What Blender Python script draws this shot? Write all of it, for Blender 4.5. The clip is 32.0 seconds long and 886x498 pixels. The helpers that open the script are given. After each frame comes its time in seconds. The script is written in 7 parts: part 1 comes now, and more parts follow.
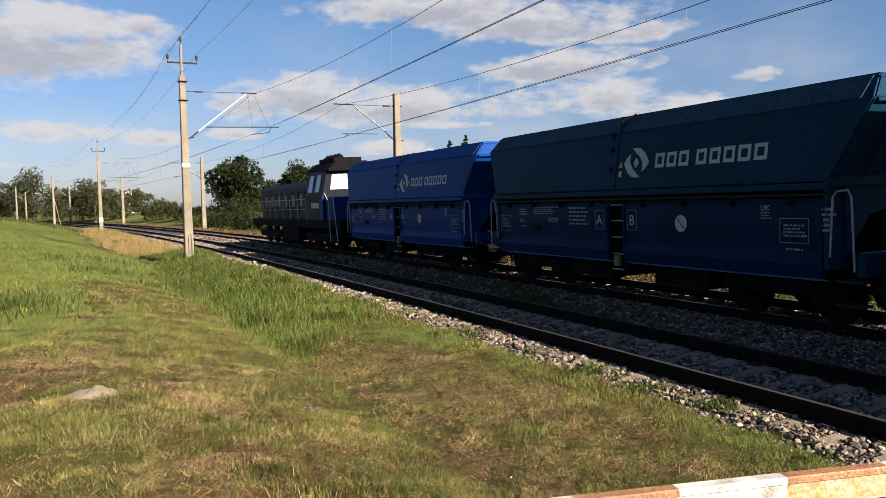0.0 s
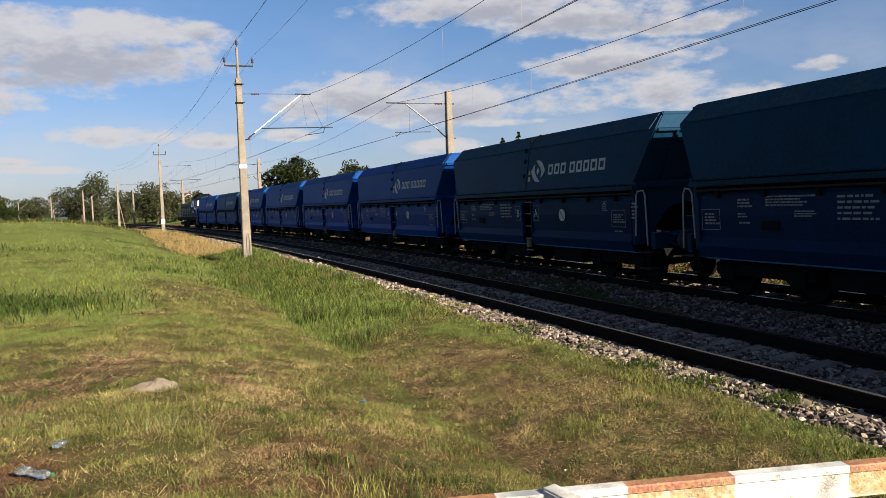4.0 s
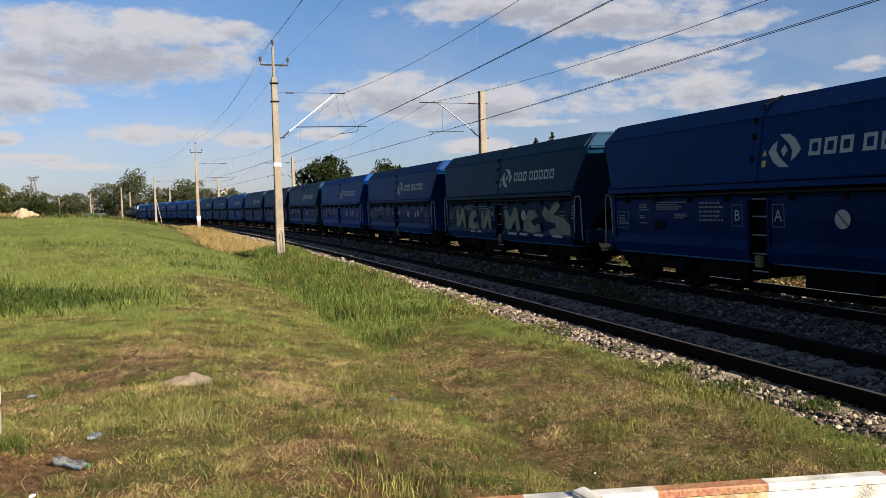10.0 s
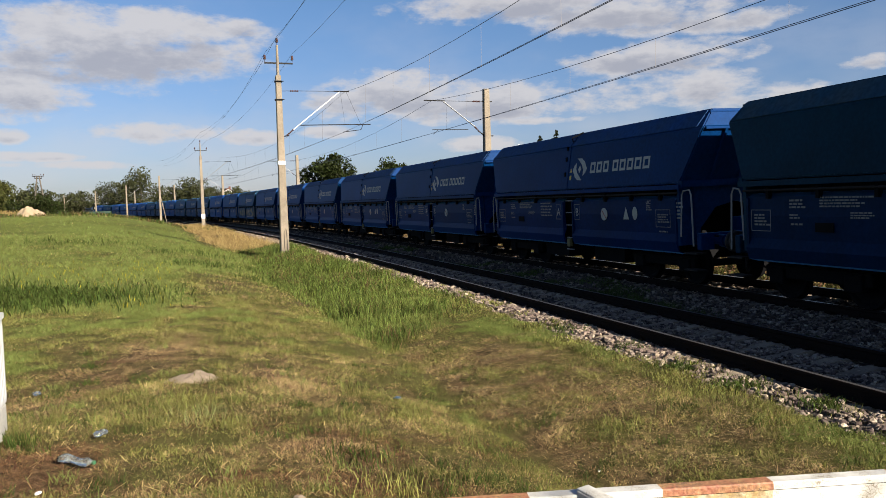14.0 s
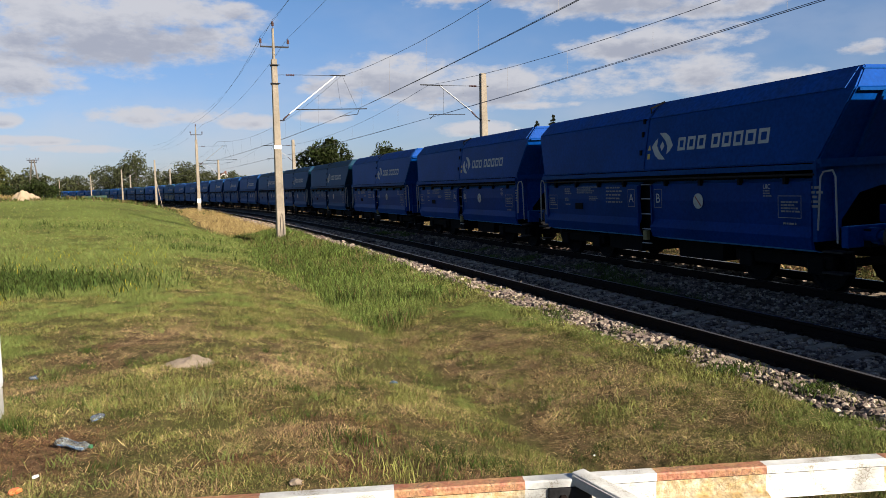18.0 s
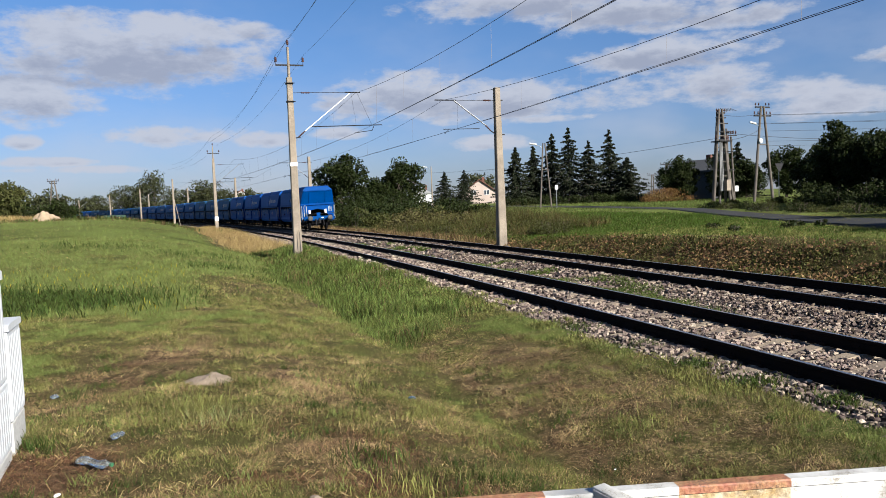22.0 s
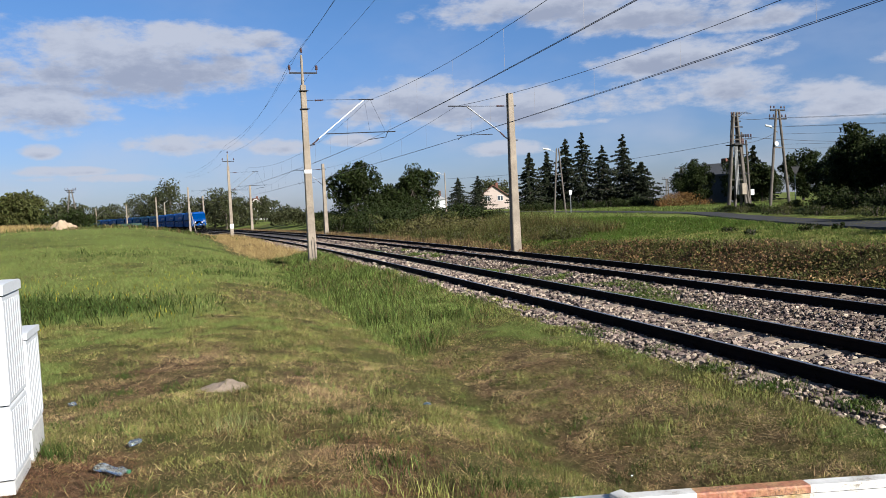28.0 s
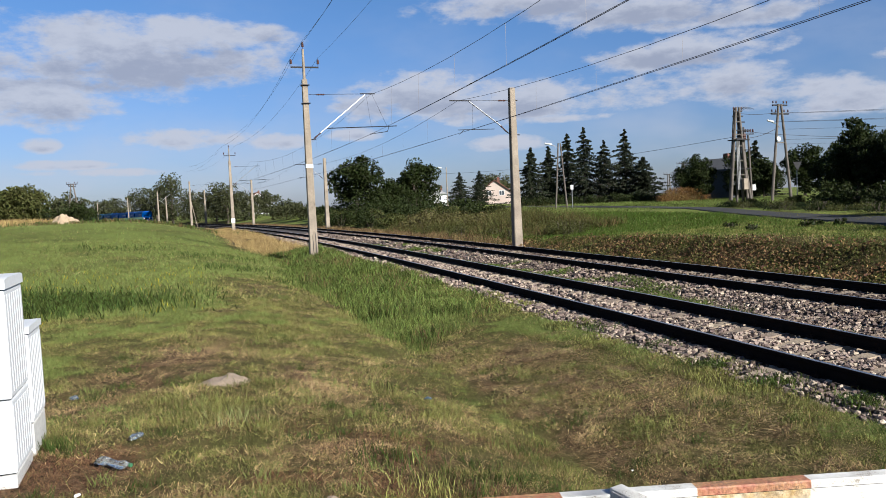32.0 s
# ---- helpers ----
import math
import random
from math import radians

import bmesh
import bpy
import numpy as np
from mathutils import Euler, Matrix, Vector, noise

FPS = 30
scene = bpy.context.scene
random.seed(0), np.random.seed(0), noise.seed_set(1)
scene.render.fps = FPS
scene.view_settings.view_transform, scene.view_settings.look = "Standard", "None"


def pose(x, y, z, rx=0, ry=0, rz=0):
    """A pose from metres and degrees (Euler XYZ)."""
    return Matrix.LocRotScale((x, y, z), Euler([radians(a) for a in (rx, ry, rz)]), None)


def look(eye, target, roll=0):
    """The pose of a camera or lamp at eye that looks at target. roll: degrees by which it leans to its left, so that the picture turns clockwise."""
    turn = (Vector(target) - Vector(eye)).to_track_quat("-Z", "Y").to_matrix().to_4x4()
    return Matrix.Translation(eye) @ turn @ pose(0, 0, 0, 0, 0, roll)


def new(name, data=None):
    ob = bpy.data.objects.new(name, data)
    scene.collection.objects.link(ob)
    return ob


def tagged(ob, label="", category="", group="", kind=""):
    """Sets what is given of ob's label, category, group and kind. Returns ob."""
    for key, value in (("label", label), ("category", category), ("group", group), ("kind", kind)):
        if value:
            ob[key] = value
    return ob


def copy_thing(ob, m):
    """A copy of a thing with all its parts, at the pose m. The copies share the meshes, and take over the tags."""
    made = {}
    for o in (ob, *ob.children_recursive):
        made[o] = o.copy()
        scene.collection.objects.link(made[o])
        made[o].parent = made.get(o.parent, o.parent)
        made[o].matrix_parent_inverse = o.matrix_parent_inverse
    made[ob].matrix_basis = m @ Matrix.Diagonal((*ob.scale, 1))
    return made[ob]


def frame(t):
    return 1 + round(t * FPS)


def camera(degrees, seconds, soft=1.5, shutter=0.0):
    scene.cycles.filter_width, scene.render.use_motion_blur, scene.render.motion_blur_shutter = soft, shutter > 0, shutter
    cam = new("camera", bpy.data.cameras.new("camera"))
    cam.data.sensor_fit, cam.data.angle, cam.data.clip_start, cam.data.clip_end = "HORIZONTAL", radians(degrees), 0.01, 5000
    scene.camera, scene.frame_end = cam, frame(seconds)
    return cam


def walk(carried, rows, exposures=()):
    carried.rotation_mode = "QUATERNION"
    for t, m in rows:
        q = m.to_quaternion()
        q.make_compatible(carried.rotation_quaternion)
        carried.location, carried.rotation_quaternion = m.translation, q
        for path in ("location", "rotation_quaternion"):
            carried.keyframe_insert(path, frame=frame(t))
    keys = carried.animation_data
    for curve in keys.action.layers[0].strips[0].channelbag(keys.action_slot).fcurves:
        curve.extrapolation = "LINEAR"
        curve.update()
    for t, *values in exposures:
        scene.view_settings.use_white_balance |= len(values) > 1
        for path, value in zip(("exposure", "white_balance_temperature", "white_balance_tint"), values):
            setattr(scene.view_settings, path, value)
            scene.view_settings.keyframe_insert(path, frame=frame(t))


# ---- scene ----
cam = camera(59.33, 32.0, soft=0.7)
walk(cam, [
    (0, pose(-0.025, 0.006, 2.086, 86.642, 1.326, -8.767)),
    (0.5, pose(-0.019, 0.004, 2.070, 87.013, 1.258, -8.833)),
    (1, pose(-0.009, 0.002, 2.062, 87.172, 1.597, -9.024)),
    (1.5, pose(-0.004, 0.001, 2.048, 86.972, 1.896, -9.356)),
    (2, pose(-0.003, 0.001, 2.033, 86.822, 1.947, -9.324)),
    (2.5, pose(0.000, 0.000, 2.029, 86.729, 2.158, -6.469)),
    (3, pose(0.000, 0.000, 2.029, 86.636, 2.193, -5.847)),
    (3.5, pose(0.000, 0.000, 2.029, 86.560, 2.139, -5.381)),
    (5.5, pose(0.000, 0.000, 2.029, 86.982, 2.346, -3.599)),
    (6, pose(0.000, 0.000, 2.029, 86.910, 2.354, -3.394)),
    (6.5, pose(0.000, 0.000, 2.029, 86.812, 2.232, -3.387)),
    (7, pose(0.000, 0.000, 2.029, 86.723, 2.137, -3.201)),
    (7.5, pose(0.000, 0.000, 2.029, 86.616, 2.008, -2.964)),
    (8, pose(0.000, 0.000, 2.029, 86.552, 1.850, -2.768)),
    (8.5, pose(0.000, 0.000, 2.029, 86.591, 1.662, -2.607)),
    (9, pose(0.000, 0.000, 2.029, 86.614, 1.563, -2.626)),
    (9.5, pose(0.000, 0.000, 2.029, 86.673, 1.545, -2.624)),
    (10, pose(0.000, 0.000, 2.029, 86.686, 1.536, -2.461)),
    (10.5, pose(0.000, 0.000, 2.029, 86.683, 1.581, -2.328)),
    (11, pose(0.000, 0.000, 2.029, 86.732, 1.634, -2.077)),
    (11.5, pose(0.000, 0.000, 2.029, 86.774, 1.651, -1.842)),
    (12, pose(0.000, 0.000, 2.029, 86.855, 1.704, -1.716)),
    (12.5, pose(0.000, 0.000, 2.029, 86.868, 1.720, -1.776)),
    (13, pose(0.000, 0.000, 2.029, 86.801, 1.682, -1.939)),
    (13.5, pose(0.000, 0.000, 2.029, 86.672, 1.623, -2.037)),
    (14, pose(0.000, 0.000, 2.029, 86.549, 1.571, -2.153)),
    (14.5, pose(0.000, 0.000, 2.029, 86.405, 1.411, -2.277)),
    (16.5, pose(0.000, 0.000, 2.029, 85.711, 1.353, -2.303)),
    (17, pose(0.000, 0.000, 2.029, 85.619, 1.335, -2.369)),
    (17.5, pose(0.000, 0.000, 2.029, 85.517, 1.390, -2.372)),
    (18, pose(0.000, 0.000, 2.029, 85.447, 1.435, -2.410)),
    (18.5, pose(0.000, 0.000, 2.029, 85.422, 1.489, -2.535)),
    (19, pose(0.000, 0.000, 2.029, 85.452, 1.583, -2.627)),
    (19.5, pose(0.000, 0.000, 2.029, 85.593, 1.588, -2.741)),
    (20, pose(0.000, 0.000, 2.029, 85.746, 1.681, -2.729)),
    (20.5, pose(0.000, 0.000, 2.029, 85.985, 1.761, -2.546)),
    (21, pose(0.000, 0.000, 2.029, 86.219, 1.991, -2.259)),
    (21.5, pose(0.000, 0.000, 2.029, 86.418, 2.142, -1.799)),
    (22, pose(0.000, 0.000, 2.029, 86.542, 2.321, -1.269)),
    (22.5, pose(0.000, 0.000, 2.029, 86.676, 2.472, -0.890)),
    (23, pose(0.000, 0.000, 2.029, 86.725, 2.480, -0.621)),
    (23.5, pose(0.000, 0.000, 2.029, 86.773, 2.448, -0.473)),
    (24, pose(0.000, 0.000, 2.029, 86.790, 2.478, -0.371)),
    (24.5, pose(0.000, 0.000, 2.029, 86.844, 2.520, -0.259)),
    (25, pose(0.000, 0.000, 2.029, 86.891, 2.627, -0.207)),
    (25.5, pose(0.000, 0.000, 2.029, 86.910, 2.638, -0.244)),
    (27.5, pose(0.000, 0.000, 2.029, 86.985, 2.795, -0.243)),
    (28, pose(0.000, 0.000, 2.029, 87.026, 2.753, -0.247)),
    (28.5, pose(0.000, 0.000, 2.029, 87.014, 2.715, -0.244)),
    (29, pose(0.000, 0.000, 2.029, 86.956, 2.683, -0.191)),
    (29.5, pose(0.000, 0.000, 2.029, 86.897, 2.640, -0.137)),
    (30, pose(0.000, 0.000, 2.029, 86.903, 2.619, -0.142)),
    (30.5, pose(0.000, 0.000, 2.029, 86.959, 2.619, -0.141)),
    (31, pose(0.000, 0.000, 2.029, 86.873, 2.625, -0.165)),
    (31.5, pose(0.000, 0.000, 2.029, 86.764, 2.648, -0.143)),
    (32, pose(0.000, 0.000, 2.029, 86.642, 2.651, -0.145)),
], exposures=[(0, 1.64, 7000, 10), (1, 1.74, 7050, 10), (3, 1.60, 6900, 10), (6, 1.52, 6900, 10), (13, 1.50, 6880, 10), (17, 1.49, 6720, 10), (19, 1.46, 6550, 10), (22, 1.38, 6050, 10), (25, 1.37, 5970, 10), (32, 1.36, 5960, 10)])

# ---- light ----
SKY_LOW, SKY_HIGH = (0.0236, 0.0264, 0.0388), (0.0226, 0.0312, 0.0424)   # strength of the sky by its colour bands
SKY_TOP = (0.0073, 0.0112, 0.019)
SUN_EL, SUN_AZ = 26.5, 137.0      # degrees; azimuth clockwise from +y
world = bpy.data.worlds.new("world")
scene.world = world
world.use_nodes = True
wn = world.node_tree
wn.nodes.clear()


w_out = wn.nodes.new("ShaderNodeOutputWorld")
w_bg = wn.nodes.new("ShaderNodeBackground")
w_sky = wn.nodes.new("ShaderNodeTexSky")
w_sky.sky_type, w_sky.sun_disc = "NISHITA", False
w_sky.sun_elevation, w_sky.sun_rotation = radians(SUN_EL), radians(SUN_AZ)
w_sky.air_density, w_sky.dust_density, w_sky.ozone_density = 1.0, 0.6, 1.6
w_bg.inputs[1].default_value = 1.0


def w_math(op, a, b=None, c=None):
    n = wn.nodes.new("ShaderNodeMath")
    n.operation = op
    for k, v in enumerate((a, b, c)):
        if v is None:
            continue
        if isinstance(v, (int, float)):
            n.inputs[k].default_value = v
        else:
            wn.links.new(v, n.inputs[k])
    return n.outputs[0]


def w_mix(fac, a, b, blend="MIX"):
    n = wn.nodes.new("ShaderNodeMix")
    n.data_type, n.blend_type = "RGBA", blend
    for k, v in ((0, fac), (6, a), (7, b)):
        if isinstance(v, (int, float)):
            n.inputs[k].default_value = v
        elif isinstance(v, tuple):
            n.inputs[k].default_value = (*v, 1)
        else:
            wn.links.new(v, n.inputs[k])
    return n.outputs[2]


def w_ramp(x, a, b, lo=0.0, hi=1.0):
    n = wn.nodes.new("ShaderNodeMapRange")
    n.interpolation_type = "SMOOTHSTEP"
    wn.links.new(x, n.inputs[0])
    for k, v in zip((1, 2, 3, 4), (a, b, lo, hi)):
        n.inputs[k].default_value = v
    return n.outputs[0]


# fair-weather clouds: azimuth, height, half width, half height (radians), weight
CLOUDS = [
    (-0.364, 0.187, 0.187, 0.044, 1.0),
    (-0.294, 0.209, 0.096, 0.027, 1.0),
    (-0.436, 0.155, 0.131, 0.020, 0.6),
    (-0.455, 0.130, 0.070, 0.027, 1.0),
    (-0.300, 0.092, 0.109, 0.013, 0.8),
    (-0.200, 0.087, 0.048, 0.011, 0.9),
    (-0.022, 0.140, 0.096, 0.027, 1.0),
    (0.092, 0.123, 0.184, 0.025, 1.0),
    (-0.080, 0.127, 0.053, 0.024, 0.7),
    (0.312, 0.167, 0.104, 0.020, 1.0),
    (0.364, 0.128, 0.078, 0.024, 0.9),
    (0.442, 0.113, 0.096, 0.020, 0.8),
    (0.145, 0.242, 0.139, 0.024, 1.0),
    (0.276, 0.221, 0.139, 0.027, 0.9),
    (0.084, 0.072, 0.053, 0.011, 1.0),
    (-0.468, 0.086, 0.024, 0.009, 1.0),
    (-0.447, 0.064, 0.053, 0.007, 0.9),
    (0.483, 0.099, 0.078, 0.020, 0.9),
    (0.301, 0.174, 0.035, 0.009, 0.6),
    (0.535, 0.142, 0.035, 0.009, 0.7),
    (-0.111, 0.092, 0.043, 0.009, 0.7),
    (0.384, 0.204, 0.104, 0.015, 0.6),
    (-0.395, 0.054, 0.113, 0.006, 0.5),
    (0.162, 0.100, 0.078, 0.007, 0.6),
    (-0.208, 0.215, 0.035, 0.013, 0.7),
]
w_tc = wn.nodes.new("ShaderNodeTexCoord")
w_sep = wn.nodes.new("ShaderNodeSeparateXYZ")
wn.links.new(w_tc.outputs["Generated"], w_sep.inputs[0])
w_az = w_math("ARCTAN2", w_sep.outputs[0], w_sep.outputs[1])
w_el = w_math("ARCSINE", w_sep.outputs[2])
w_flat = wn.nodes.new("ShaderNodeCombineXYZ")
wn.links.new(w_az, w_flat.inputs[0])
wn.links.new(w_math("MULTIPLY", w_el, 2.2), w_flat.inputs[1])


def w_noise(scale, detail, rough=0.55):
    n = wn.nodes.new("ShaderNodeTexNoise")
    n.inputs["Scale"].default_value, n.inputs["Detail"].default_value, n.inputs["Roughness"].default_value = scale, detail, rough
    wn.links.new(w_flat.outputs[0], n.inputs["Vector"])
    return n.outputs[0]


w_puff, w_soft, w_wisp = w_noise(13, 10, 0.60), w_noise(4.0, 4), w_noise(38, 8, 0.62)
w_mask, w_low = None, None
for az, el, ha, he, weight in CLOUDS:
    u = w_math("DIVIDE", w_math("SUBTRACT", w_az, az), ha)
    v = w_math("DIVIDE", w_math("SUBTRACT", w_el, el), he)
    # flatter bases than tops
    d = w_math("SUBTRACT", weight, w_math("ADD", w_math("MULTIPLY", u, u), w_math("MULTIPLY", v, v)))
    sh = w_math("MULTIPLY", w_math("MAXIMUM", d, 0.0), v)
    w_mask = d if w_mask is None else w_math("MAXIMUM", w_mask, d)
    w_low = sh if w_low is None else w_math("ADD", w_low, sh)
w_dense = w_math("ADD", w_math("MAXIMUM", w_mask, -1.2), w_math("MULTIPLY", w_math("SUBTRACT", w_puff, 0.5), 4.0))
w_dense = w_math("ADD", w_dense, w_math("MULTIPLY", w_math("SUBTRACT", w_wisp, 0.5), 1.3))
w_core = w_ramp(w_dense, 0.1, 1.5)
w_dense = w_ramp(w_dense, -0.45, 0.75)
# a loose field of cloud over the rest of the sky
w_rest = w_math("MULTIPLY", w_ramp(w_math("ADD", w_soft, w_math("MULTIPLY", w_puff, 0.4)), 0.74, 0.88), w_ramp(w_el, 0.30, 0.5, 0.0, 0.12))
w_veil = w_math("MULTIPLY", w_ramp(w_soft, 0.40, 0.70), w_ramp(w_el, 0.0, 0.26, 0.45, 0.10))
w_dense = w_math("MAXIMUM", w_math("MULTIPLY", w_dense, 0.92), w_math("MAXIMUM", w_rest, w_veil))
w_lit = w_math("ADD", w_low, w_math("MULTIPLY", w_math("SUBTRACT", w_wisp, 0.5), 1.5))
# thin low clouds let more light through
w_lit = w_math("ADD", w_lit, w_ramp(w_el, 0.06, 0.15, 0.45, 0.0))
w_lit = w_ramp(w_math("SUBTRACT", w_lit, w_math("MULTIPLY", w_math("SUBTRACT", w_core, 0.55), 0.5)), -0.40, 0.42)
w_cloud = w_mix(w_lit, (0.144, 0.152, 0.182), (0.224, 0.227, 0.246))
w_tint = w_mix(w_ramp(w_el, 0.0, 0.30), SKY_LOW, SKY_HIGH)
# a deep clear blue overhead
w_tint = w_mix(w_ramp(w_el, 0.34, 0.95), w_tint, SKY_TOP)
w_air = w_mix(1.0, w_sky.outputs[0], w_tint, "MULTIPLY")
wn.links.new(w_mix(w_dense, w_air, w_cloud), w_bg.inputs[0])
wn.links.new(w_bg.outputs[0], w_out.inputs[0])
sun = new("sun", bpy.data.lights.new("sun", "SUN"))
sun.data.energy, sun.data.angle, sun.data.color = 5.0, radians(0.5), (1.0, 0.93, 0.82)
sun_way = Vector((math.sin(radians(SUN_AZ)) * math.cos(radians(SUN_EL)), math.cos(radians(SUN_AZ)) * math.cos(radians(SUN_EL)), math.sin(radians(SUN_EL))))
sun.matrix_world = look(sun_way * 60, (0, 0, 0))

# ---- materials ----


def material(name, color, rough=0.7, metal=0.0, var=0.25, scale=6.0, fine=60.0, bump=0.15, color2=None, random_tint=0.0, island=False, spec=0.5, coord="Object"):
    """A node material: two scales of noise on the colour, a fine bump, and a tint of its own for each object or island."""
    m = bpy.data.materials.new(name)
    m.use_nodes = True
    t = m.node_tree
    b = t.nodes["Principled BSDF"]
    b.inputs["Roughness"].default_value, b.inputs["Metallic"].default_value = rough, metal
    b.inputs["Specular IOR Level"].default_value = spec
    tc = t.nodes.new("ShaderNodeTexCoord")
    n1 = t.nodes.new("ShaderNodeTexNoise")
    n1.inputs["Scale"].default_value, n1.inputs["Detail"].default_value, n1.inputs["Roughness"].default_value = scale, 6, 0.6
    n2 = t.nodes.new("ShaderNodeTexNoise")
    n2.inputs["Scale"].default_value, n2.inputs["Detail"].default_value = fine, 4
    for n in (n1, n2):
        t.links.new(tc.outputs[coord], n.inputs["Vector"])
    mix = t.nodes.new("ShaderNodeMix")
    mix.data_type = "RGBA"
    c2 = color2 or tuple(c * (1 - var) for c in color)
    mix.inputs[6].default_value, mix.inputs[7].default_value = (*color, 1), (*c2, 1)
    ramp = t.nodes.new("ShaderNodeMapRange")
    ramp.inputs[1].default_value, ramp.inputs[2].default_value = 0.35, 0.65
    t.links.new(n1.outputs[0], ramp.inputs[0])
    t.links.new(ramp.outputs[0], mix.inputs[0])
    hsv = t.nodes.new("ShaderNodeHueSaturation")
    t.links.new(mix.outputs[2], hsv.inputs["Color"])
    val = t.nodes.new("ShaderNodeMapRange")
    val.inputs[1].default_value, val.inputs[2].default_value = 0.3, 0.7
    val.inputs[3].default_value, val.inputs[4].default_value = 1 - var * 0.6, 1 + var * 0.6
    t.links.new(n2.outputs[0], val.inputs[0])
    src = val.outputs[0]
    if random_tint:
        if island:
            rnd = t.nodes.new("ShaderNodeNewGeometry").outputs["Random Per Island"]
        else:
            rnd = t.nodes.new("ShaderNodeObjectInfo").outputs["Random"]
        rr = t.nodes.new("ShaderNodeMapRange")
        rr.inputs[3].default_value, rr.inputs[4].default_value = 1 - random_tint, 1 + random_tint
        t.links.new(rnd, rr.inputs[0])
        mul = t.nodes.new("ShaderNodeMath")
        mul.operation = "MULTIPLY"
        t.links.new(src, mul.inputs[0])
        t.links.new(rr.outputs[0], mul.inputs[1])
        src = mul.outputs[0]
        hue = t.nodes.new("ShaderNodeMapRange")
        hue.inputs[3].default_value, hue.inputs[4].default_value = 0.5 - random_tint * 0.04, 0.5 + random_tint * 0.04
        t.links.new(rnd, hue.inputs[0])
        t.links.new(hue.outputs[0], hsv.inputs["Hue"])
    t.links.new(src, hsv.inputs["Value"])
    t.links.new(hsv.outputs[0], b.inputs["Base Color"])
    if bump:
        bp = t.nodes.new("ShaderNodeBump")
        bp.inputs["Strength"].default_value, bp.inputs["Distance"].default_value = bump, 0.02
        t.links.new(n2.outputs[0], bp.inputs["Height"])
        t.links.new(bp.outputs[0], b.inputs["Normal"])
    return m


M = {}
M["concrete"] = material("concrete", (0.217, 0.178, 0.133), 0.9, var=0.35, scale=1.5, fine=25, bump=0.3)
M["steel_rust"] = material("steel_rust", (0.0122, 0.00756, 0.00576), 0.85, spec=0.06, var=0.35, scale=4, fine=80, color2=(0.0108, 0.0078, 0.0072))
M["steel_bright"] = material("steel_bright", (0.42, 0.40, 0.38), 0.3, 0.9, var=0.2, scale=3, fine=90, bump=0.05)
M["steel_dark"] = material("steel_dark", (0.0154, 0.0147, 0.0154), 0.7, 0.0, spec=0.2, var=0.3, scale=5, fine=60)
M["galvanised"] = material("galvanised", (0.27, 0.276, 0.282), 0.45, 0.6, var=0.15, scale=5, fine=60, bump=0.05)
M["wire"] = material("wire", (0.05, 0.045, 0.045), 0.5, 0.5, var=0.1, bump=0)
M["insulator"] = material("insulator", (0.06, 0.03, 0.025), 0.25, var=0.2, bump=0)
M["white_paint"] = material("white_paint", (0.64, 0.64, 0.624), 0.5, var=0.12, scale=3, fine=40, bump=0.1)
M["house_white"] = material("house_white", (0.49, 0.49, 0.476), 0.85, var=0.1, scale=0.6, fine=12)
M["stone"] = material("stone", (0.240, 0.182, 0.148), 0.9, var=0.35, scale=9, fine=60, bump=0.3, color2=(0.125, 0.0891, 0.0693), random_tint=0.8, island=True)
M["stone_dark"] = material("stone_dark", (0.102, 0.0714, 0.0531), 0.9, var=0.4, scale=9, fine=60, bump=0.3, color2=(0.0561, 0.0363, 0.0264), random_tint=0.7, island=True)
M["ballast"] = material("ballast", (0.0554, 0.0433, 0.0349), 0.95, var=0.5, scale=14, fine=45, bump=0.9, color2=(0.0528, 0.0409, 0.0343))
M["asphalt"] = material("asphalt", (0.0434, 0.0427, 0.0427), 0.9, var=0.25, scale=0.4, fine=60, spec=0.1)
M["sand"] = material("sand", (0.308, 0.231, 0.147), 0.95, var=0.25, scale=1.2, fine=20, bump=0.5)
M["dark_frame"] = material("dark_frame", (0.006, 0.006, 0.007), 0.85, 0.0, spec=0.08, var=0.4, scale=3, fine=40)


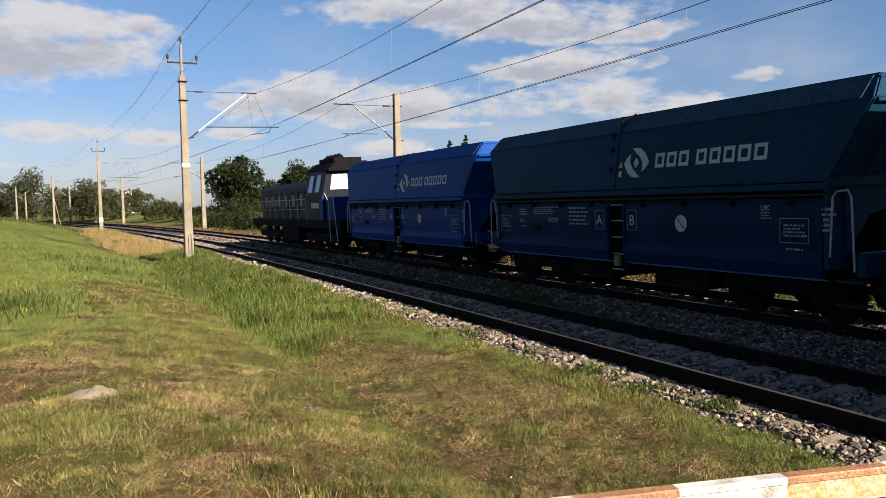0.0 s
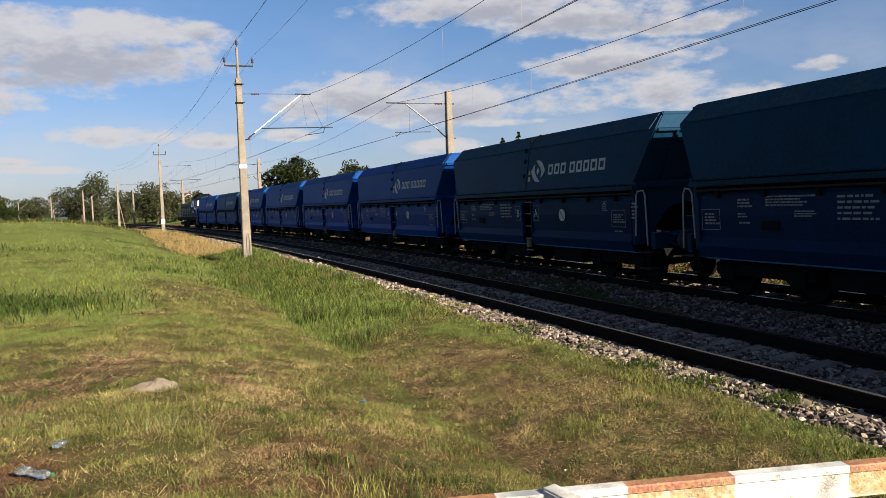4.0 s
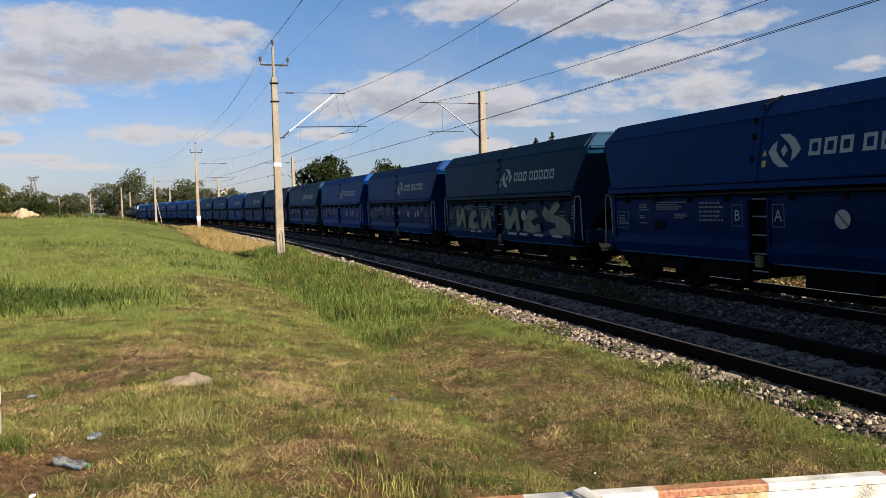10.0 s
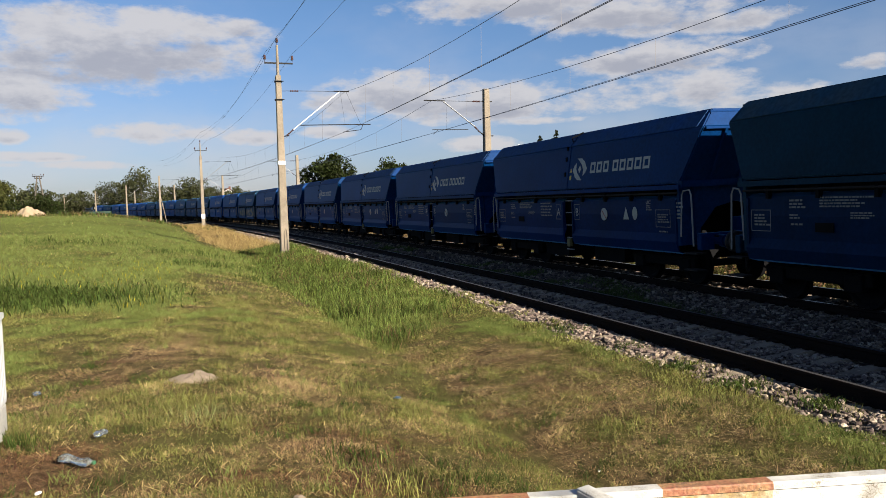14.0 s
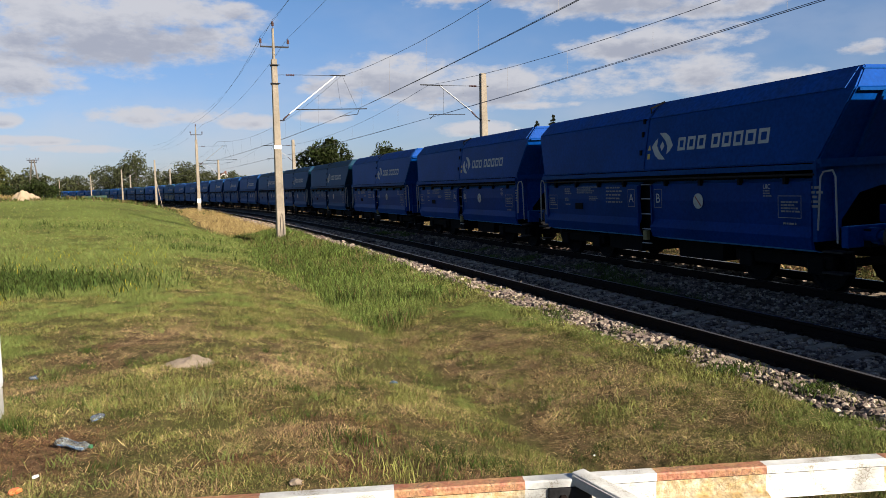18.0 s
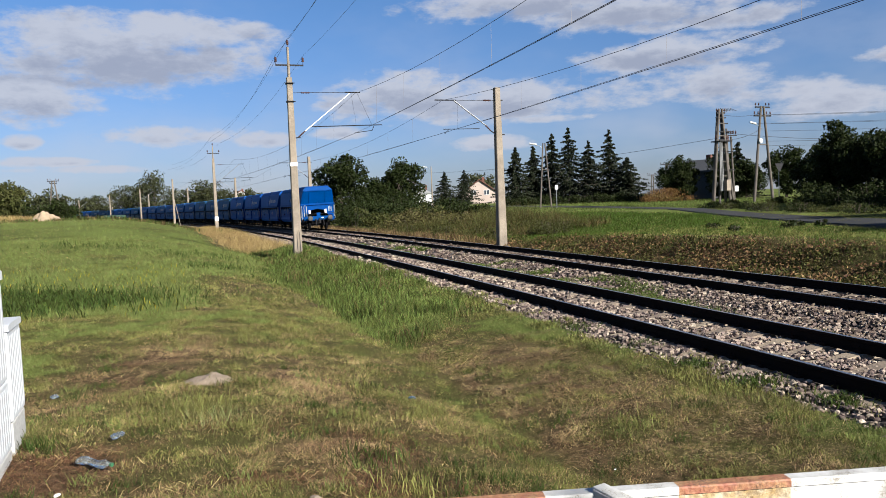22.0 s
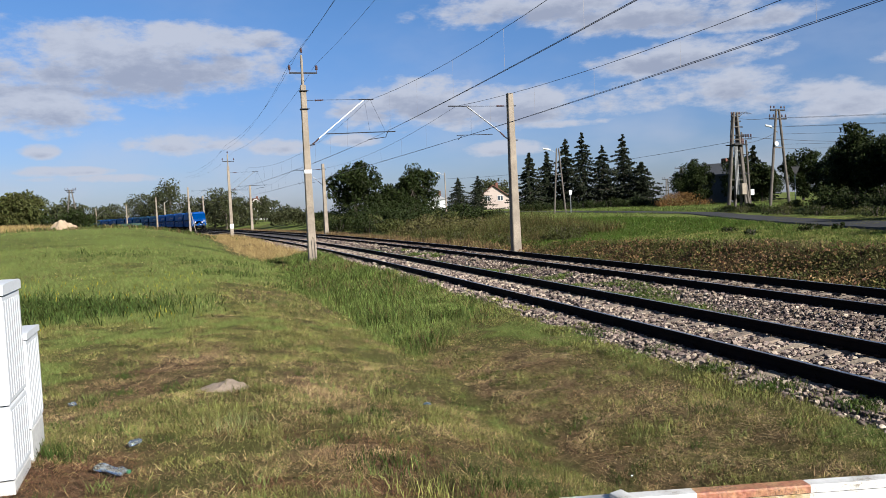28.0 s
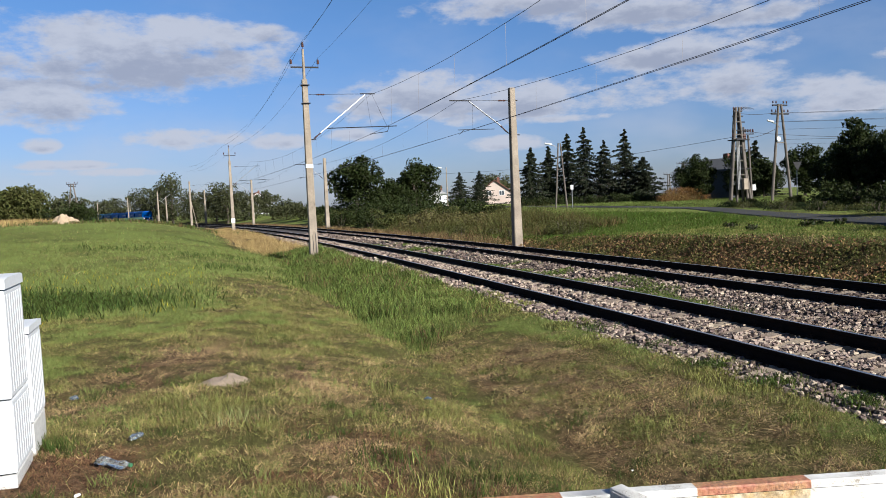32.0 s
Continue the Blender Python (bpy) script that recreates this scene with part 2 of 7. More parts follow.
def soil_material():
    """Turf: soil and straw under green, by the ground's own cover of grass, with patches and a coarse relief."""
    m = material("turf", (0.130, 0.082, 0.046), 0.95, var=0.9, scale=9, fine=70, bump=1.0, color2=(0.026, 0.018, 0.010), spec=0.05)
    t = m.node_tree
    at = t.nodes.new("ShaderNodeAttribute")
    at.attribute_name = "cover"
    hsv = next(n for n in t.nodes if n.type == "HUE_SAT")
    src = hsv.inputs["Color"].links[0].from_socket
    mix = t.nodes.new("ShaderNodeMix")
    mix.data_type = "RGBA"
    green = t.nodes.new("ShaderNodeMix")
    green.data_type = "RGBA"
    green.inputs[6].default_value, green.inputs[7].default_value = (0.070, 0.076, 0.020, 1), (0.034, 0.040, 0.010, 1)
    n3 = t.nodes.new("ShaderNodeTexNoise")
    n3.inputs["Scale"].default_value, n3.inputs["Detail"].default_value = 2.5, 9
    tc = next(n for n in t.nodes if n.type == "TEX_COORD")
    t.links.new(tc.outputs["Object"], n3.inputs["Vector"])
    t.links.new(n3.outputs[0], green.inputs[0])
    t.links.new(at.outputs["Fac"], mix.inputs[0])
    t.links.new(src, mix.inputs[6])
    t.links.new(green.outputs[2], mix.inputs[7])
    lush = t.nodes.new("ShaderNodeMix")
    lush.data_type = "RGBA"
    rich = t.nodes.new("ShaderNodeMapRange")
    rich.inputs[1].default_value, rich.inputs[2].default_value = 0.80, 1.0
    t.links.new(at.outputs["Fac"], rich.inputs[0])
    t.links.new(rich.outputs[0], lush.inputs[0])
    t.links.new(mix.outputs[2], lush.inputs[6])
    lush.inputs[7].default_value = (0.100, 0.122, 0.030, 1)
    t.links.new(lush.outputs[2], hsv.inputs["Color"])
    return m


M["turf"] = soil_material()

# ---- geometry helpers ----
PHI, CURVE, NEAR, SPACING, CANT, RISE = -0.2641, 0.0011407, 7.313, 4.275, 0.0247, 0.023
RADIUS = 1 / CURVE
P0 = Vector((math.cos(PHI) * NEAR, -math.sin(PHI) * NEAR))
CENTRE = P0 - Vector((math.cos(PHI), -math.sin(PHI))) * RADIUS


def track(s, o=0.0, z=0.0):
    """The point s metres along the near track, o metres to its right."""
    th = PHI - CURVE * s
    return Vector((CENTRE.x + math.cos(th) * (RADIUS + o), CENTRE.y - math.sin(th) * (RADIUS + o), z))


def track_pose(s, o=0.0, z=0.0, lean=0.0):
    p = track(s, o, z)
    return Matrix.Translation(p) @ Matrix.Rotation(-(PHI - CURVE * s), 4, "Z") @ Matrix.Rotation(lean, 4, "Y")


def along(x, y):
    """How far along the near track, and how far to its right, places lie."""
    dx, dy = x - CENTRE.x, y - CENTRE.y
    return (PHI - np.arctan2(-dy, dx)) / CURVE, np.hypot(dx, dy) - RADIUS


def step(a, b, x):
    t = np.clip((x - a) / (b - a), 0.0, 1.0)
    return t * t * (3 - 2 * t)


LATTICE = np.random.RandomState(5).rand(256, 256)


def lumps(x, y, size, seed=0):
    """Smooth value noise from -1 to 1, with lumps of about that size."""
    u, w = np.asarray(x) / size + seed * 17.3 + 1000, np.asarray(y) / size + seed * 7.7 + 1000
    i, j = np.floor(u).astype(int), np.floor(w).astype(int)
    f, g = u - i, w - j
    f, g = f * f * (3 - 2 * f), g * g * (3 - 2 * g)
    a, b = LATTICE[i % 256, j % 256], LATTICE[(i + 1) % 256, j % 256]
    c, d = LATTICE[i % 256, (j + 1) % 256], LATTICE[(i + 1) % 256, (j + 1) % 256]
    return 2 * ((a * (1 - f) + b * f) * (1 - g) + (c * (1 - f) + d * f) * g) - 1


def ground_z(x, y):
    s, o = along(x, y)
    r = np.hypot(x, y)
    # a shallow ditch: the bank falls from the stones to a crease, from which the meadow rises
    fall, rise = np.clip((-1.9 - o) / 2.3, 0, 1), np.clip((-4.2 - o - 0.25 * lumps(x, y, 1.9, 17)) / 3.2, 0, 1)
    left = -0.44 + 0.19 * step(-1.05, -1.5, o) - 0.27 * fall ** 1.4 + 0.58 * rise * (1.35 - 0.35 * rise)
    left = left + 1.35 * step(14, 70, r) * step(-3.5, -14, o) * (1 - 0.75 * step(120, 220, r))
    left = left + 0.25 * step(40, 70, s) * step(-2.0, -2.6, o)
    e = o - SPACING
    right = -0.52 + 0.12 * step(1.9, 3.0, e) + 0.85 * step(3.0, 5.6, e) * (1 - 0.85 * step(26, 44, s) * (1 - step(7, 15, e))) + 0.15 * step(8, 24, e)
    right = right + 0.6 * step(40, 110, r) * step(10, 24, e)
    z = np.where(o < 2.1, left, right)
    rough = step(-0.4, 0.8, np.abs(o - 2.1) - 3.7)
    hummocks = step(-4.5, -3.9, o) * (1 - step(-1.9, -1.5, o)) * (1 - step(12, 15, s)) * (o < 2)
    z = z + hummocks * (0.045 * lumps(x, y, 0.85, 95) + 0.022 * lumps(x, y, 0.40, 96))
    return z + rough * ((0.050 - 0.030 * step(7, 13, r)) * lumps(x, y, 1.7) + 0.026 * lumps(x, y, 0.62, 3) * (1 - 0.8 * step(11, 20, r)) + 0.10 * lumps(x, y, 9, 5) * step(8, 30, r))


def long_grass(s, o, n):
    """Where unmown grass stands in the ditch, from 0 to 1."""
    edge = np.interp(s, (12, 13.5, 19.6, 28.8, 36), (-4.2, -4.6, -4.6, -5.2, -4.4))
    return step(-0.25, 0.35, o - edge + 0.5 * n) * step(-0.6, 0.9, s - 12.4 - 1.45 * np.maximum(0, o + 4.3) + 1.2 * n)


def greenness(x, y):
    """The share of green in the turf, from 0 (straw, bare soil) to 1."""
    s, o = along(x, y)
    r = np.hypot(x, y)
    n = 0.55 * lumps(x, y, 2.6, 1) + 0.35 * lumps(x, y, 0.8, 2)
    fine = lumps(x, y, 0.33, 8)
    mown = 0.66 + 0.45 * n + 0.30 * fine
    far = np.maximum(step(16.2, 18.2, r + 1.6 * n) * step(-6.6, -8.0, o + 0.6 * n), step(24, 29, r + 2 * n))
    g = mown + (0.94 + 0.16 * n - mown) * far
    # matted hay on the bank
    wbank = step(-4.35, -4.0, o + 0.3 * n) * (1 - step(11.5, 13.5, s + n))
    g = g * (1 - wbank) + (0.22 + 0.60 * n + 0.35 * fine + 0.35 * step(-2.6, -1.7, o)) * wbank
    wditch = long_grass(s, o, n)
    g = g * (1 - wditch) + 0.95 * wditch
    for cx, cy, w, k in ((-3.0, 5.9, 0.55, 0.9), (-3.6, 5.0, 0.8, 0.9), (0.75, 5.35, 0.40, 1.0), (1.25, 5.30, 0.35, 1.0), (-3.9, 9.6, 0.8, 0.45), (-4.0, 8.0, 0.3, 0.4), (-1.75, 9.5, 0.25, 0.5), (-1.35, 9.3, 0.2, 0.5), (-3.7, 10.9, 0.6, 0.35), (-0.75, 6.6, 0.3, 0.5)):
        g = g - k * np.exp(-((x - cx) ** 2 + (y - cy) ** 2) / w)
    fringe = step(-2.2, -1.8, o)
    g = np.where(o < 2.1, g * (1 - fringe) + (0.7 + 0.3 * n) * fringe, g)
    gold = step(44, 52, s) * (1 - step(95, 120, s)) * step(-6.5, -5.0, o + n) * (o < 2)
    g = g * (1 - gold) + 0.02 * gold
    e = o - SPACING
    right = 0.42 + 0.5 * n + (0.55 - 0.15 * n) * step(5.2, 7.0, e + n)
    return np.clip(np.where(o > 2.1, right, g), 0, 1)


def mesh_of(name, bm, mats, smooth=False):
    me = bpy.data.meshes.new(name)
    bm.to_mesh(me)
    bm.free()
    for m in mats if isinstance(mats, (list, tuple)) else [mats]:
        me.materials.append(m)
    if smooth:
        for p in me.polygons:
            p.use_smooth = True
    return me


def part(name, bm, mat, parent, label="", smooth=False, m=None):
    ob = new(name, mesh_of(name, bm, mat, smooth) if isinstance(bm, bmesh.types.BMesh) else bm)
    ob.parent = parent
    if m is not None:
        ob.matrix_basis = m
    if label:
        ob["label"] = label
    return ob


def thing(name, label, category, m=None, group="", kind="", mesh=None):
    ob = new(name, mesh)
    if m is not None:
        ob.matrix_basis = m
    return tagged(ob, label, category, group, kind)


def box(bm, x0, x1, y0, y1, z0, z1, bevel=0.0, m=None, mat=0):
    vs = [bm.verts.new((x, y, z)) for x in (x0, x1) for y in (y0, y1) for z in (z0, z1)]
    fs = [bm.faces.new([vs[i] for i in f]) for f in ((0, 1, 3, 2), (4, 6, 7, 5), (0, 4, 5, 1), (2, 3, 7, 6), (0, 2, 6, 4), (1, 5, 7, 3))]
    for f in fs:
        f.material_index = mat
    out = vs
    if bevel:
        r = bmesh.ops.bevel(bm, geom=list({e for f in fs for e in f.edges}), offset=bevel, segments=2, affect="EDGES", profile=0.5)
        out = list({v for f in r["faces"] for v in f.verts} | {v for v in vs if v.is_valid})
        for f in {f for v in out for f in v.link_faces}:
            f.material_index = mat
    if m is not None:
        bmesh.ops.transform(bm, matrix=m, verts=[v for v in out if v.is_valid])
    return out


def tube(bm, pts, r, n=6, r2=None, cap=True, mat=0):
    """A round bar along a line of points, tapering from r to r2."""
    pts = [Vector(p) for p in pts]
    rings = []
    for i, p in enumerate(pts):
        d = (pts[min(i + 1, len(pts) - 1)] - pts[max(i - 1, 0)]).normalized()
        a = d.orthogonal().normalized() if abs(d.z) > 0.95 else d.cross(Vector((0, 0, 1))).normalized()
        b = d.cross(a)
        k = r if r2 is None else r + (r2 - r) * i / (len(pts) - 1)
        rings.append([bm.verts.new(p + (a * math.cos(j * 2 * math.pi / n) + b * math.sin(j * 2 * math.pi / n)) * k) for j in range(n)])
    for u, w in zip(rings, rings[1:]):
        for j in range(n):
            bm.faces.new((u[j], u[(j + 1) % n], w[(j + 1) % n], w[j])).material_index = mat
    if cap:
        bm.faces.new(rings[0][::-1]).material_index = mat
        bm.faces.new(rings[-1]).material_index = mat


def lathe(bm, profile, n=12, m=None, mat=0):
    """A turned shape about z from (radius, height) pairs."""
    rings = []
    for r, z in profile:
        rings.append([bm.verts.new((math.cos(2 * math.pi * j / n) * r, math.sin(2 * math.pi * j / n) * r, z)) for j in range(n)])
    for u, w in zip(rings, rings[1:]):
        for j in range(n):
            bm.faces.new((u[j], u[(j + 1) % n], w[(j + 1) % n], w[j])).material_index = mat
    bm.faces.new(rings[0][::-1]).material_index = mat
    bm.faces.new(rings[-1]).material_index = mat
    if m is not None:
        bmesh.ops.transform(bm, matrix=m, verts=[v for g in rings for v in g])


def loft(bm, sections, mat=0, cap=True):
    """Skin between closed sections of equal length."""
    rings = [[bm.verts.new(p) for p in sec] for sec in sections]
    n = len(rings[0])
    for u, w in zip(rings, rings[1:]):
        for j in range(n):
            bm.faces.new((u[j], u[(j + 1) % n], w[(j + 1) % n], w[j])).material_index = mat
    if cap:
        bm.faces.new(rings[0][::-1]).material_index = mat
        bm.faces.new(rings[-1]).material_index = mat


def from_lists(name, verts, faces, mat):
    me = bpy.data.meshes.new(name)
    me.from_pydata(verts, [], faces)
    me.materials.append(mat)
    me.update()
    return me


# ---- ground ----


def build_ground():
    """One sheet: fine round the camera's foreground, coarse to the horizon."""
    def axis(marks):
        out = []
        for (a, b, d) in marks:
            n = max(1, round((b - a) / d))
            out += [a + (b - a) * i / n for i in range(n)]
        return out + [marks[-1][1]]
    xs = axis([(-3000, -600, 400), (-600, -160, 40), (-160, -40, 6), (-40, -15, 1.0), (-15, -9, 0.25), (-9, 7, 0.17), (7, 24, 0.45), (24, 60, 2), (60, 160, 8), (160, 600, 40), (600, 3000, 400)])
    ys = axis([(-3000, -400, 400), (-400, -40, 40), (-40, -2, 3), (-2, 3, 0.45), (3, 18, 0.16), (18, 32, 0.32), (32, 60, 1.0), (60, 140, 4), (140, 300, 10), (300, 700, 40), (700, 3400, 300)])
    gx, gy = np.meshgrid(xs, ys)
    gx, gy = gx.ravel(), gy.ravel()
    verts = np.stack([gx, gy, ground_z(gx, gy)], 1).tolist()
    n = len(xs)
    faces = [(j * n + i, j * n + i + 1, (j + 1) * n + i + 1, (j + 1) * n + i) for j in range(len(ys) - 1) for i in range(n - 1)]
    me = from_lists("ground", verts, faces, M["turf"])
    cover = me.attributes.new("cover", "FLOAT", "POINT")
    cover.data.foreach_set("value", greenness(gx, gy).astype(np.float32))
    for p in me.polygons:
        p.use_smooth = True
    return thing("ground", "uneven meadow of mown green and straw-coloured grass", "ground", mesh=me, kind="structure")


build_ground()

# ---- permanent way ----


def build_ballast():
    """The stone bed under both tracks: one sheet with shoulders, crib and six-foot."""
    prof = [(-1.85, -0.62), (-1.55, -0.30), (-1.25, -0.215), (-0.4, -0.205), (0.4, -0.20), (1.3, -0.20), (1.75, -0.29), (2.14, -0.33), (2.5, -0.29),
            (3.0, -0.185), (3.9, -0.18), (4.7, -0.17), (5.55, -0.18), (5.95, -0.38), (6.35, -0.62)]
    ss = [-90 + i * 2.0 for i in range(40)] + [-10 + i * 0.5 for i in range(140)] + [60 + i * 4.0 for i in range(160)]
    verts, faces = [], []
    for s in ss:
        for k, (o, z) in enumerate(prof):
            w = 0.0 if k in (0, len(prof) - 1) else 0.025 * float(lumps(s * 3.1, o * 3.1, 1, 7))
            wob = 0.18 * float(lumps(s, o, 1.3, 11)) if k in (0, 1, 13, 14) else 0
            verts.append(track(s, o + wob, z + w - 0.02))
    n = len(prof)
    for i in range(len(ss) - 1):
        for k in range(n - 1):
            faces.append((i * n + k, i * n + k + 1, (i + 1) * n + k + 1, (i + 1) * n + k))
    me = from_lists("ballast_bed", verts, faces, M["ballast"])
    thing("ballast_bed", "bed of grey and reddish crushed stone under two tracks", "ballast", mesh=me, kind="structure")


build_ballast()

RAIL = [(-0.036, 0.0), (-0.036, -0.035), (-0.009, -0.052), (-0.009, -0.135), (-0.070, -0.155), (-0.070, -0.172), (0.070, -0.172), (0.070, -0.155),
        (0.009, -0.135), (0.009, -0.052), (0.036, -0.035), (0.036, 0.0), (0.026, 0.004), (-0.026, 0.004)]


def build_tracks():
    for name, o0, z0 in (("railway_track", 0.0, 0.0), ("railway_track", SPACING, RISE)):
        tr = thing(name, "standard-gauge track with rusty steel rails on concrete sleepers", "railway track", kind="structure")
        for side in (-1, 1):
            ss = [-90 + 4.0 * i for i in range(180)]
            verts, faces = [], []
            n = len(RAIL)
            for s in ss:
                for (x, z) in RAIL:
                    verts.append(track(s, o0 + side * 0.753 + x, z0 + side * 0.753 * CANT + z))
            for i in range(len(ss) - 1):
                for k in range(n):
                    faces.append((i * n + k, i * n + (k + 1) % n, (i + 1) * n + (k + 1) % n, (i + 1) * n + k))
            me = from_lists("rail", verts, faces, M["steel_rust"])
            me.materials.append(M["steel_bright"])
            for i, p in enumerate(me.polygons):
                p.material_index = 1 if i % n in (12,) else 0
            part("rail", me, None, tr)


build_tracks()

# ---- overhead line ----
MAST_S = [-9.0, 38.5, 88.5, 140.0, 190.0, 240.0, 292.0]


def concrete_pole(m, height, base, top, mat, name="mast", n=1):
    """A tapered square concrete pole with bevelled arrises."""
    bm = bmesh.new()
    secs = []
    for k in range(9):
        z = -0.9 + (height + 0.9) * k / 8
        a = base + (top - base) * max(0, z) / height
        c = a * 0.16
        secs.append([(-a + c, -a, z), (a - c, -a, z), (a, -a + c, z), (a, a - c, z), (a - c, a, z), (-a + c, a, z), (-a, a - c, z), (-a, -a + c, z)])
    loft(bm, secs)
    return bm


def pin_insulator(bm, x, y, z, k=1.0):
    lathe(bm, [(0.012, 0), (0.012, 0.1 * k), (0.055 * k, 0.11 * k), (0.06 * k, 0.16 * k), (0.04 * k, 0.18 * k), (0.055 * k, 0.20 * k), (0.05 * k, 0.26 * k), (0.02 * k, 0.30 * k)], 8, Matrix.Translation((x, y, z)))


def rod_insulator(bm, a, b, r=0.05):
    a, b = Vector(a), Vector(b)
    k = 5
    for i in range(k):
        p, q = a.lerp(b, (i + 0.15) / k), a.lerp(b, (i + 0.85) / k)
        tube(bm, [p, q], r, 8, r * 0.55)
    tube(bm, [a, b], r * 0.4, 6)


def near_mast(s, tall, detail):
    """A mast left of the near track; its axis x points to the track. It carries the bracket and, where tall, the power line's cross-arm."""
    o = -2.65
    p = track(s, o)
    z0 = ground_z(p.x, p.y)
    m = track_pose(s, o, 0) @ Matrix.Scale(1.0 if detail or s < 0 else 0.93, 4)
    mast = thing("catenary_mast", "tapered grey concrete mast with brackets beside the track", "catenary mast", m, "catenary masts")
    part("pole", concrete_pole(None, 8.3, 0.20, 0.125, None), M["concrete"], mast)
    if detail:
        for z, a in ((8.02, 0.17), (7.15, 0.175)):
            bm = bmesh.new()
            box(bm, -a, a, -a, a, z - 0.03, z + 0.03)
            tube(bm, [(-a - 0.06, -a - 0.02, z), (a + 0.06, -a - 0.02, z)], 0.02)
            part("clamp_band", bm, M["steel_dark"], mast)
        bm = bmesh.new()
        box(bm, -0.178, 0.178, -0.178, 0.178, 4.05, 4.22)
        part("marker_band", bm, M["white_paint"], mast, "white painted band round the mast")
        bm = bmesh.new()
        tube(bm, [(-0.03, -0.215, 0.0), (-0.035, -0.215, 0.75), (0.03, -0.215, 0.95), (0.09, -0.215, 0.85), (0.11, -0.23, -0.1)], 0.012)
        part("earth_wire", bm, M["wire"], mast)
    if tall:
        bm = bmesh.new()
        tube(bm, [(0, 0, 8.1), (0, 0, 9.75)], 0.075, 8, 0.055)
        part("extension_tube", bm, M["concrete"], mast)
        bm = bmesh.new()
        box(bm, -0.62, 0.72, -0.03, 0.03, 8.86, 8.93)
        part("cross_arm", bm, M["steel_dark"], mast)
        for x, z in ((-0.6, 8.93), (0.7, 8.93), (0, 9.75)):
            bm = bmesh.new()
            pin_insulator(bm, x, 0, z, 1.15)
            part("insulator", bm, M["insulator"], mast)
    if s == 88.5:
        bm = bmesh.new()
        box(bm, -0.21, 0.21, -0.235, -0.215, 1.05, 1.55, 0.01)
        part("sign_plate", bm, M["white_paint"], mast, "white number plate, plain")
    if s == 140.0:
        bm = bmesh.new()
        tube(bm, [(0.12, 0, 4.6), (1.05, 0, -0.5)], 0.06, 6)
        part("strut", bm, M["concrete"], mast)
    # bracket
    bm = bmesh.new()
    tube(bm, [(0.62, 0, 5.72), (2.95, 0, 7.58)], 0.028, 8)
    part("bracket_tube", bm, M["white_paint" if detail else "galvanised"], mast)
    bm = bmesh.new()
    tube(bm, [(1.0, 0, 7.6), (3.45, 0, 7.62)], 0.012)
    tube(bm, [(0.13, 0, 7.58), (1.0, 0, 7.6)], 0.012)
    tube(bm, [(2.7, 0, 7.62), (3.45, 0, 7.62)], 0.03)
    tube(bm, [(0.98, 0, 5.95), (4.5, 0, 6.02)], 0.025)
    tube(bm, [(4.1, 0, 6.0), (4.0, 0, 5.75), (3.1, 0, 5.63)], 0.018)
    tube(bm, [(3.3, 0, 7.6), (4.0, 0, 6.0)], 0.006)
    tube(bm, [(3.0, 0, 7.6), (3.2, 0, 6.0)], 0.004)
    tube(bm, [(0.1, 0, 5.4), (0.42, 0, 5.45)], 0.03)
    part("stay", bm, M["steel_dark"], mast)
    for a, b in (((0.32, 0, 5.46), (0.66, 0, 5.75)), ((0.55, 0, 7.585), (0.95, 0, 7.59))):
        bm = bmesh.new()
        rod_insulator(bm, a, b)
        part("insulator", bm, M["insulator"], mast)
    return mast


def far_mast(s, detail):
    """A mast right of the far track, its bracket reaching back over that track."""
    o = SPACING + 3.15
    m = track_pose(s, o, 0)
    mast = thing("catenary_mast", "tan concrete mast with a slanting bracket beside the track", "catenary mast", m, "catenary masts")
    part("pole", concrete_pole(None, 7.65, 0.22, 0.14, None), M["concrete"], mast)
    bm = bmesh.new()
    tube(bm, [(-0.62, 0, 5.75), (-2.3, 0, 7.0)], 0.035, 8)
    part("bracket_tube", bm, M["galvanised"], mast)
    bm = bmesh.new()
    tube(bm, [(-0.13, 0, 7.02), (-3.2, 0, 7.02)], 0.012)
    tube(bm, [(-2.2, 0, 7.02), (-3.3, 0, 7.03)], 0.03)
    tube(bm, [(-1.0, 0, 5.62), (-2.9, 0, 5.60)], 0.018)
    tube(bm, [(-2.6, 0, 5.6), (-2.85, 0, 5.38)], 0.015)
    tube(bm, [(-2.1, 0, 6.98), (-2.15, 0, 5.6)], 0.005)
    tube(bm, [(-0.1, 0, 5.3), (-0.45, 0, 5.55)], 0.03)
    box(bm, -0.2, 0.3, -0.03, 0.03, 7.0, 7.05)
    box(bm, -0.2, 0.35, -0.03, 0.03, 5.28, 5.33)
    part("stay", bm, M["steel_dark"], mast)
    for a, b in (((-0.38, 0, 5.5), (-0.68, 0, 5.79)), ((-0.35, 0, 7.02), (-0.75, 0, 7.02))):
        bm = bmesh.new()
        rod_insulator(bm, a, b)
        part("insulator", bm, M["insulator"], mast)
    return mast


for i, s in enumerate(MAST_S):
    near_mast(s, True if i < 3 else False, i == 1)
    far_mast(s - 1.7, i == 1)


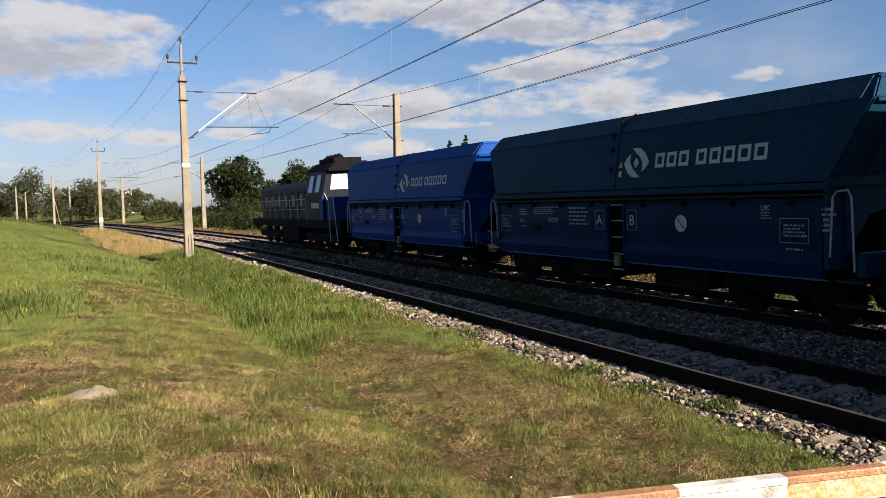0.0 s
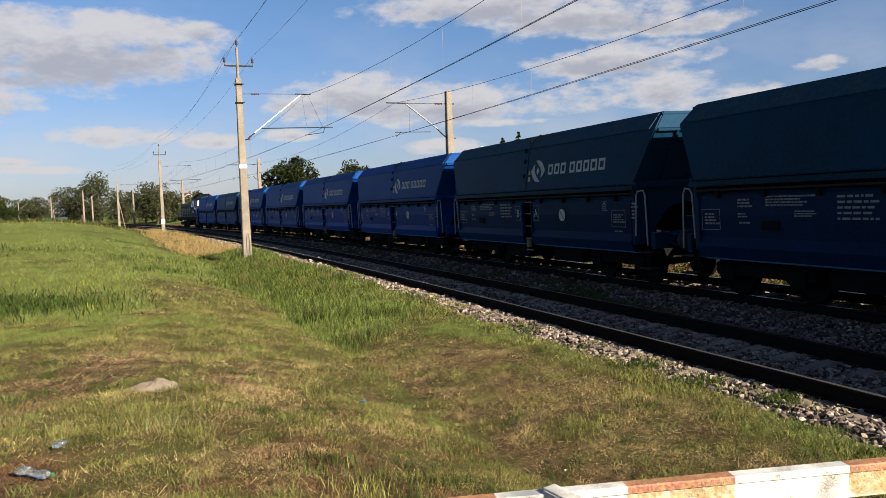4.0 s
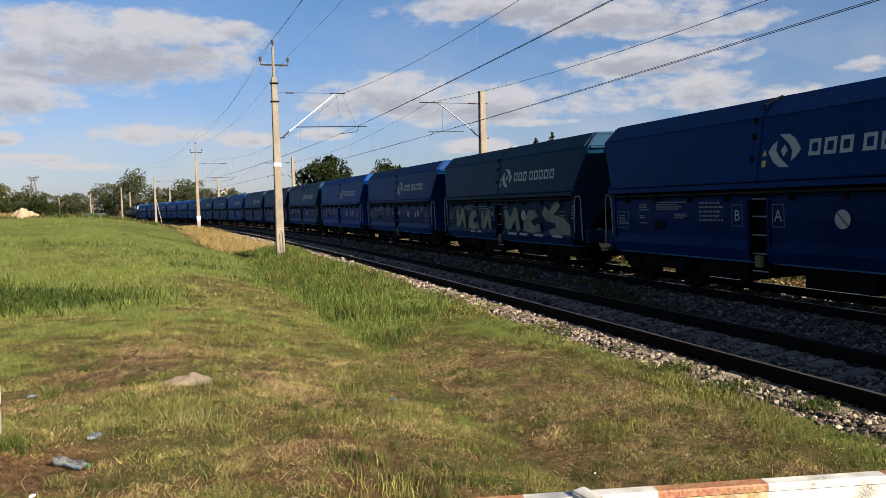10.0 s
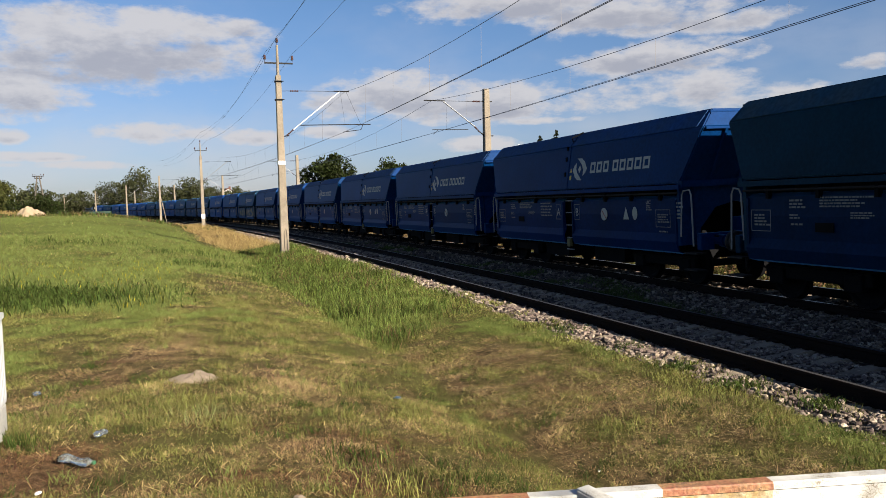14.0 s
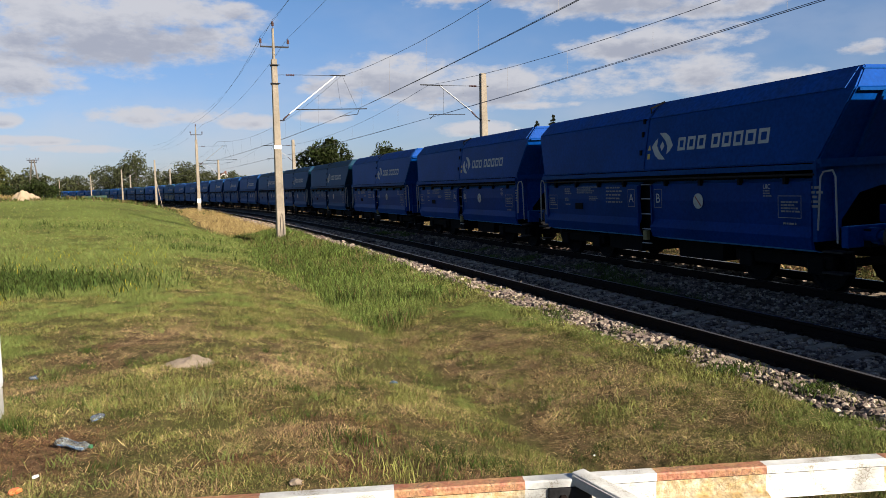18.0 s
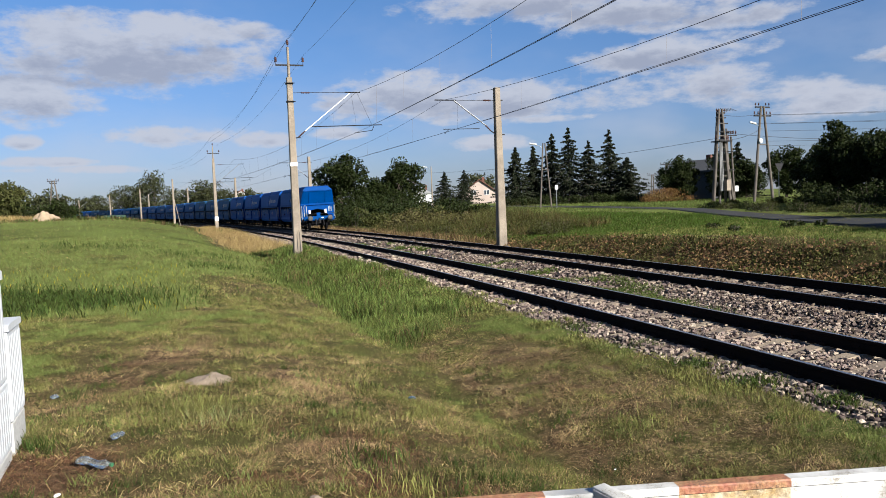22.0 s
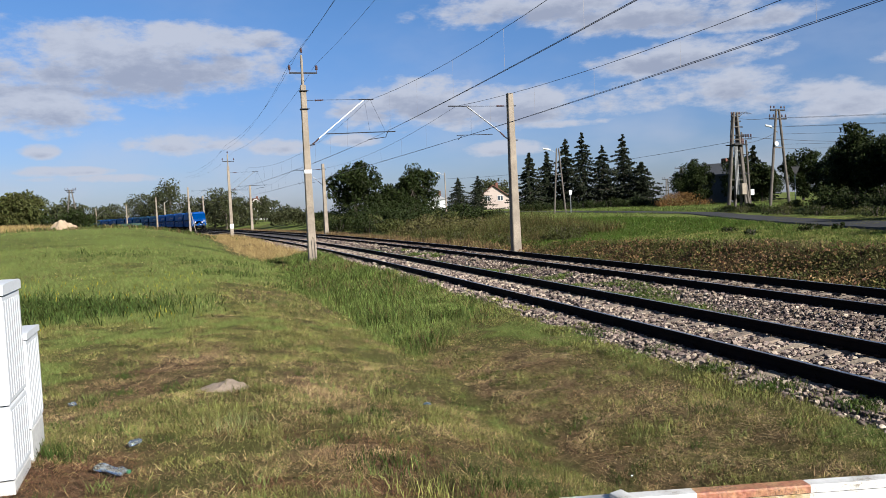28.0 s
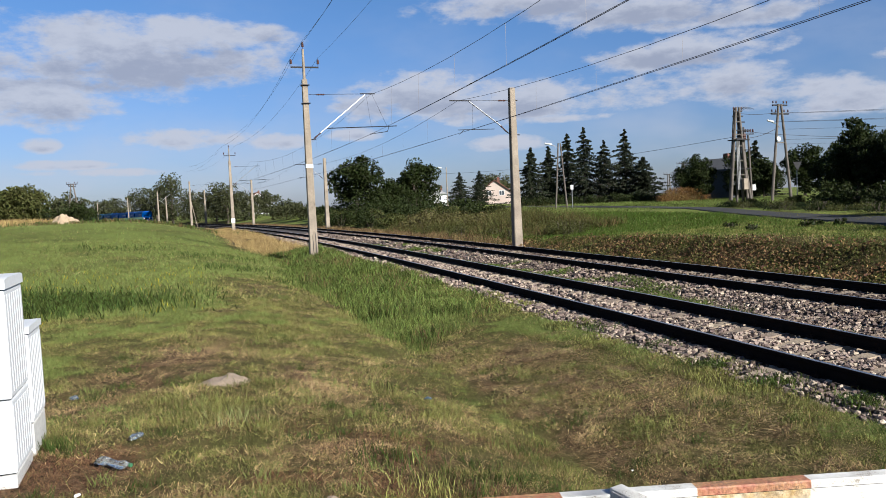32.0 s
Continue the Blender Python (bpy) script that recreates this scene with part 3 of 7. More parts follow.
def wire_line(name, label, o, z, sag, r, stagger=0.0, first=0, last=None, offset=0.0):
    bm = bmesh.new()
    marks = MAST_S[first:last]
    pts = []
    for i, (a, b) in enumerate(zip(marks, marks[1:])):
        n = 14
        for k in range(n):
            f = k / n
            st = stagger * ((-1) ** i) * (1 - 2 * f)
            pts.append(track(a + (b - a) * f + offset, o + st, z - sag * 4 * f * (1 - f)))
    pts.append(track(marks[-1] + offset, o, z))
    tube(bm, pts, r, 4)
    return thing(name, label, "wire", mesh=mesh_of(name, bm, M["wire"]))


def overhead():
    for o, off, zc, zm, sg in ((0.05, 0.0, 5.62, 7.58, -0.42), (SPACING, -1.7, 5.42, 7.02, -0.22)):
        wire_line("contact_wire", "dark copper contact wire over the track", o, zc, 0.05, 0.008, sg, offset=off)
        wire_line("contact_wire", "dark copper contact wire over the track", o + 0.05, zc + 0.015, 0.02, 0.007, sg, offset=off)
        cat = wire_line("catenary_wire", "dark catenary wire with thin droppers", o, zm, 0.95, 0.008, sg * 1.2, offset=off)
        for i, (a, b) in enumerate(zip(MAST_S[:3], MAST_S[1:4])):
            for k in range(1, 10):
                f = k / 10
                st = sg * ((-1) ** i) * (1 - 2 * f)
                bm = bmesh.new()
                tube(bm, [track(a + (b - a) * f + off, o + st * 1.2, zm - 0.95 * 4 * f * (1 - f)), track(a + (b - a) * f + off, o + st, zc - 0.05 * 4 * f * (1 - f))], 0.004, 3)
                part("dropper", bm, M["wire"], cat)
    for o, z in ((-2.65 - 0.6, 9.35), (-2.65 + 0.7, 9.35), (-2.65, 10.15)):
        wire_line("power_line", "thin dark overhead power line between masts", o, z, 0.55, 0.007, 0.0, 0, 4)


overhead()

# ---- train ----
WAGON = 12.359


def car_paint(name, color, dark):
    m = material(name, color, 0.50, 0.0, spec=0.04, var=0.30, scale=0.9, fine=14, bump=0.04, color2=dark, random_tint=0.12)
    b = m.node_tree.nodes["Principled BSDF"]
    b.inputs["Sheen Weight"].default_value, b.inputs["Sheen Roughness"].default_value, b.inputs["Sheen Tint"].default_value = 0.55, 0.30, (0.08, 0.40, 1.0, 1)
    return m


# each _door colour is a darker, bluer copy of its body colour
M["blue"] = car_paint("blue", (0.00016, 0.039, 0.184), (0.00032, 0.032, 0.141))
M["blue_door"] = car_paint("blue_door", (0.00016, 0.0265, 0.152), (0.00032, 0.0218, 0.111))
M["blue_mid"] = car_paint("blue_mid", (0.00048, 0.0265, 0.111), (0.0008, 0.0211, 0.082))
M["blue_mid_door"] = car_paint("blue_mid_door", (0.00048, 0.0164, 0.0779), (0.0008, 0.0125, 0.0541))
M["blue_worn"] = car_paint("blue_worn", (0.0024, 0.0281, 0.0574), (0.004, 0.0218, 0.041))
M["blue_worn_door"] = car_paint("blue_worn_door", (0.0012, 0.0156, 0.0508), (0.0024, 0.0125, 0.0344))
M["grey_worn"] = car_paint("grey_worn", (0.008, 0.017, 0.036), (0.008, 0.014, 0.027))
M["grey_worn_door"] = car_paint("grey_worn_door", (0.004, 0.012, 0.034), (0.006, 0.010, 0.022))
# roof slope colours: lighter copies of the body's, sky light and dust painted in
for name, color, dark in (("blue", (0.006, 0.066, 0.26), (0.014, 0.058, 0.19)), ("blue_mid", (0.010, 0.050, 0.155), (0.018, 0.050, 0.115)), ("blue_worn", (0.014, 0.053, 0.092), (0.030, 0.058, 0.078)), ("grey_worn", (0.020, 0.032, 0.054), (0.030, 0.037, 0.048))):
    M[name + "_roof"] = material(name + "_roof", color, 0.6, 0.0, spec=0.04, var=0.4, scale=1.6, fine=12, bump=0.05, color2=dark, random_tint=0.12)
M["data_paint"] = material("data_paint", (0.15, 0.17, 0.18), 0.6, var=0.3, scale=6, fine=50, bump=0)
M["buffer_steel"] = material("buffer_steel", (0.0488, 0.0442, 0.0416), 0.6, 0.3, var=0.6, scale=9, fine=40, bump=0.3)
M["logo"] = material("logo", (0.34, 0.37, 0.35), 0.6, var=0.2, scale=6, fine=50, bump=0)
M["handrail"] = material("handrail", (0.24, 0.26, 0.27), 0.6, var=0.2, scale=6, fine=50, bump=0)
M["mark_yellow"] = material("mark_yellow", (0.55, 0.42, 0.06), 0.6, var=0.2, bump=0)
M["mark_dull"] = material("mark_dull", (0.16, 0.14, 0.05), 0.7, var=0.4, bump=0)
M["mark_faded"] = material("mark_faded", (0.22, 0.06, 0.045), 0.7, var=0.3, scale=5, fine=30, bump=0)
M["mark_red"] = material("mark_red", (0.55, 0.04, 0.03), 0.6, var=0.2, bump=0)

# half width and height of the hopper's side, from the eaves down
ROOF_W, ROOF_Z, HIP_W, HIP_Z, STEP_W, STEP_Z = 0.96, 3.86, 1.30, 3.47, 1.50, 2.30
HALF = WAGON / 2 - 0.37
HEAD = HALF - 0.24


def side_w(z):
    """Half the hopper's width at a height."""
    if z > HIP_Z:
        return HIP_W + (ROOF_W - HIP_W) * (z - HIP_Z) / (ROOF_Z - HIP_Z)
    return STEP_W + (HIP_W - STEP_W) * (z - STEP_Z) / (HIP_Z - STEP_Z)


def side_plate(bm, y0, y1, z0, z1, side, off=0.006):
    """A thin plate on the sloping upper side between two heights."""
    vs = [bm.verts.new((side * (side_w(z) + off), y, z)) for y, z in ((y0, z0), (y1, z0), (y1, z1), (y0, z1))]
    bm.faces.new(vs if side > 0 else vs[::-1])


def upper_shape(bm, pts, side):
    """A flat outline (y, z) laid on the sloping upper side."""
    bm.faces.new([bm.verts.new((side * (side_w(z) + 0.006), y, z)) for y, z in pts])


def text_rows(bm, y0, y1, z0, z1, rows, seed, height=0.55):
    """Small painted data as rows of short dashes on the doors."""
    rnd = random.Random(seed)
    pitch = (z1 - z0) / rows
    for k in range(rows):
        y, z = y0, z1 - pitch * k
        stop = y1 + (y0 - y1) * 0.35 * rnd.random()
        while y > stop:
            w = pitch * (0.5 + 1.6 * rnd.random())
            bm.faces.new([bm.verts.new((-(STEP_W - 0.002), a, b)) for a, b in ((y, z - pitch * height), (y, z), (y - w, z), (y - w, z - pitch * height))])
            y -= w + pitch * 0.35


def build_wagon(paint, door_paint, skylit_roof_paint, label):
    """A bogie hopper wagon, 12.5 m over buffers, running towards +y; -x is the side that faces the meadow."""
    wg = thing("hopper_wagon", label, "freight wagon", group="wagons of the coal train")
    # upper hopper: the ends lean out towards the roof
    bm = bmesh.new()
    e0, e1 = HALF - 0.62, HALF
    lower = [(-STEP_W, STEP_Z), (-HIP_W, HIP_Z), (-ROOF_W, ROOF_Z), (ROOF_W, ROOF_Z), (HIP_W, HIP_Z), (STEP_W, STEP_Z)]
    ends = {STEP_Z: e0, HIP_Z: e1, ROOF_Z: e1 - 0.14}
    secs = [[(x, f * ends[z], z) for x, z in lower] for f in (-1, -0.004, 0.004, 1)]
    loft(bm, secs, cap=False)
    for k in (0, 3):
        vs = [bm.verts.new(q) for q in secs[k]]
        for q in ((0, 1, 4, 5), (1, 2, 3, 4)):
            bm.faces.new([vs[i] for i in (q if k else q[::-1])])
    bmesh.ops.remove_doubles(bm, verts=bm.verts, dist=0.001)
    bmesh.ops.bevel(bm, geom=[e for e in bm.edges if e.calc_face_angle(0) > 0.3], offset=0.025, segments=2, affect="EDGES")
    hopper = part("hopper", bm, paint, wg)
    # seam between the two halves, with a folded bracket at the eaves
    for side in (-1, 1):
        bm = bmesh.new()
        zs = (STEP_Z + 0.02, HIP_Z, ROOF_Z - 0.02)
        loft(bm, [[(side * (side_w(z) - 0.01), -0.02, z), (side * (side_w(z) + 0.014), -0.02, z), (side * (side_w(z) + 0.014), 0.02, z), (side * (side_w(z) - 0.01), 0.02, z)] for z in zs])
        part("seam_strip", bm, door_paint, hopper)
        # thin plates added over the roof slope, carrying its painted-in sky light and dust
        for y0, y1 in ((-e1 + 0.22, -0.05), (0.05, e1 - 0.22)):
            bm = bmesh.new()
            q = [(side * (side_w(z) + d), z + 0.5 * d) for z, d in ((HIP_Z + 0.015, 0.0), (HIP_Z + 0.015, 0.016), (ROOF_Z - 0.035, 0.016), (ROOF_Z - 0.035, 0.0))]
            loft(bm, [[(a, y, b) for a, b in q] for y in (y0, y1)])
            part("roof_panel", bm, skylit_roof_paint, hopper)
    bm = bmesh.new()
    tube(bm, [(-side_w(3.62), 0.10, 3.60), (-side_w(3.62) - 0.10, -0.02, 3.72), (-ROOF_W - 0.02, -0.16, ROOF_Z)], 0.022, 5)
    part("eaves_bracket", bm, M["dark_frame"], hopper)
    # eaves beam between the hopper and the doors
    for side in (-1, 1):
        bm = bmesh.new()
        box(bm, side * (STEP_W - 0.10), side * (STEP_W + 0.06), -e0 - 0.05, e0 + 0.05, STEP_Z - 0.12, STEP_Z - 0.02)
        part("side_beam", bm, paint, wg)
        bm = bmesh.new()
        tube(bm, [(side * (STEP_W + 0.02), -e0 + 0.05, STEP_Z - 0.20), (side * (STEP_W + 0.02), e0 - 0.05, STEP_Z - 0.20)], 0.022, 6)
        part("door_shaft", bm, M["steel_dark"], wg)
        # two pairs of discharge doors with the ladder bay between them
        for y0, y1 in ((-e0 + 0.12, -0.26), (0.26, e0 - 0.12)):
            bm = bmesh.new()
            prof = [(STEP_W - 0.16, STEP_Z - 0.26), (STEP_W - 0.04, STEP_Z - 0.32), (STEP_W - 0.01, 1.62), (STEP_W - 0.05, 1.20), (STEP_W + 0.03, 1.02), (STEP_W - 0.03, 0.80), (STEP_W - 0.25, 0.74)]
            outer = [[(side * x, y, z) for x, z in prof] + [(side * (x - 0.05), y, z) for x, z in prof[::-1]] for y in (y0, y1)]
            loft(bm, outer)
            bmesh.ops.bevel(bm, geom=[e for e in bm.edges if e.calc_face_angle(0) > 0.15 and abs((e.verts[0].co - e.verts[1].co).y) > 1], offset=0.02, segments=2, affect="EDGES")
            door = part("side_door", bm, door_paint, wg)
            for y in (y0 + 0.03, y1 - 0.03):
                bm = bmesh.new()
                box(bm, side * (STEP_W - 0.03), side * (STEP_W + 0.012), y - 0.025, y + 0.025, 0.9, STEP_Z - 0.34)
                part("stiffener", bm, door_paint, door)
            if side < 0:
                for k in range(4):
                    y = y0 + (y1 - y0) * (k + 0.5) / 4
                    bm = bmesh.new()
                    box(bm, -STEP_W - 0.035, -STEP_W + 0.06, y - 0.035, y + 0.035, STEP_Z - 0.36, STEP_Z - 0.15)
                    part("hinge", bm, M["dark_frame"], door)
        for z in (0.62, 0.95, 1.3, 1.65, 1.98):
            bm = bmesh.new()
            tube(bm, [(side * (STEP_W - 0.06), -0.2, z), (side * (STEP_W - 0.06), 0.2, z)], 0.016)
            part("rung", bm, M["galvanised"], wg)
        # steps and handrails at the four corners
        for f in (-1, 1):
            bm = bmesh.new()
            x = side * (STEP_W - 0.02)
            tube(bm, [(x, f * (e0 + 0.0), 1.15), (x, f * (e0 + 0.06), 2.05), (x, f * (e0 + 0.12), 2.14), (x - side * 0.02, f * (e0 + 0.30), 2.16), (x - side * 0.02, f * (e0 + 0.36), 2.05), (x - side * 0.02, f * (e0 + 0.40), 0.95)], 0.018, 6)
            part("handrail", bm, M["handrail"], wg, "pale grey tubular handrail")
            for z in (0.42, 0.78):
                bm = bmesh.new()
                box(bm, min(x, x - side * 0.25), max(x, x - side * 0.25), f * (e0 + 0.3) - 0.22, f * (e0 + 0.3) + 0.22, z, z + 0.03)
                part("footstep", bm, M["steel_dark"], wg)
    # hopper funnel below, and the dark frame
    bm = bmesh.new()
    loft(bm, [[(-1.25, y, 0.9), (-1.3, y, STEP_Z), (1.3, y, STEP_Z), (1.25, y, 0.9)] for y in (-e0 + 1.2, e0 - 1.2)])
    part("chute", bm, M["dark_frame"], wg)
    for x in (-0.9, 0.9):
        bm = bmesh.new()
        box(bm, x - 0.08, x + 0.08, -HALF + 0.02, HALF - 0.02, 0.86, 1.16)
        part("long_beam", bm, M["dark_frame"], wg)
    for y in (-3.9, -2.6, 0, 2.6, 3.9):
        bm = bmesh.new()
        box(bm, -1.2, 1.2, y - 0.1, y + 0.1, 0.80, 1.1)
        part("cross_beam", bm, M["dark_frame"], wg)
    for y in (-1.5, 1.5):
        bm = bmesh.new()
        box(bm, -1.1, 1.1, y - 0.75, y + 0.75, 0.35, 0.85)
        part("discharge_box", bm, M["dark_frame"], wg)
    # head stocks, end walls, buffers and couplers
    for f in (-1, 1):
        bm = bmesh.new()
        y = f * (HEAD - 0.05)
        box(bm, -1.32, 1.32, min(y, y + f * 0.14), max(y, y + f * 0.14), 0.86, 1.22, 0.02)
        part("headstock", bm, paint, wg)
        bm = bmesh.new()
        yy = f * (e0 - 0.02)
        for side in (-1, 1):
            lo = [(side * 1.49, yy, 0.95), (side * 1.49, yy, STEP_Z), (0, yy, STEP_Z), (0, yy, 1.87), (side * 0.55, yy, 1.75), (side * 0.95, yy, 1.3), (side * 0.95, yy, 0.95)]
            loft(bm, [lo, [(x, q - f * 0.08, z) for x, q, z in lo]])
        wall = part("end_wall", bm, paint, wg)
        for x in (-1.12, 1.12):
            bm = bmesh.new()
            q = [(x - 0.02, yy, 1.0), (x + 0.02, yy, 1.0), (x * 1.03 + 0.02, yy, STEP_Z - 0.08), (x * 1.03 - 0.02, yy, STEP_Z - 0.08)]
            loft(bm, [q, [(a, b + f * 0.04, c) for a, b, c in q]])
            part("stiffener", bm, door_paint, wall)
        bm = bmesh.new()
        box(bm, -0.16, 0.16, min(y, y - f * 0.3), max(y, y - f * 0.3), 1.22, 1.52, 0.01)
        part("centre_bracket", bm, paint, wg)
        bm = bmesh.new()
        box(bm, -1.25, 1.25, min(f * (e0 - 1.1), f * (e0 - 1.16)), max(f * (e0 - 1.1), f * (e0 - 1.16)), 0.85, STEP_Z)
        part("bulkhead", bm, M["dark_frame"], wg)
        bm = bmesh.new()
        for x in (-0.72, 0.72):
            q = [(x - 0.03, f * (e0 + 0.02), STEP_Z + 0.05), (x + 0.03, f * (e0 + 0.02), STEP_Z + 0.05), (x + 0.03, f * (e1 - 0.02), HIP_Z - 0.04), (x - 0.03, f * (e1 - 0.02), HIP_Z - 0.04)]
            loft(bm, [q, [(a, b + f * 0.06, c) for a, b, c in q]])
        box(bm, -1.5, 1.5, min(f * e0, f * (e0 + 0.1)), max(f * e0, f * (e0 + 0.1)), STEP_Z - 0.08, STEP_Z + 0.06)
        box(bm, -1.24, 1.24, min(f * (e1 - 0.02), f * (e1 + 0.03)), max(f * (e1 - 0.02), f * (e1 + 0.03)), HIP_Z - 0.05, HIP_Z)
        box(bm, -1.02, 1.02, min(f * (e1 - 0.14), f * (e1 - 0.105)), max(f * (e1 - 0.14), f * (e1 - 0.105)), ROOF_Z - 0.075, ROOF_Z - 0.05)
        q = [(-0.025, f * e0, STEP_Z + 0.05), (0.025, f * e0, STEP_Z + 0.05), (0.025, f * (e0 + 0.09), STEP_Z + 0.28), (-0.025, f * (e0 + 0.09), STEP_Z + 0.28)]
        loft(bm, [q, [(a, b + f * (0.14 if c < STEP_Z + 0.1 else 0.03), c) for a, b, c in q]])
        part("end_rib", bm, paint, wg)
        for x in (-0.875, 0.875):
            bm = bmesh.new()
            rot = Matrix.Translation((x, f * (HEAD + 0.05), 1.05)) @ Matrix.Rotation(radians(-90 * f), 4, "X")
            lathe(bm, [(0.17, 0), (0.17, 0.03), (0.135, 0.04), (0.13, 0.3), (0.09, 0.3), (0.09, 0.5)], 14, rot)
            buffer = part("buffer", bm, door_paint, wg)
            bm = bmesh.new()
            lathe(bm, [(0.09, 0.48), (0.21, 0.50), (0.225, 0.53), (0.20, 0.56), (0.10, 0.575)], 18, rot)
            part("buffer_head", bm, M["buffer_steel"], buffer, "greasy grey buffer head")
        bm = bmesh.new()
        tube(bm, [(0, f * (HEAD + 0.05), 1.02), (0, f * (HEAD + 0.35), 1.0), (0, f * (HEAD + 0.42), 0.6)], 0.05, 6)
        for x in (-0.3, 0.34):
            tube(bm, [(x, f * (HEAD + 0.05), 0.9), (x, f * (HEAD + 0.25), 0.75), (x * 1.1, f * (HEAD + 0.3), 0.45)], 0.035, 6)
            tube(bm, [(x * 1.1, f * (HEAD + 0.3), 0.45), (x * 0.9, f * (HEAD + 0.26), 0.34), (x * 0.55, f * (HEAD + 0.2), 0.42)], 0.028, 6)
            box(bm, x - 0.05, x + 0.05, min(f * (HEAD + 0.08), f * (HEAD + 0.2)), max(f * (HEAD + 0.08), f * (HEAD + 0.2)), 0.84, 0.98)
        for z in (0.92, 0.80, 0.66):
            box(bm, -0.09, 0.09, min(f * (HEAD + 0.32), f * (HEAD + 0.42)), max(f * (HEAD + 0.32), f * (HEAD + 0.42)), z - 0.04, z + 0.04, 0.01)
        part("coupler", bm, M["steel_dark"], wg)
    # bogies
    for yc in (-3.85, 3.85):
        bm = bmesh.new()
        for x in (-1.0, 1.0):
            box(bm, x - 0.07, x + 0.07, yc - 1.25, yc + 1.25, 0.42, 0.66, 0.03)
            for y in (yc - 0.9, yc + 0.9):
                box(bm, x - 0.13, x + 0.13, y - 0.19, y + 0.19, 0.32, 0.62, 0.03)
        box(bm, -1.0, 1.0, yc - 0.22, yc + 0.22, 0.5, 0.8)
        bogie = part("bogie", bm, M["dark_frame"], wg)
        for y in (yc - 0.9, yc + 0.9):
            bm = bmesh.new()
            for x in (-0.75, 0.75):
                k = 1 if x > 0 else -1
                rot = Matrix.Translation((x, y, 0.46)) @ Matrix.Rotation(radians(90 * k), 4, "Y")
                lathe(bm, [(0.49, -0.07), (0.49, -0.045), (0.46, -0.04), (0.455, 0.065), (0.40, 0.065), (0.36, 0.02), (0.16, 0.0), (0.13, 0.09), (0.08, 0.12)], 16, rot)
            tube(bm, [(-0.75, y, 0.46), (0.75, y, 0.46)], 0.08, 8)
            part("wheelset", bm, M["dark_frame"], bogie)
    # writing and marks on the meadow side: plain shapes and bars
    bm = bmesh.new()
    # emblem: two interlocked leaves round a lozenge
    cy, cz = -0.64, 2.83
    for k in (1, -1):
        upper_shape(bm, [(cy - k * a, cz + k * b) for a, b in ((-0.16, 0.30), (0.08, 0.29), (0.24, 0.20), (0.40, 0.0), (0.30, -0.12), (0.19, -0.19), (0.20, -0.02), (0.10, 0.11), (-0.02, 0.20))], -1)
    upper_shape(bm, [(cy - a, cz + b) for a, b in ((0, 0.11), (0.085, 0), (0, -0.11), (-0.085, 0))], -1)
    part("emblem", bm, M["logo"], wg, "pale two-leaf emblem")
    y = -1.22
    for wdt in (0.26, 0.26, 0.26, 0, 0.26, 0.26, 0.26, 0.28, 0.28):
        if wdt:
            st = 0.065
            bm = bmesh.new()
            for a0, a1, z0, z1 in ((0, st, 2.70, 2.98), (wdt - st, wdt, 2.70, 2.98), (st, wdt - st, 2.70, 2.70 + st), (st, wdt - st, 2.98 - st, 2.98)):
                side_plate(bm, y - a0, y - a1, z0, z1, -1)
            part("lettering_bar", bm, M["logo"], wg, "pale lettering as a plain bar frame")
            y -= wdt + 0.075
        else:
            y -= 0.12
    for k, (ya, yb, za, zb, rows) in enumerate(((4.86, 4.50, 1.42, 1.66, 4), (3.95, 3.62, 1.74, 1.92, 3), (3.95, 3.66, 1.56, 1.66, 2), (3.92, 3.62, 1.44, 1.50, 1), (3.25, 2.15, 1.76, 1.96, 4), (2.60, 2.15, 1.58, 1.70, 3), (1.72, 0.90, 1.50, 1.94, 5), (-3.90, -4.08, 1.70, 1.84, 3), (-4.35, -4.78, 1.42, 1.64, 4), (-4.4, -4.75, 1.20, 1.26, 1), (-5.0, -5.25, 1.5, 1.9, 5))):
        bm = bmesh.new()
        text_rows(bm, ya, yb, za, zb, rows, k, 0.42 if k == 6 else 0.55)
        tagged(part("data_bar", bm, M["data_paint"], wg), kind="stuff")
    bm = bmesh.new()
    box(bm, -STEP_W - 0.004, -STEP_W + 0.01, 2.95, 3.35, 1.36, 1.52)
    part("card_holder", bm, M["dark_frame"], wg, "dark card holder")
    # thin painted frames round the door letters and the data panels
    for ya, yb, za, zb in ((0.70, 0.40, 1.46, 1.88), (-0.40, -0.70, 1.46, 1.88), (-4.28, -4.84, 1.34, 1.74), (4.94, 4.42, 1.34, 1.74)):
        bm = bmesh.new()
        for q in ((ya, yb, za, za + 0.012), (ya, yb, zb - 0.012, zb), (ya, ya - 0.012, za, zb), (yb + 0.012, yb, za, zb)):
            bm.faces.new([bm.verts.new((-(STEP_W + 0.001), y, z)) for y, z in ((q[0], q[2]), (q[0], q[3]), (q[1], q[3]), (q[1], q[2]))])
        part("painted_frame", bm, M["data_paint"], wg)
    bm = bmesh.new()
    lathe(bm, [(0.16, -0.004), (0.16, 0.004)], 20, Matrix.Translation((-(STEP_W + 0.006), -2.0, 1.62)) @ Matrix.Rotation(radians(-90), 4, "Y"))
    sign = part("round_sign", bm, M["logo"], wg, "white round warning sign, struck through")
    bm = bmesh.new()
    bm.faces.new([bm.verts.new((-(STEP_W + 0.013), -2.0 + a, 1.62 + b)) for a, b in ((0.11, 0.09), (0.09, 0.115), (-0.11, -0.09), (-0.09, -0.115))])
    part("stroke", bm, M["mark_faded"], sign)
    bm = bmesh.new()
    side_plate(bm, -0.10, -0.20, 2.56, 2.68, -1)
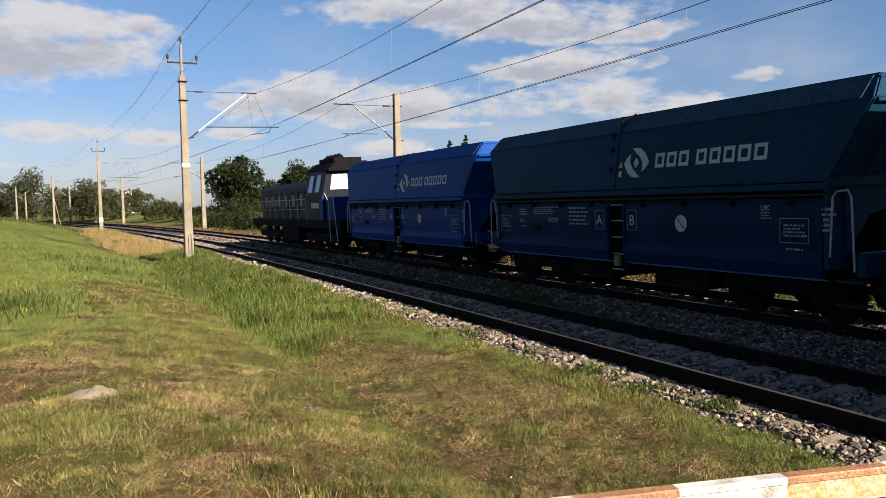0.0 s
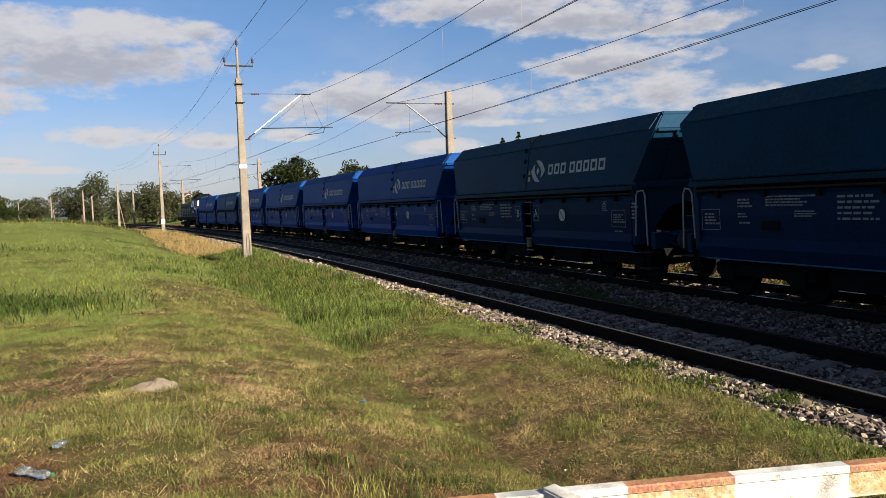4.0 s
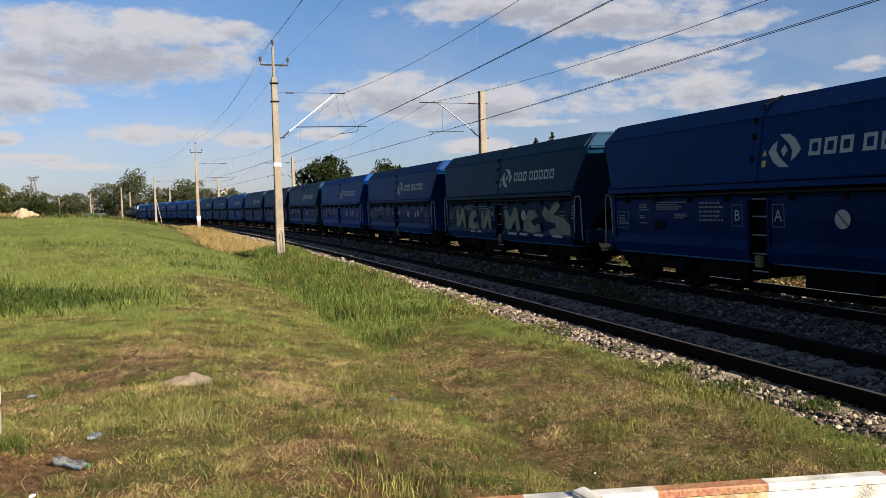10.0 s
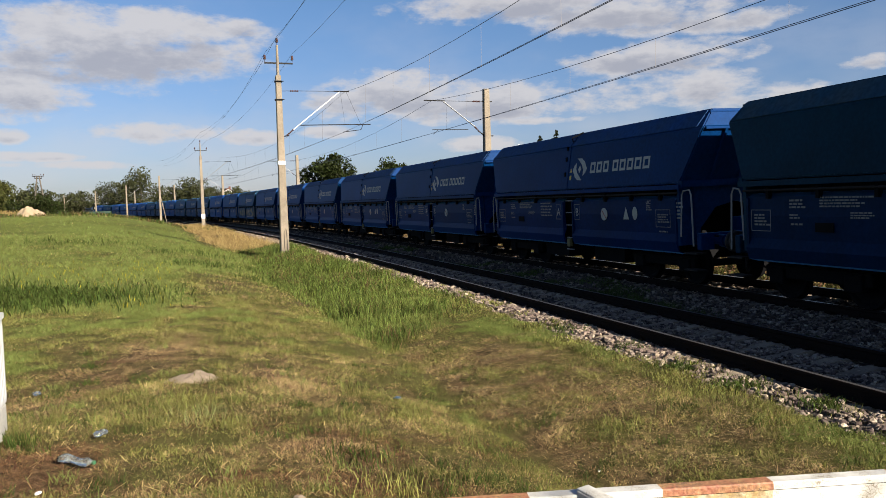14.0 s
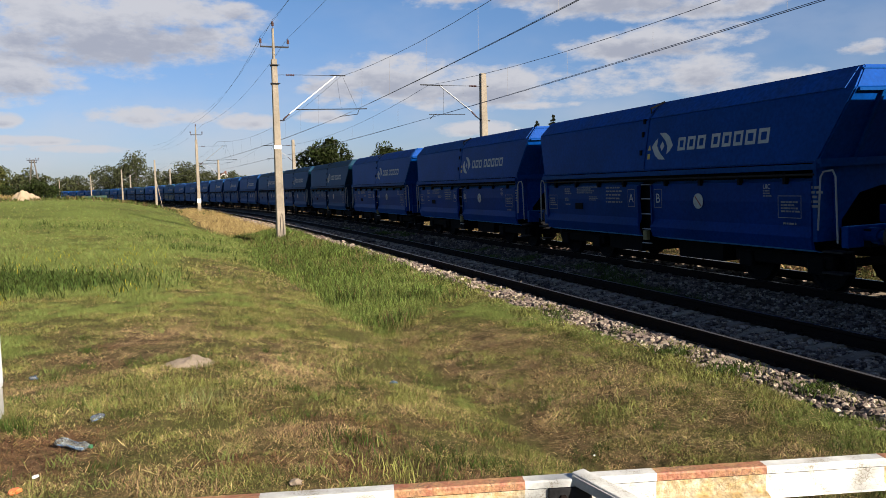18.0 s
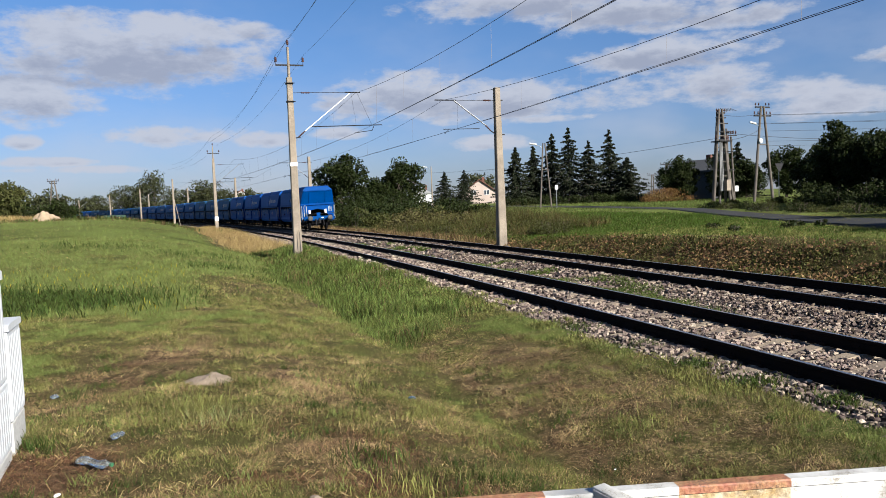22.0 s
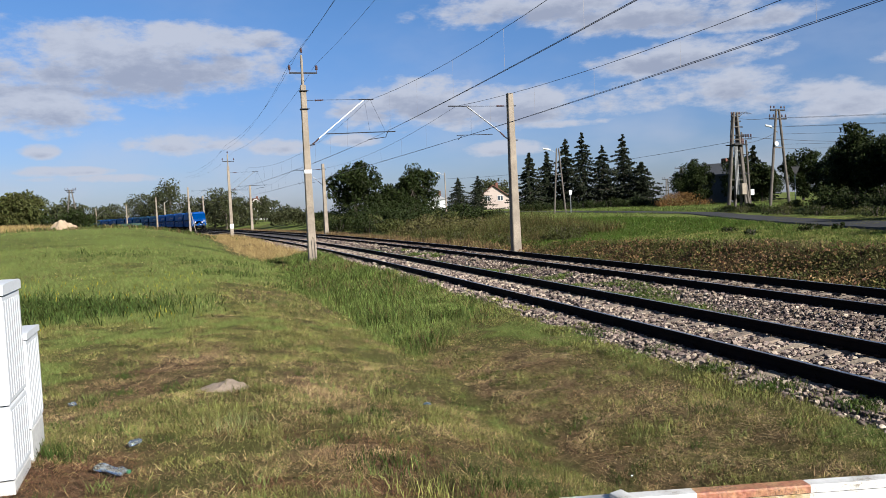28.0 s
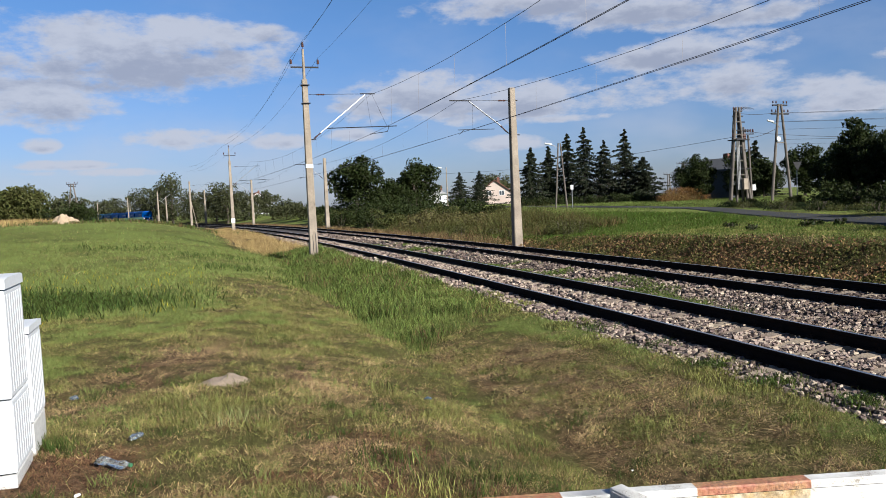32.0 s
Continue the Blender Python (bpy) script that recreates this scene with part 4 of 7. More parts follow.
    part("warning_plate", bm, M["mark_yellow"], wg, "small yellow warning plate")
    bm = bmesh.new()
    upper_shape(bm, [(-0.09, 2.76), (-0.15, 2.88), (-0.21, 2.76)], -1)
    part("warning_triangle", bm, M["mark_yellow"], wg, "small yellow warning triangle")
    bm = bmesh.new()
    box(bm, -STEP_W - 0.01, -STEP_W + 0.08, -0.08, 0.08, 0.70, 0.92, 0.01)
    part("lever_box", bm, M["mark_dull"], wg, "dull yellow lever box")
    for z in (3.44, 3.14, 2.72):
        bm = bmesh.new()
        x = side_w(z)
        box(bm, -x - 0.03, -x + 0.03, 0.14, 0.22, z - 0.06, z + 0.06, 0.008)
        part("latch", bm, M["dark_frame"], wg)
    return wg


SHADES = "bwbbbbwwbwgwbmwmmmmmmwwwbbbb"
PAINTS = {"b": ("blue", "bright blue steel hopper wagon with pale emblem, rolling"), "m": ("blue_mid", "dull blue steel hopper wagon with pale emblem, rolling"), "w": ("blue_worn", "faded grey-blue steel hopper wagon, grimy, rolling"), "g": ("grey_worn", "grimy brown-grey steel hopper wagon, rolling")}
WAGONS = []
protos = {}
for i, k in enumerate(SHADES):
    if k not in protos:
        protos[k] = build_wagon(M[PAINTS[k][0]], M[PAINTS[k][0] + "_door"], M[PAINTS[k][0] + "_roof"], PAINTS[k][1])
        WAGONS.append(protos[k])
    else:
        WAGONS.append(copy_thing(protos[k], Matrix.Identity(4)))


def letter_mesh(ch, size):
    """One character of the built-in font as a mesh."""
    cu = bpy.data.curves.new("letter", "FONT")
    cu.body, cu.size, cu.align_x, cu.align_y = ch, size, "CENTER", "CENTER"
    ob = new("letter", cu)
    me = bpy.data.meshes.new_from_object(ob.evaluated_get(bpy.context.evaluated_depsgraph_get()))
    bpy.data.objects.remove(ob)
    me.materials.clear()
    me.materials.append(M["logo"])
    return me


# framed door letters, warning shapes on some wagons, spray paint on one, tail boards on the last
LETTERS = {ch: letter_mesh(ch, 0.30) for ch in "AB"}
UIC = letter_mesh("UIC", 0.12)
DOOR_SIDE = -(STEP_W + 0.002)
for i, w in enumerate(WAGONS):
    for ch, y in (("A" if i % 3 else "B", 0.55), ("B" if i % 3 else "A", -0.55)):
        part("letter", LETTERS[ch], None, w, "", m=pose(DOOR_SIDE, y, 1.66, 90, 0, -90))
    part("letter", UIC, None, w, "", m=pose(DOOR_SIDE, -4.0, 1.90, 90, 0, -90))
    if i in (2, 12, 13, 18, 20, 21):
        bm = bmesh.new()
        bm.faces.new([bm.verts.new((DOOR_SIDE, y, z)) for y, z in ((-2.90, 1.50), (-3.03, 1.80), (-3.16, 1.50))])
        part("triangle_sign", bm, M["logo"], w, "white triangle mark")
        bm = bmesh.new()
        bm.faces.new([bm.verts.new((DOOR_SIDE, -3.42 + 0.11 * math.cos(k * math.pi / 9), 1.65 + 0.16 * math.sin(k * math.pi / 9))) for k in range(18)][::-1])
        part("oval_sign", bm, M["logo"], w, "white oval mark")
M["spray"] = material("spray", (0.20, 0.215, 0.155), 0.7, var=0.4, scale=3, fine=20, bump=0)
M["spray_dark"] = material("spray_dark", (0.006, 0.022, 0.014), 0.7, var=0.4, scale=3, fine=20, bump=0)
SPRAY = {
    "zig": ((0.0, 0.10), (0.05, 0.72), (0.22, 0.66), (0.34, 0.42), (0.62, 0.80), (0.80, 0.72), (0.92, 0.06), (0.70, 0.0), (0.62, 0.34), (0.40, 0.08), (0.22, 0.02)),
    "bowl": ((0.0, 0.05), (0.10, 0.42), (0.38, 0.70), (0.74, 0.72), (0.92, 0.50), (0.70, 0.46), (0.50, 0.36), (0.66, 0.22), (0.98, 0.30), (1.05, 0.05), (0.55, -0.02)),
    "hook": ((0.0, 0.62), (0.18, 0.86), (0.40, 0.70), (0.72, 0.96), (1.05, 0.92), (0.86, 0.74), (0.60, 0.60), (1.10, 0.52), (1.42, 0.30), (1.46, 0.0), (0.40, -0.02), (0.36, 0.14), (0.72, 0.20), (0.70, 0.34), (0.22, 0.40)),
}
for kind, y0, z0, k in (("zig", -0.55, 1.12, 1.25), ("bowl", -1.95, 1.10, 1.15), ("hook", -3.30, 1.08, 1.18), ("zig", 1.55, 1.10, 1.0), ("bowl", 2.85, 1.10, 1.0), ("zig", 4.1, 1.12, 1.1)):
    for grow_by, off, mat, word in ((1.12, 0.004, "spray_dark", "dark green outline of spray paint"), (1.0, 0.008, "spray", "pale green-grey spray-painted shape")):
        ca, cb = 0.5, 0.4
        bm = bmesh.new()
        bm.faces.new([bm.verts.new((-(STEP_W + off), y0 - (ca + (a - ca) * grow_by) * k, z0 + (cb + (b - cb) * grow_by) * 0.95)) for a, b in SPRAY[kind]])
        part("spray_paint", bm, M[mat], WAGONS[14], word)
for y0, y1 in ((-0.8, -1.5), (-1.7, -2.3), (-2.7, -3.4), (-3.9, -4.6), (2.6, 2.1), (1.9, 1.5)):
    bm = bmesh.new()
    bm.faces.new([bm.verts.new((-(STEP_W + 0.034), y, z)) for y, z in ((y0, 1.0), (y0 - 0.08, 1.07), (y1, 1.06), (y1 + 0.05, 0.99))])
    part("spray_paint", bm, M["logo"], WAGONS[14], "pale spray-painted dash")
tail = WAGONS[-1]
for x in (-0.82, 0.60):
    bm = bmesh.new()
    box(bm, x - 0.085, x + 0.085, -HEAD - 0.14, -HEAD - 0.12, 1.47, 1.79, 0.01)
    board = part("tail_board", bm, M["white_paint"], tail, "white tail board with red triangles")
    for up in (1, -1):
        bm = bmesh.new()
        q = [(x - 0.062, -HEAD - 0.146, 1.63 + up * 0.12), (x + 0.062, -HEAD - 0.146, 1.63 + up * 0.12), (x, -HEAD - 0.146, 1.63 + up * 0.01)]
        bm.faces.new([bm.verts.new(p) for p in (q if up < 0 else q[::-1])])
        part("red_triangle", bm, M["mark_red"], board)
    bm = bmesh.new()
    tube(bm, [(x, -HEAD - 0.12, 1.2), (x, -HEAD - 0.12, 1.5)], 0.02)
    part("bracket", bm, M["steel_dark"], board)
bm = bmesh.new()
tube(bm, [(-1.45, -HEAD + 0.1, 1.42), (1.45, -HEAD + 0.1, 1.42)], 0.025)
part("end_rail", bm, M["steel_dark"], tail)
bm = bmesh.new()
bm.faces.new([bm.verts.new((0.30 + 0.11 * math.cos(k * math.pi / 8), -HEAD - 0.095, 1.07 + 0.05 * math.sin(k * math.pi / 8))) for k in range(16)])
part("oval_plate", bm, M["logo"], tail, "white oval maker's plate")
bm = bmesh.new()
for k in range(5):
    for j in range(3):
        x = 0.98 + 0.11 * j
        y = -(HALF - 0.62) + 0.016
        bm.faces.new([bm.verts.new((a, y, b)) for a, b in ((x, 1.62 + 0.09 * k), (x + 0.085, 1.62 + 0.09 * k), (x + 0.085, 1.67 + 0.09 * k), (x, 1.67 + 0.09 * k))])
tagged(part("data_bar", bm, M["logo"], tail), kind="stuff")
for dx in (0.05,):
    bm = bmesh.new()
    y = -HEAD + 0.02
    tube(bm, [(-1.32 + dx, y, 1.2), (-1.32 + dx, y, 2.05), (-1.28 + dx, y, 2.18), (-1.18 + dx, y, 2.2), (-1.10 + dx, y, 2.1), (-1.10 + dx, y, 1.2)], 0.022, 6)
    part("handrail", bm, M["logo"], tail, "white tubular handrail")


def build_engine():
    """A centre-hood diesel engine with its cab at the train's end, running towards +y."""
    en = thing("diesel_engine", "dark blue diesel hood engine with a rear cab, rolling", "engine")
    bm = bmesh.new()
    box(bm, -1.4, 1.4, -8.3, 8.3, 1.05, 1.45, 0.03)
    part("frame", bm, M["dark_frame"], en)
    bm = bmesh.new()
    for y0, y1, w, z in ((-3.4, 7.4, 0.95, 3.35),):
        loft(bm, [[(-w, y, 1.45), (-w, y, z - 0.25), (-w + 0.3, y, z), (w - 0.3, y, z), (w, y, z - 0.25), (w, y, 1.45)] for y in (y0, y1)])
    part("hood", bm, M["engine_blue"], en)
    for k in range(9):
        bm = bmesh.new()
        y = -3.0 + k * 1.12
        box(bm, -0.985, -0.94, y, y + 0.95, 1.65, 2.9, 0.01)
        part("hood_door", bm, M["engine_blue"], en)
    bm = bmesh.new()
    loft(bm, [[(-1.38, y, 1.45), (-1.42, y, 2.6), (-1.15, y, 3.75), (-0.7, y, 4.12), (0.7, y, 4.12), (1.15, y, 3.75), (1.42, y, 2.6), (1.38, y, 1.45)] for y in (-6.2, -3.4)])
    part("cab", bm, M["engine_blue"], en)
    bm = bmesh.new()
    loft(bm, [[(-1.2, y, 3.75), (-0.72, y, 4.14), (0.72, y, 4.14), (1.2, y, 3.75), (1.1, y, 3.7), (-1.1, y, 3.7)] for y in (-6.45, -3.2)])
    part("cab_roof", bm, M["dark_frame"], en)
    bm = bmesh.new()
    box(bm, -0.7, 0.7, -5.9, -3.7, 4.14, 4.34, 0.04)
    part("roof_unit", bm, M["dark_frame"], en)
    for k in range(4):
        bm = bmesh.new()
        lathe(bm, [(0.20, 0), (0.20, 0.08), (0.13, 0.12), (0.06, 0.2)], 10, Matrix.Translation((-0.3, -5.6 + 0.55 * k, 4.33)))
        part("roof_vent", bm, M["dark_frame"], en)
    # rear cab window as an opaque white plate: sun glare put into its colour
    bm = bmesh.new()
    q = [(-1.05, -6.22, 2.85), (1.05, -6.22, 2.85), (0.92, -6.22, 3.55), (-0.92, -6.22, 3.55)]
    loft(bm, [q, [(x, b - 0.02, z) for x, b, z in q]])
    part("rear_window", bm, M["house_white"], en, "rear cab window, its sun glare painted white")
    bm = bmesh.new()
    box(bm, -1.44, -1.41, -6.2, -5.75, 1.5, 2.6)
    part("side_flash", bm, M["blue"], en, "blue flash on the cab side")
    for k in range(7):
        bm = bmesh.new()
        box(bm, -0.992, -0.975, -2.9 + 1.45 * k, -2.4 + 1.45 * k, 2.1, 2.7)
        part("hood_grille", bm, M["data_paint"], en)
    for y in (-5.3, -4.2):
        bm = bmesh.new()
        q = [(-1.40, y - 0.35, 2.75), (-1.40, y + 0.35, 2.75), (-1.21, y + 0.3, 3.55), (-1.21, y - 0.3, 3.55)]
        loft(bm, [q, [(x - 0.01, b, z) for x, b, z in q]])
        part("side_window", bm, M["pane"], en)
    bm = bmesh.new()
    loft(bm, [[(-1.3, y, 1.45), (-1.3, y, 2.5), (1.3, y, 2.5), (1.3, y, 1.45)] for y in (-7.4, -6.2)])
    part("short_hood", bm, M["blue_mid"], en, "blue short hood behind the cab")
    for side in (-1, 1):
        bm = bmesh.new()
        tube(bm, [(side * 1.38, -3.3, 2.45), (side * 1.38, 8.2, 2.45)], 0.02)
        tube(bm, [(side * 1.38, -3.3, 1.95), (side * 1.38, 8.2, 1.95)], 0.016)
        for k in range(9):
            tube(bm, [(side * 1.38, -3.3 + k * 1.43, 1.45), (side * 1.38, -3.3 + k * 1.43, 2.45)], 0.018)
        tube(bm, [(side * 1.4, -7.0, 0.5), (side * 1.4, -6.9, 2.3), (side * 1.4, -6.4, 2.7)], 0.022)
        tube(bm, [(side * 1.4, -8.0, 0.5), (side * 1.4, -7.6, 2.5), (side * 1.4, -7.3, 2.6)], 0.022)
        part("railing", bm, M["logo"], en, "pale tubular handrail")
    bm = bmesh.new()
    box(bm, -1.3, 1.3, -1.6, 1.6, 0.35, 1.05, 0.08)
    part("fuel_tank", bm, M["dark_frame"], en)
    for yc in (-4.9, 4.9):
        bm = bmesh.new()
        for x in (-1.05, 1.05):
            box(bm, x - 0.1, x + 0.1, yc - 2.4, yc + 2.4, 0.4, 0.8, 0.04)
        bogie = part("bogie", bm, M["dark_frame"], en)
        for y in (yc - 1.75, yc, yc + 1.75):
            bm = bmesh.new()
            for x in (-0.75, 0.75):
                k = 1 if x > 0 else -1
                lathe(bm, [(0.55, -0.07), (0.52, -0.04), (0.515, 0.065), (0.4, 0.05), (0.14, 0.02), (0.1, 0.1)], 24, Matrix.Translation((x, y, 0.52)) @ Matrix.Rotation(radians(90 * k), 4, "Y"))
            tube(bm, [(-0.75, y, 0.52), (0.75, y, 0.52)], 0.09, 8)
            part("wheelset", bm, M["dark_frame"], bogie)
    for k, (y, w) in enumerate(((5.6, 0.5), (4.9, 0.5), (4.2, 0.5), (3.5, 0.5))):
        bm = bmesh.new()
        box(bm, -0.995, -0.988, y, y + w, 2.15, 2.5)
        part("lettering_bar", bm, M["mark_faded"], en, "faded red lettering as a plain bar")
    bm = bmesh.new()
    box(bm, -1.43, -1.425, -5.6, -4.4, 2.0, 2.25)
    part("number_bar", bm, M["logo"], en, "pale number as a plain bar")
    bm = bmesh.new()
    box(bm, -0.8, 0.8, 8.3, 8.34, 1.1, 1.4, 0.01)
    part("buffer_beam", bm, M["mark_faded"], en, "faded red buffer beam")
    for x in (-0.875, 0.875):
        for f in (-1, 1):
            bm = bmesh.new()
            lathe(bm, [(0.13, 0), (0.13, 0.3), (0.09, 0.3), (0.09, 0.5), (0.2, 0.5), (0.22, 0.56)], 14, Matrix.Translation((x, f * 8.3, 1.05)) @ Matrix.Rotation(radians(-90 * f), 4, "X"))
            part("buffer", bm, M["dark_frame"], en)
    return en


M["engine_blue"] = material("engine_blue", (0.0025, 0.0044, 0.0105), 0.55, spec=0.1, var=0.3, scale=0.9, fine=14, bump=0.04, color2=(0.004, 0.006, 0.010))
M["pane"] = material("pane", (0.10, 0.12, 0.14), 0.08, 0.0, var=0.1, bump=0)
ENGINE = build_engine()

# ---- by the crossing: barrier, cabinets, litter ----
M["barrier_white"] = material("barrier_white", (0.545, 0.538, 0.512), 0.6, var=0.14, scale=7, fine=70, bump=0.12, color2=(0.35, 0.336, 0.301))
M["barrier_red"] = material("barrier_red", (0.238, 0.0805, 0.0455), 0.65, var=0.5, scale=14, fine=60, bump=0.4, color2=(0.308, 0.175, 0.077))
M["barrier_ochre"] = material("barrier_ochre", (0.308, 0.203, 0.077), 0.65, var=0.5, scale=16, fine=60, bump=0.4, color2=(0.371, 0.308, 0.21))
M["cabinet"] = material("cabinet", (0.468, 0.48, 0.491), 0.55, var=0.08, scale=2, fine=30, bump=0.05)
M["plinth"] = material("plinth", (0.412, 0.402, 0.377), 0.8, var=0.2, scale=3, fine=40)


def crack(name, size, dark):
    """Fine dark cracks in flaking paint, in patches."""
    t = M[name].node_tree
    b = t.nodes["Principled BSDF"]
    tc = next(n for n in t.nodes if n.type == "TEX_COORD")
    vo = t.nodes.new("ShaderNodeTexVoronoi")
    vo.feature = "DISTANCE_TO_EDGE"
    vo.inputs["Scale"].default_value = size
    no = t.nodes.new("ShaderNodeTexNoise")
    no.inputs["Scale"].default_value, no.inputs["Detail"].default_value = 26, 3
    add = t.nodes.new("ShaderNodeVectorMath")
    add.operation = "MULTIPLY_ADD"
    add.inputs[1].default_value = (0.05, 0.05, 0.05)
    t.links.new(tc.outputs["Object"], no.inputs["Vector"])
    t.links.new(no.outputs["Color"], add.inputs[0])
    t.links.new(tc.outputs["Object"], add.inputs[2])
    t.links.new(add.outputs[0], vo.inputs["Vector"])
    patch = t.nodes.new("ShaderNodeTexNoise")
    patch.inputs["Scale"].default_value = 7
    t.links.new(tc.outputs["Object"], patch.inputs["Vector"])
    wide = t.nodes.new("ShaderNodeMapRange")
    wide.inputs[1].default_value, wide.inputs[2].default_value, wide.inputs[3].default_value, wide.inputs[4].default_value = 0.50, 0.72, 0.0, 0.07
    t.links.new(patch.outputs[0], wide.inputs[0])
    less = t.nodes.new("ShaderNodeMath")
    less.operation = "LESS_THAN"
    t.links.new(vo.outputs["Distance"], less.inputs[0])
    t.links.new(wide.outputs[0], less.inputs[1])
    mix = t.nodes.new("ShaderNodeMix")
    mix.data_type = "RGBA"
    t.links.new(b.inputs["Base Color"].links[0].from_socket, mix.inputs[6])
    mix.inputs[7].default_value = (*dark, 1)
    t.links.new(less.outputs[0], mix.inputs[0])
    t.links.new(mix.outputs[2], b.inputs["Base Color"])


crack("barrier_white", 62, (0.20, 0.17, 0.13))
crack("barrier_red", 60, (0.10, 0.06, 0.04))
crack("barrier_ochre", 70, (0.20, 0.13, 0.06))


def build_barrier():
    """A lowered crossing boom: an angle section in white and red bands, with a hinged strut."""
    a, b = Vector((-1.62, 2.76, 0.9)), Vector((4.86, 3.17, 0.9))
    d = (b - a).normalized()
    m = Matrix.Translation(a) @ Matrix.Rotation(math.atan2(d.y, d.x), 4, "Z")
    bar = thing("barrier", "lowered crossing barrier boom in worn white and red bands", "barrier", m)
    cuts = [0.53, 1.03, 1.53, 2.03, 2.55, 3.0, 3.5, 4.0, 4.5, 5.0, 5.5, 6.0, 6.5]
    # the section: a flat top, a step, and a web with a lip
    for i, (u, w) in enumerate(zip(cuts, cuts[1:])):
        white = i % 2 == 1
        bm = bmesh.new()
        top = [(-0.012, 0.0), (-0.016, -0.006), (-0.016, -0.030), (0.05, -0.030), (0.05, -0.004), (0.044, 0.0)]
        loft(bm, [[(q, y, z) for y, z in top] for q in (u, w)])
        part("boom_top", bm, M["barrier_white" if white else "barrier_red"], bar)
        bm = bmesh.new()
        web = [(-0.008, -0.034), (-0.008, -0.100), (-0.045, -0.110), (-0.047, -0.118), (0.0, -0.116), (0.004, -0.034)]
        loft(bm, [[(q, y, z) for y, z in web] for q in (u, w)])
        part("boom_web", bm, M["barrier_white" if white else "barrier_ochre"], bar)
    bm = bmesh.new()
    tube(bm, [(0.53, -0.008, -0.032), (6.5, -0.008, -0.032)], 0.003, 4)
    part("seam", bm, M["steel_dark"], bar)
    strut = bmesh.new()
    box(strut, -0.03, 0.035, -0.40, 0.02, -0.016, 0.016, 0.005, Matrix.Translation((2.25, 0, 0.004)) @ Matrix.Rotation(radians(30), 4, "Z") @ Matrix.Rotation(radians(6), 4, "X"))
    st = part("strut", strut, M["barrier_white"], bar, "white hinged steel strut")
    bm = bmesh.new()
    box(bm, -0.036, -0.0305, -0.38, 0.012, -0.03, 0.008, 0.002, Matrix.Translation((2.25, 0, 0.004)) @ Matrix.Rotation(radians(30), 4, "Z") @ Matrix.Rotation(radians(6), 4, "X"))
    part("strut_web", bm, M["plinth"], st)
    bm = bmesh.new()
    box(bm, 2.12, 2.29, -0.022, -0.009, -0.118, -0.032, 0.003)
    part("hinge_plate", bm, M["steel_dark"], bar)
    bm = bmesh.new()
    lathe(bm, [(0.018, 0), (0.02, 0.004), (0.018, 0.012), (0.008, 0.014)], 6, Matrix.Translation((2.175, -0.02, -0.075)) @ Matrix.Rotation(radians(90), 4, "X"))
    part("bolt", bm, M["steel_rust"], bar)
    bm = bmesh.new()
    box(bm, 0.40, 0.54, -0.03, 0.06, -0.14, 0.006, 0.012)
    part("end_cap", bm, M["steel_dark"], bar, "black boom end cap")
    bm = bmesh.new()
    box(bm, 6.3, 6.75, -0.16, 0.2, -1.05, 0.12, 0.03)
    part("drive_box", bm, M["barrier_white"], bar)
    bm = bmesh.new()
    tube(bm, [(0.9, 0.02, -0.13), (0.9, 0.02, -0.86)], 0.02, 8)
    part("rest_post", bm, M["barrier_white"], bar)


def build_cabinet(name, m, w, d, h, base, joint, label):
    """A ribbed plastic cable cabinet: plinth, one or two cases and a flat lid. base, joint: heights as shares of h."""
    cab = thing(name, label, "cabinet", m, "cable cabinets")
    bm = bmesh.new()
    box(bm, -w / 2 + 0.006, w / 2 - 0.006, -d / 2 + 0.006, d / 2 - 0.006, -0.25, h * base, 0.01)
    part("plinth", bm, M["plinth"], cab)
    cuts = [base + 0.005] + ([joint] if joint else []) + [0.95]
    for z0, z1 in zip(cuts, cuts[1:]):
        z0, z1 = z0 * h + 0.006, z1 * h - 0.006
        bm = bmesh.new()
        box(bm, -w / 2, w / 2, -d / 2, d / 2, z0, z1, 0.012)
        case = part("case", bm, M["cabinet"], cab)
        n = 8
        for k in range(n):
            x = -w / 2 + w * (k + 0.5) / n
            bm = bmesh.new()
            box(bm, x - w / n * 0.30, x + w / n * 0.30, -d / 2 - 0.0035, -d / 2 + 0.002, z0 + 0.04, z1 - 0.04, 0.003)
            part("rib", bm, M["cabinet"], case)
        for k in range(5):
            y = -d / 2 + d * (k + 0.5) / 5
            bm = bmesh.new()
            box(bm, w / 2 - 0.002, w / 2 + 0.0035, y - d / 10 * 0.6, y + d / 10 * 0.6, z0 + 0.04, z1 - 0.04, 0.003)
            part("rib", bm, M["cabinet"], case)
    bm = bmesh.new()
    e = 0.014
    loft(bm, [[(-w / 2 - e, y, h * 0.95), (w / 2 + e, y, h * 0.95), (w / 2 + e, y, h * 0.990), (0.42 * w, y, h), (-0.42 * w, y, h), (-w / 2 - e, y, h * 0.990)] for y in (-d / 2 - e, d / 2 + e)])
    part("lid", bm, M["cabinet"], cab)
    return cab


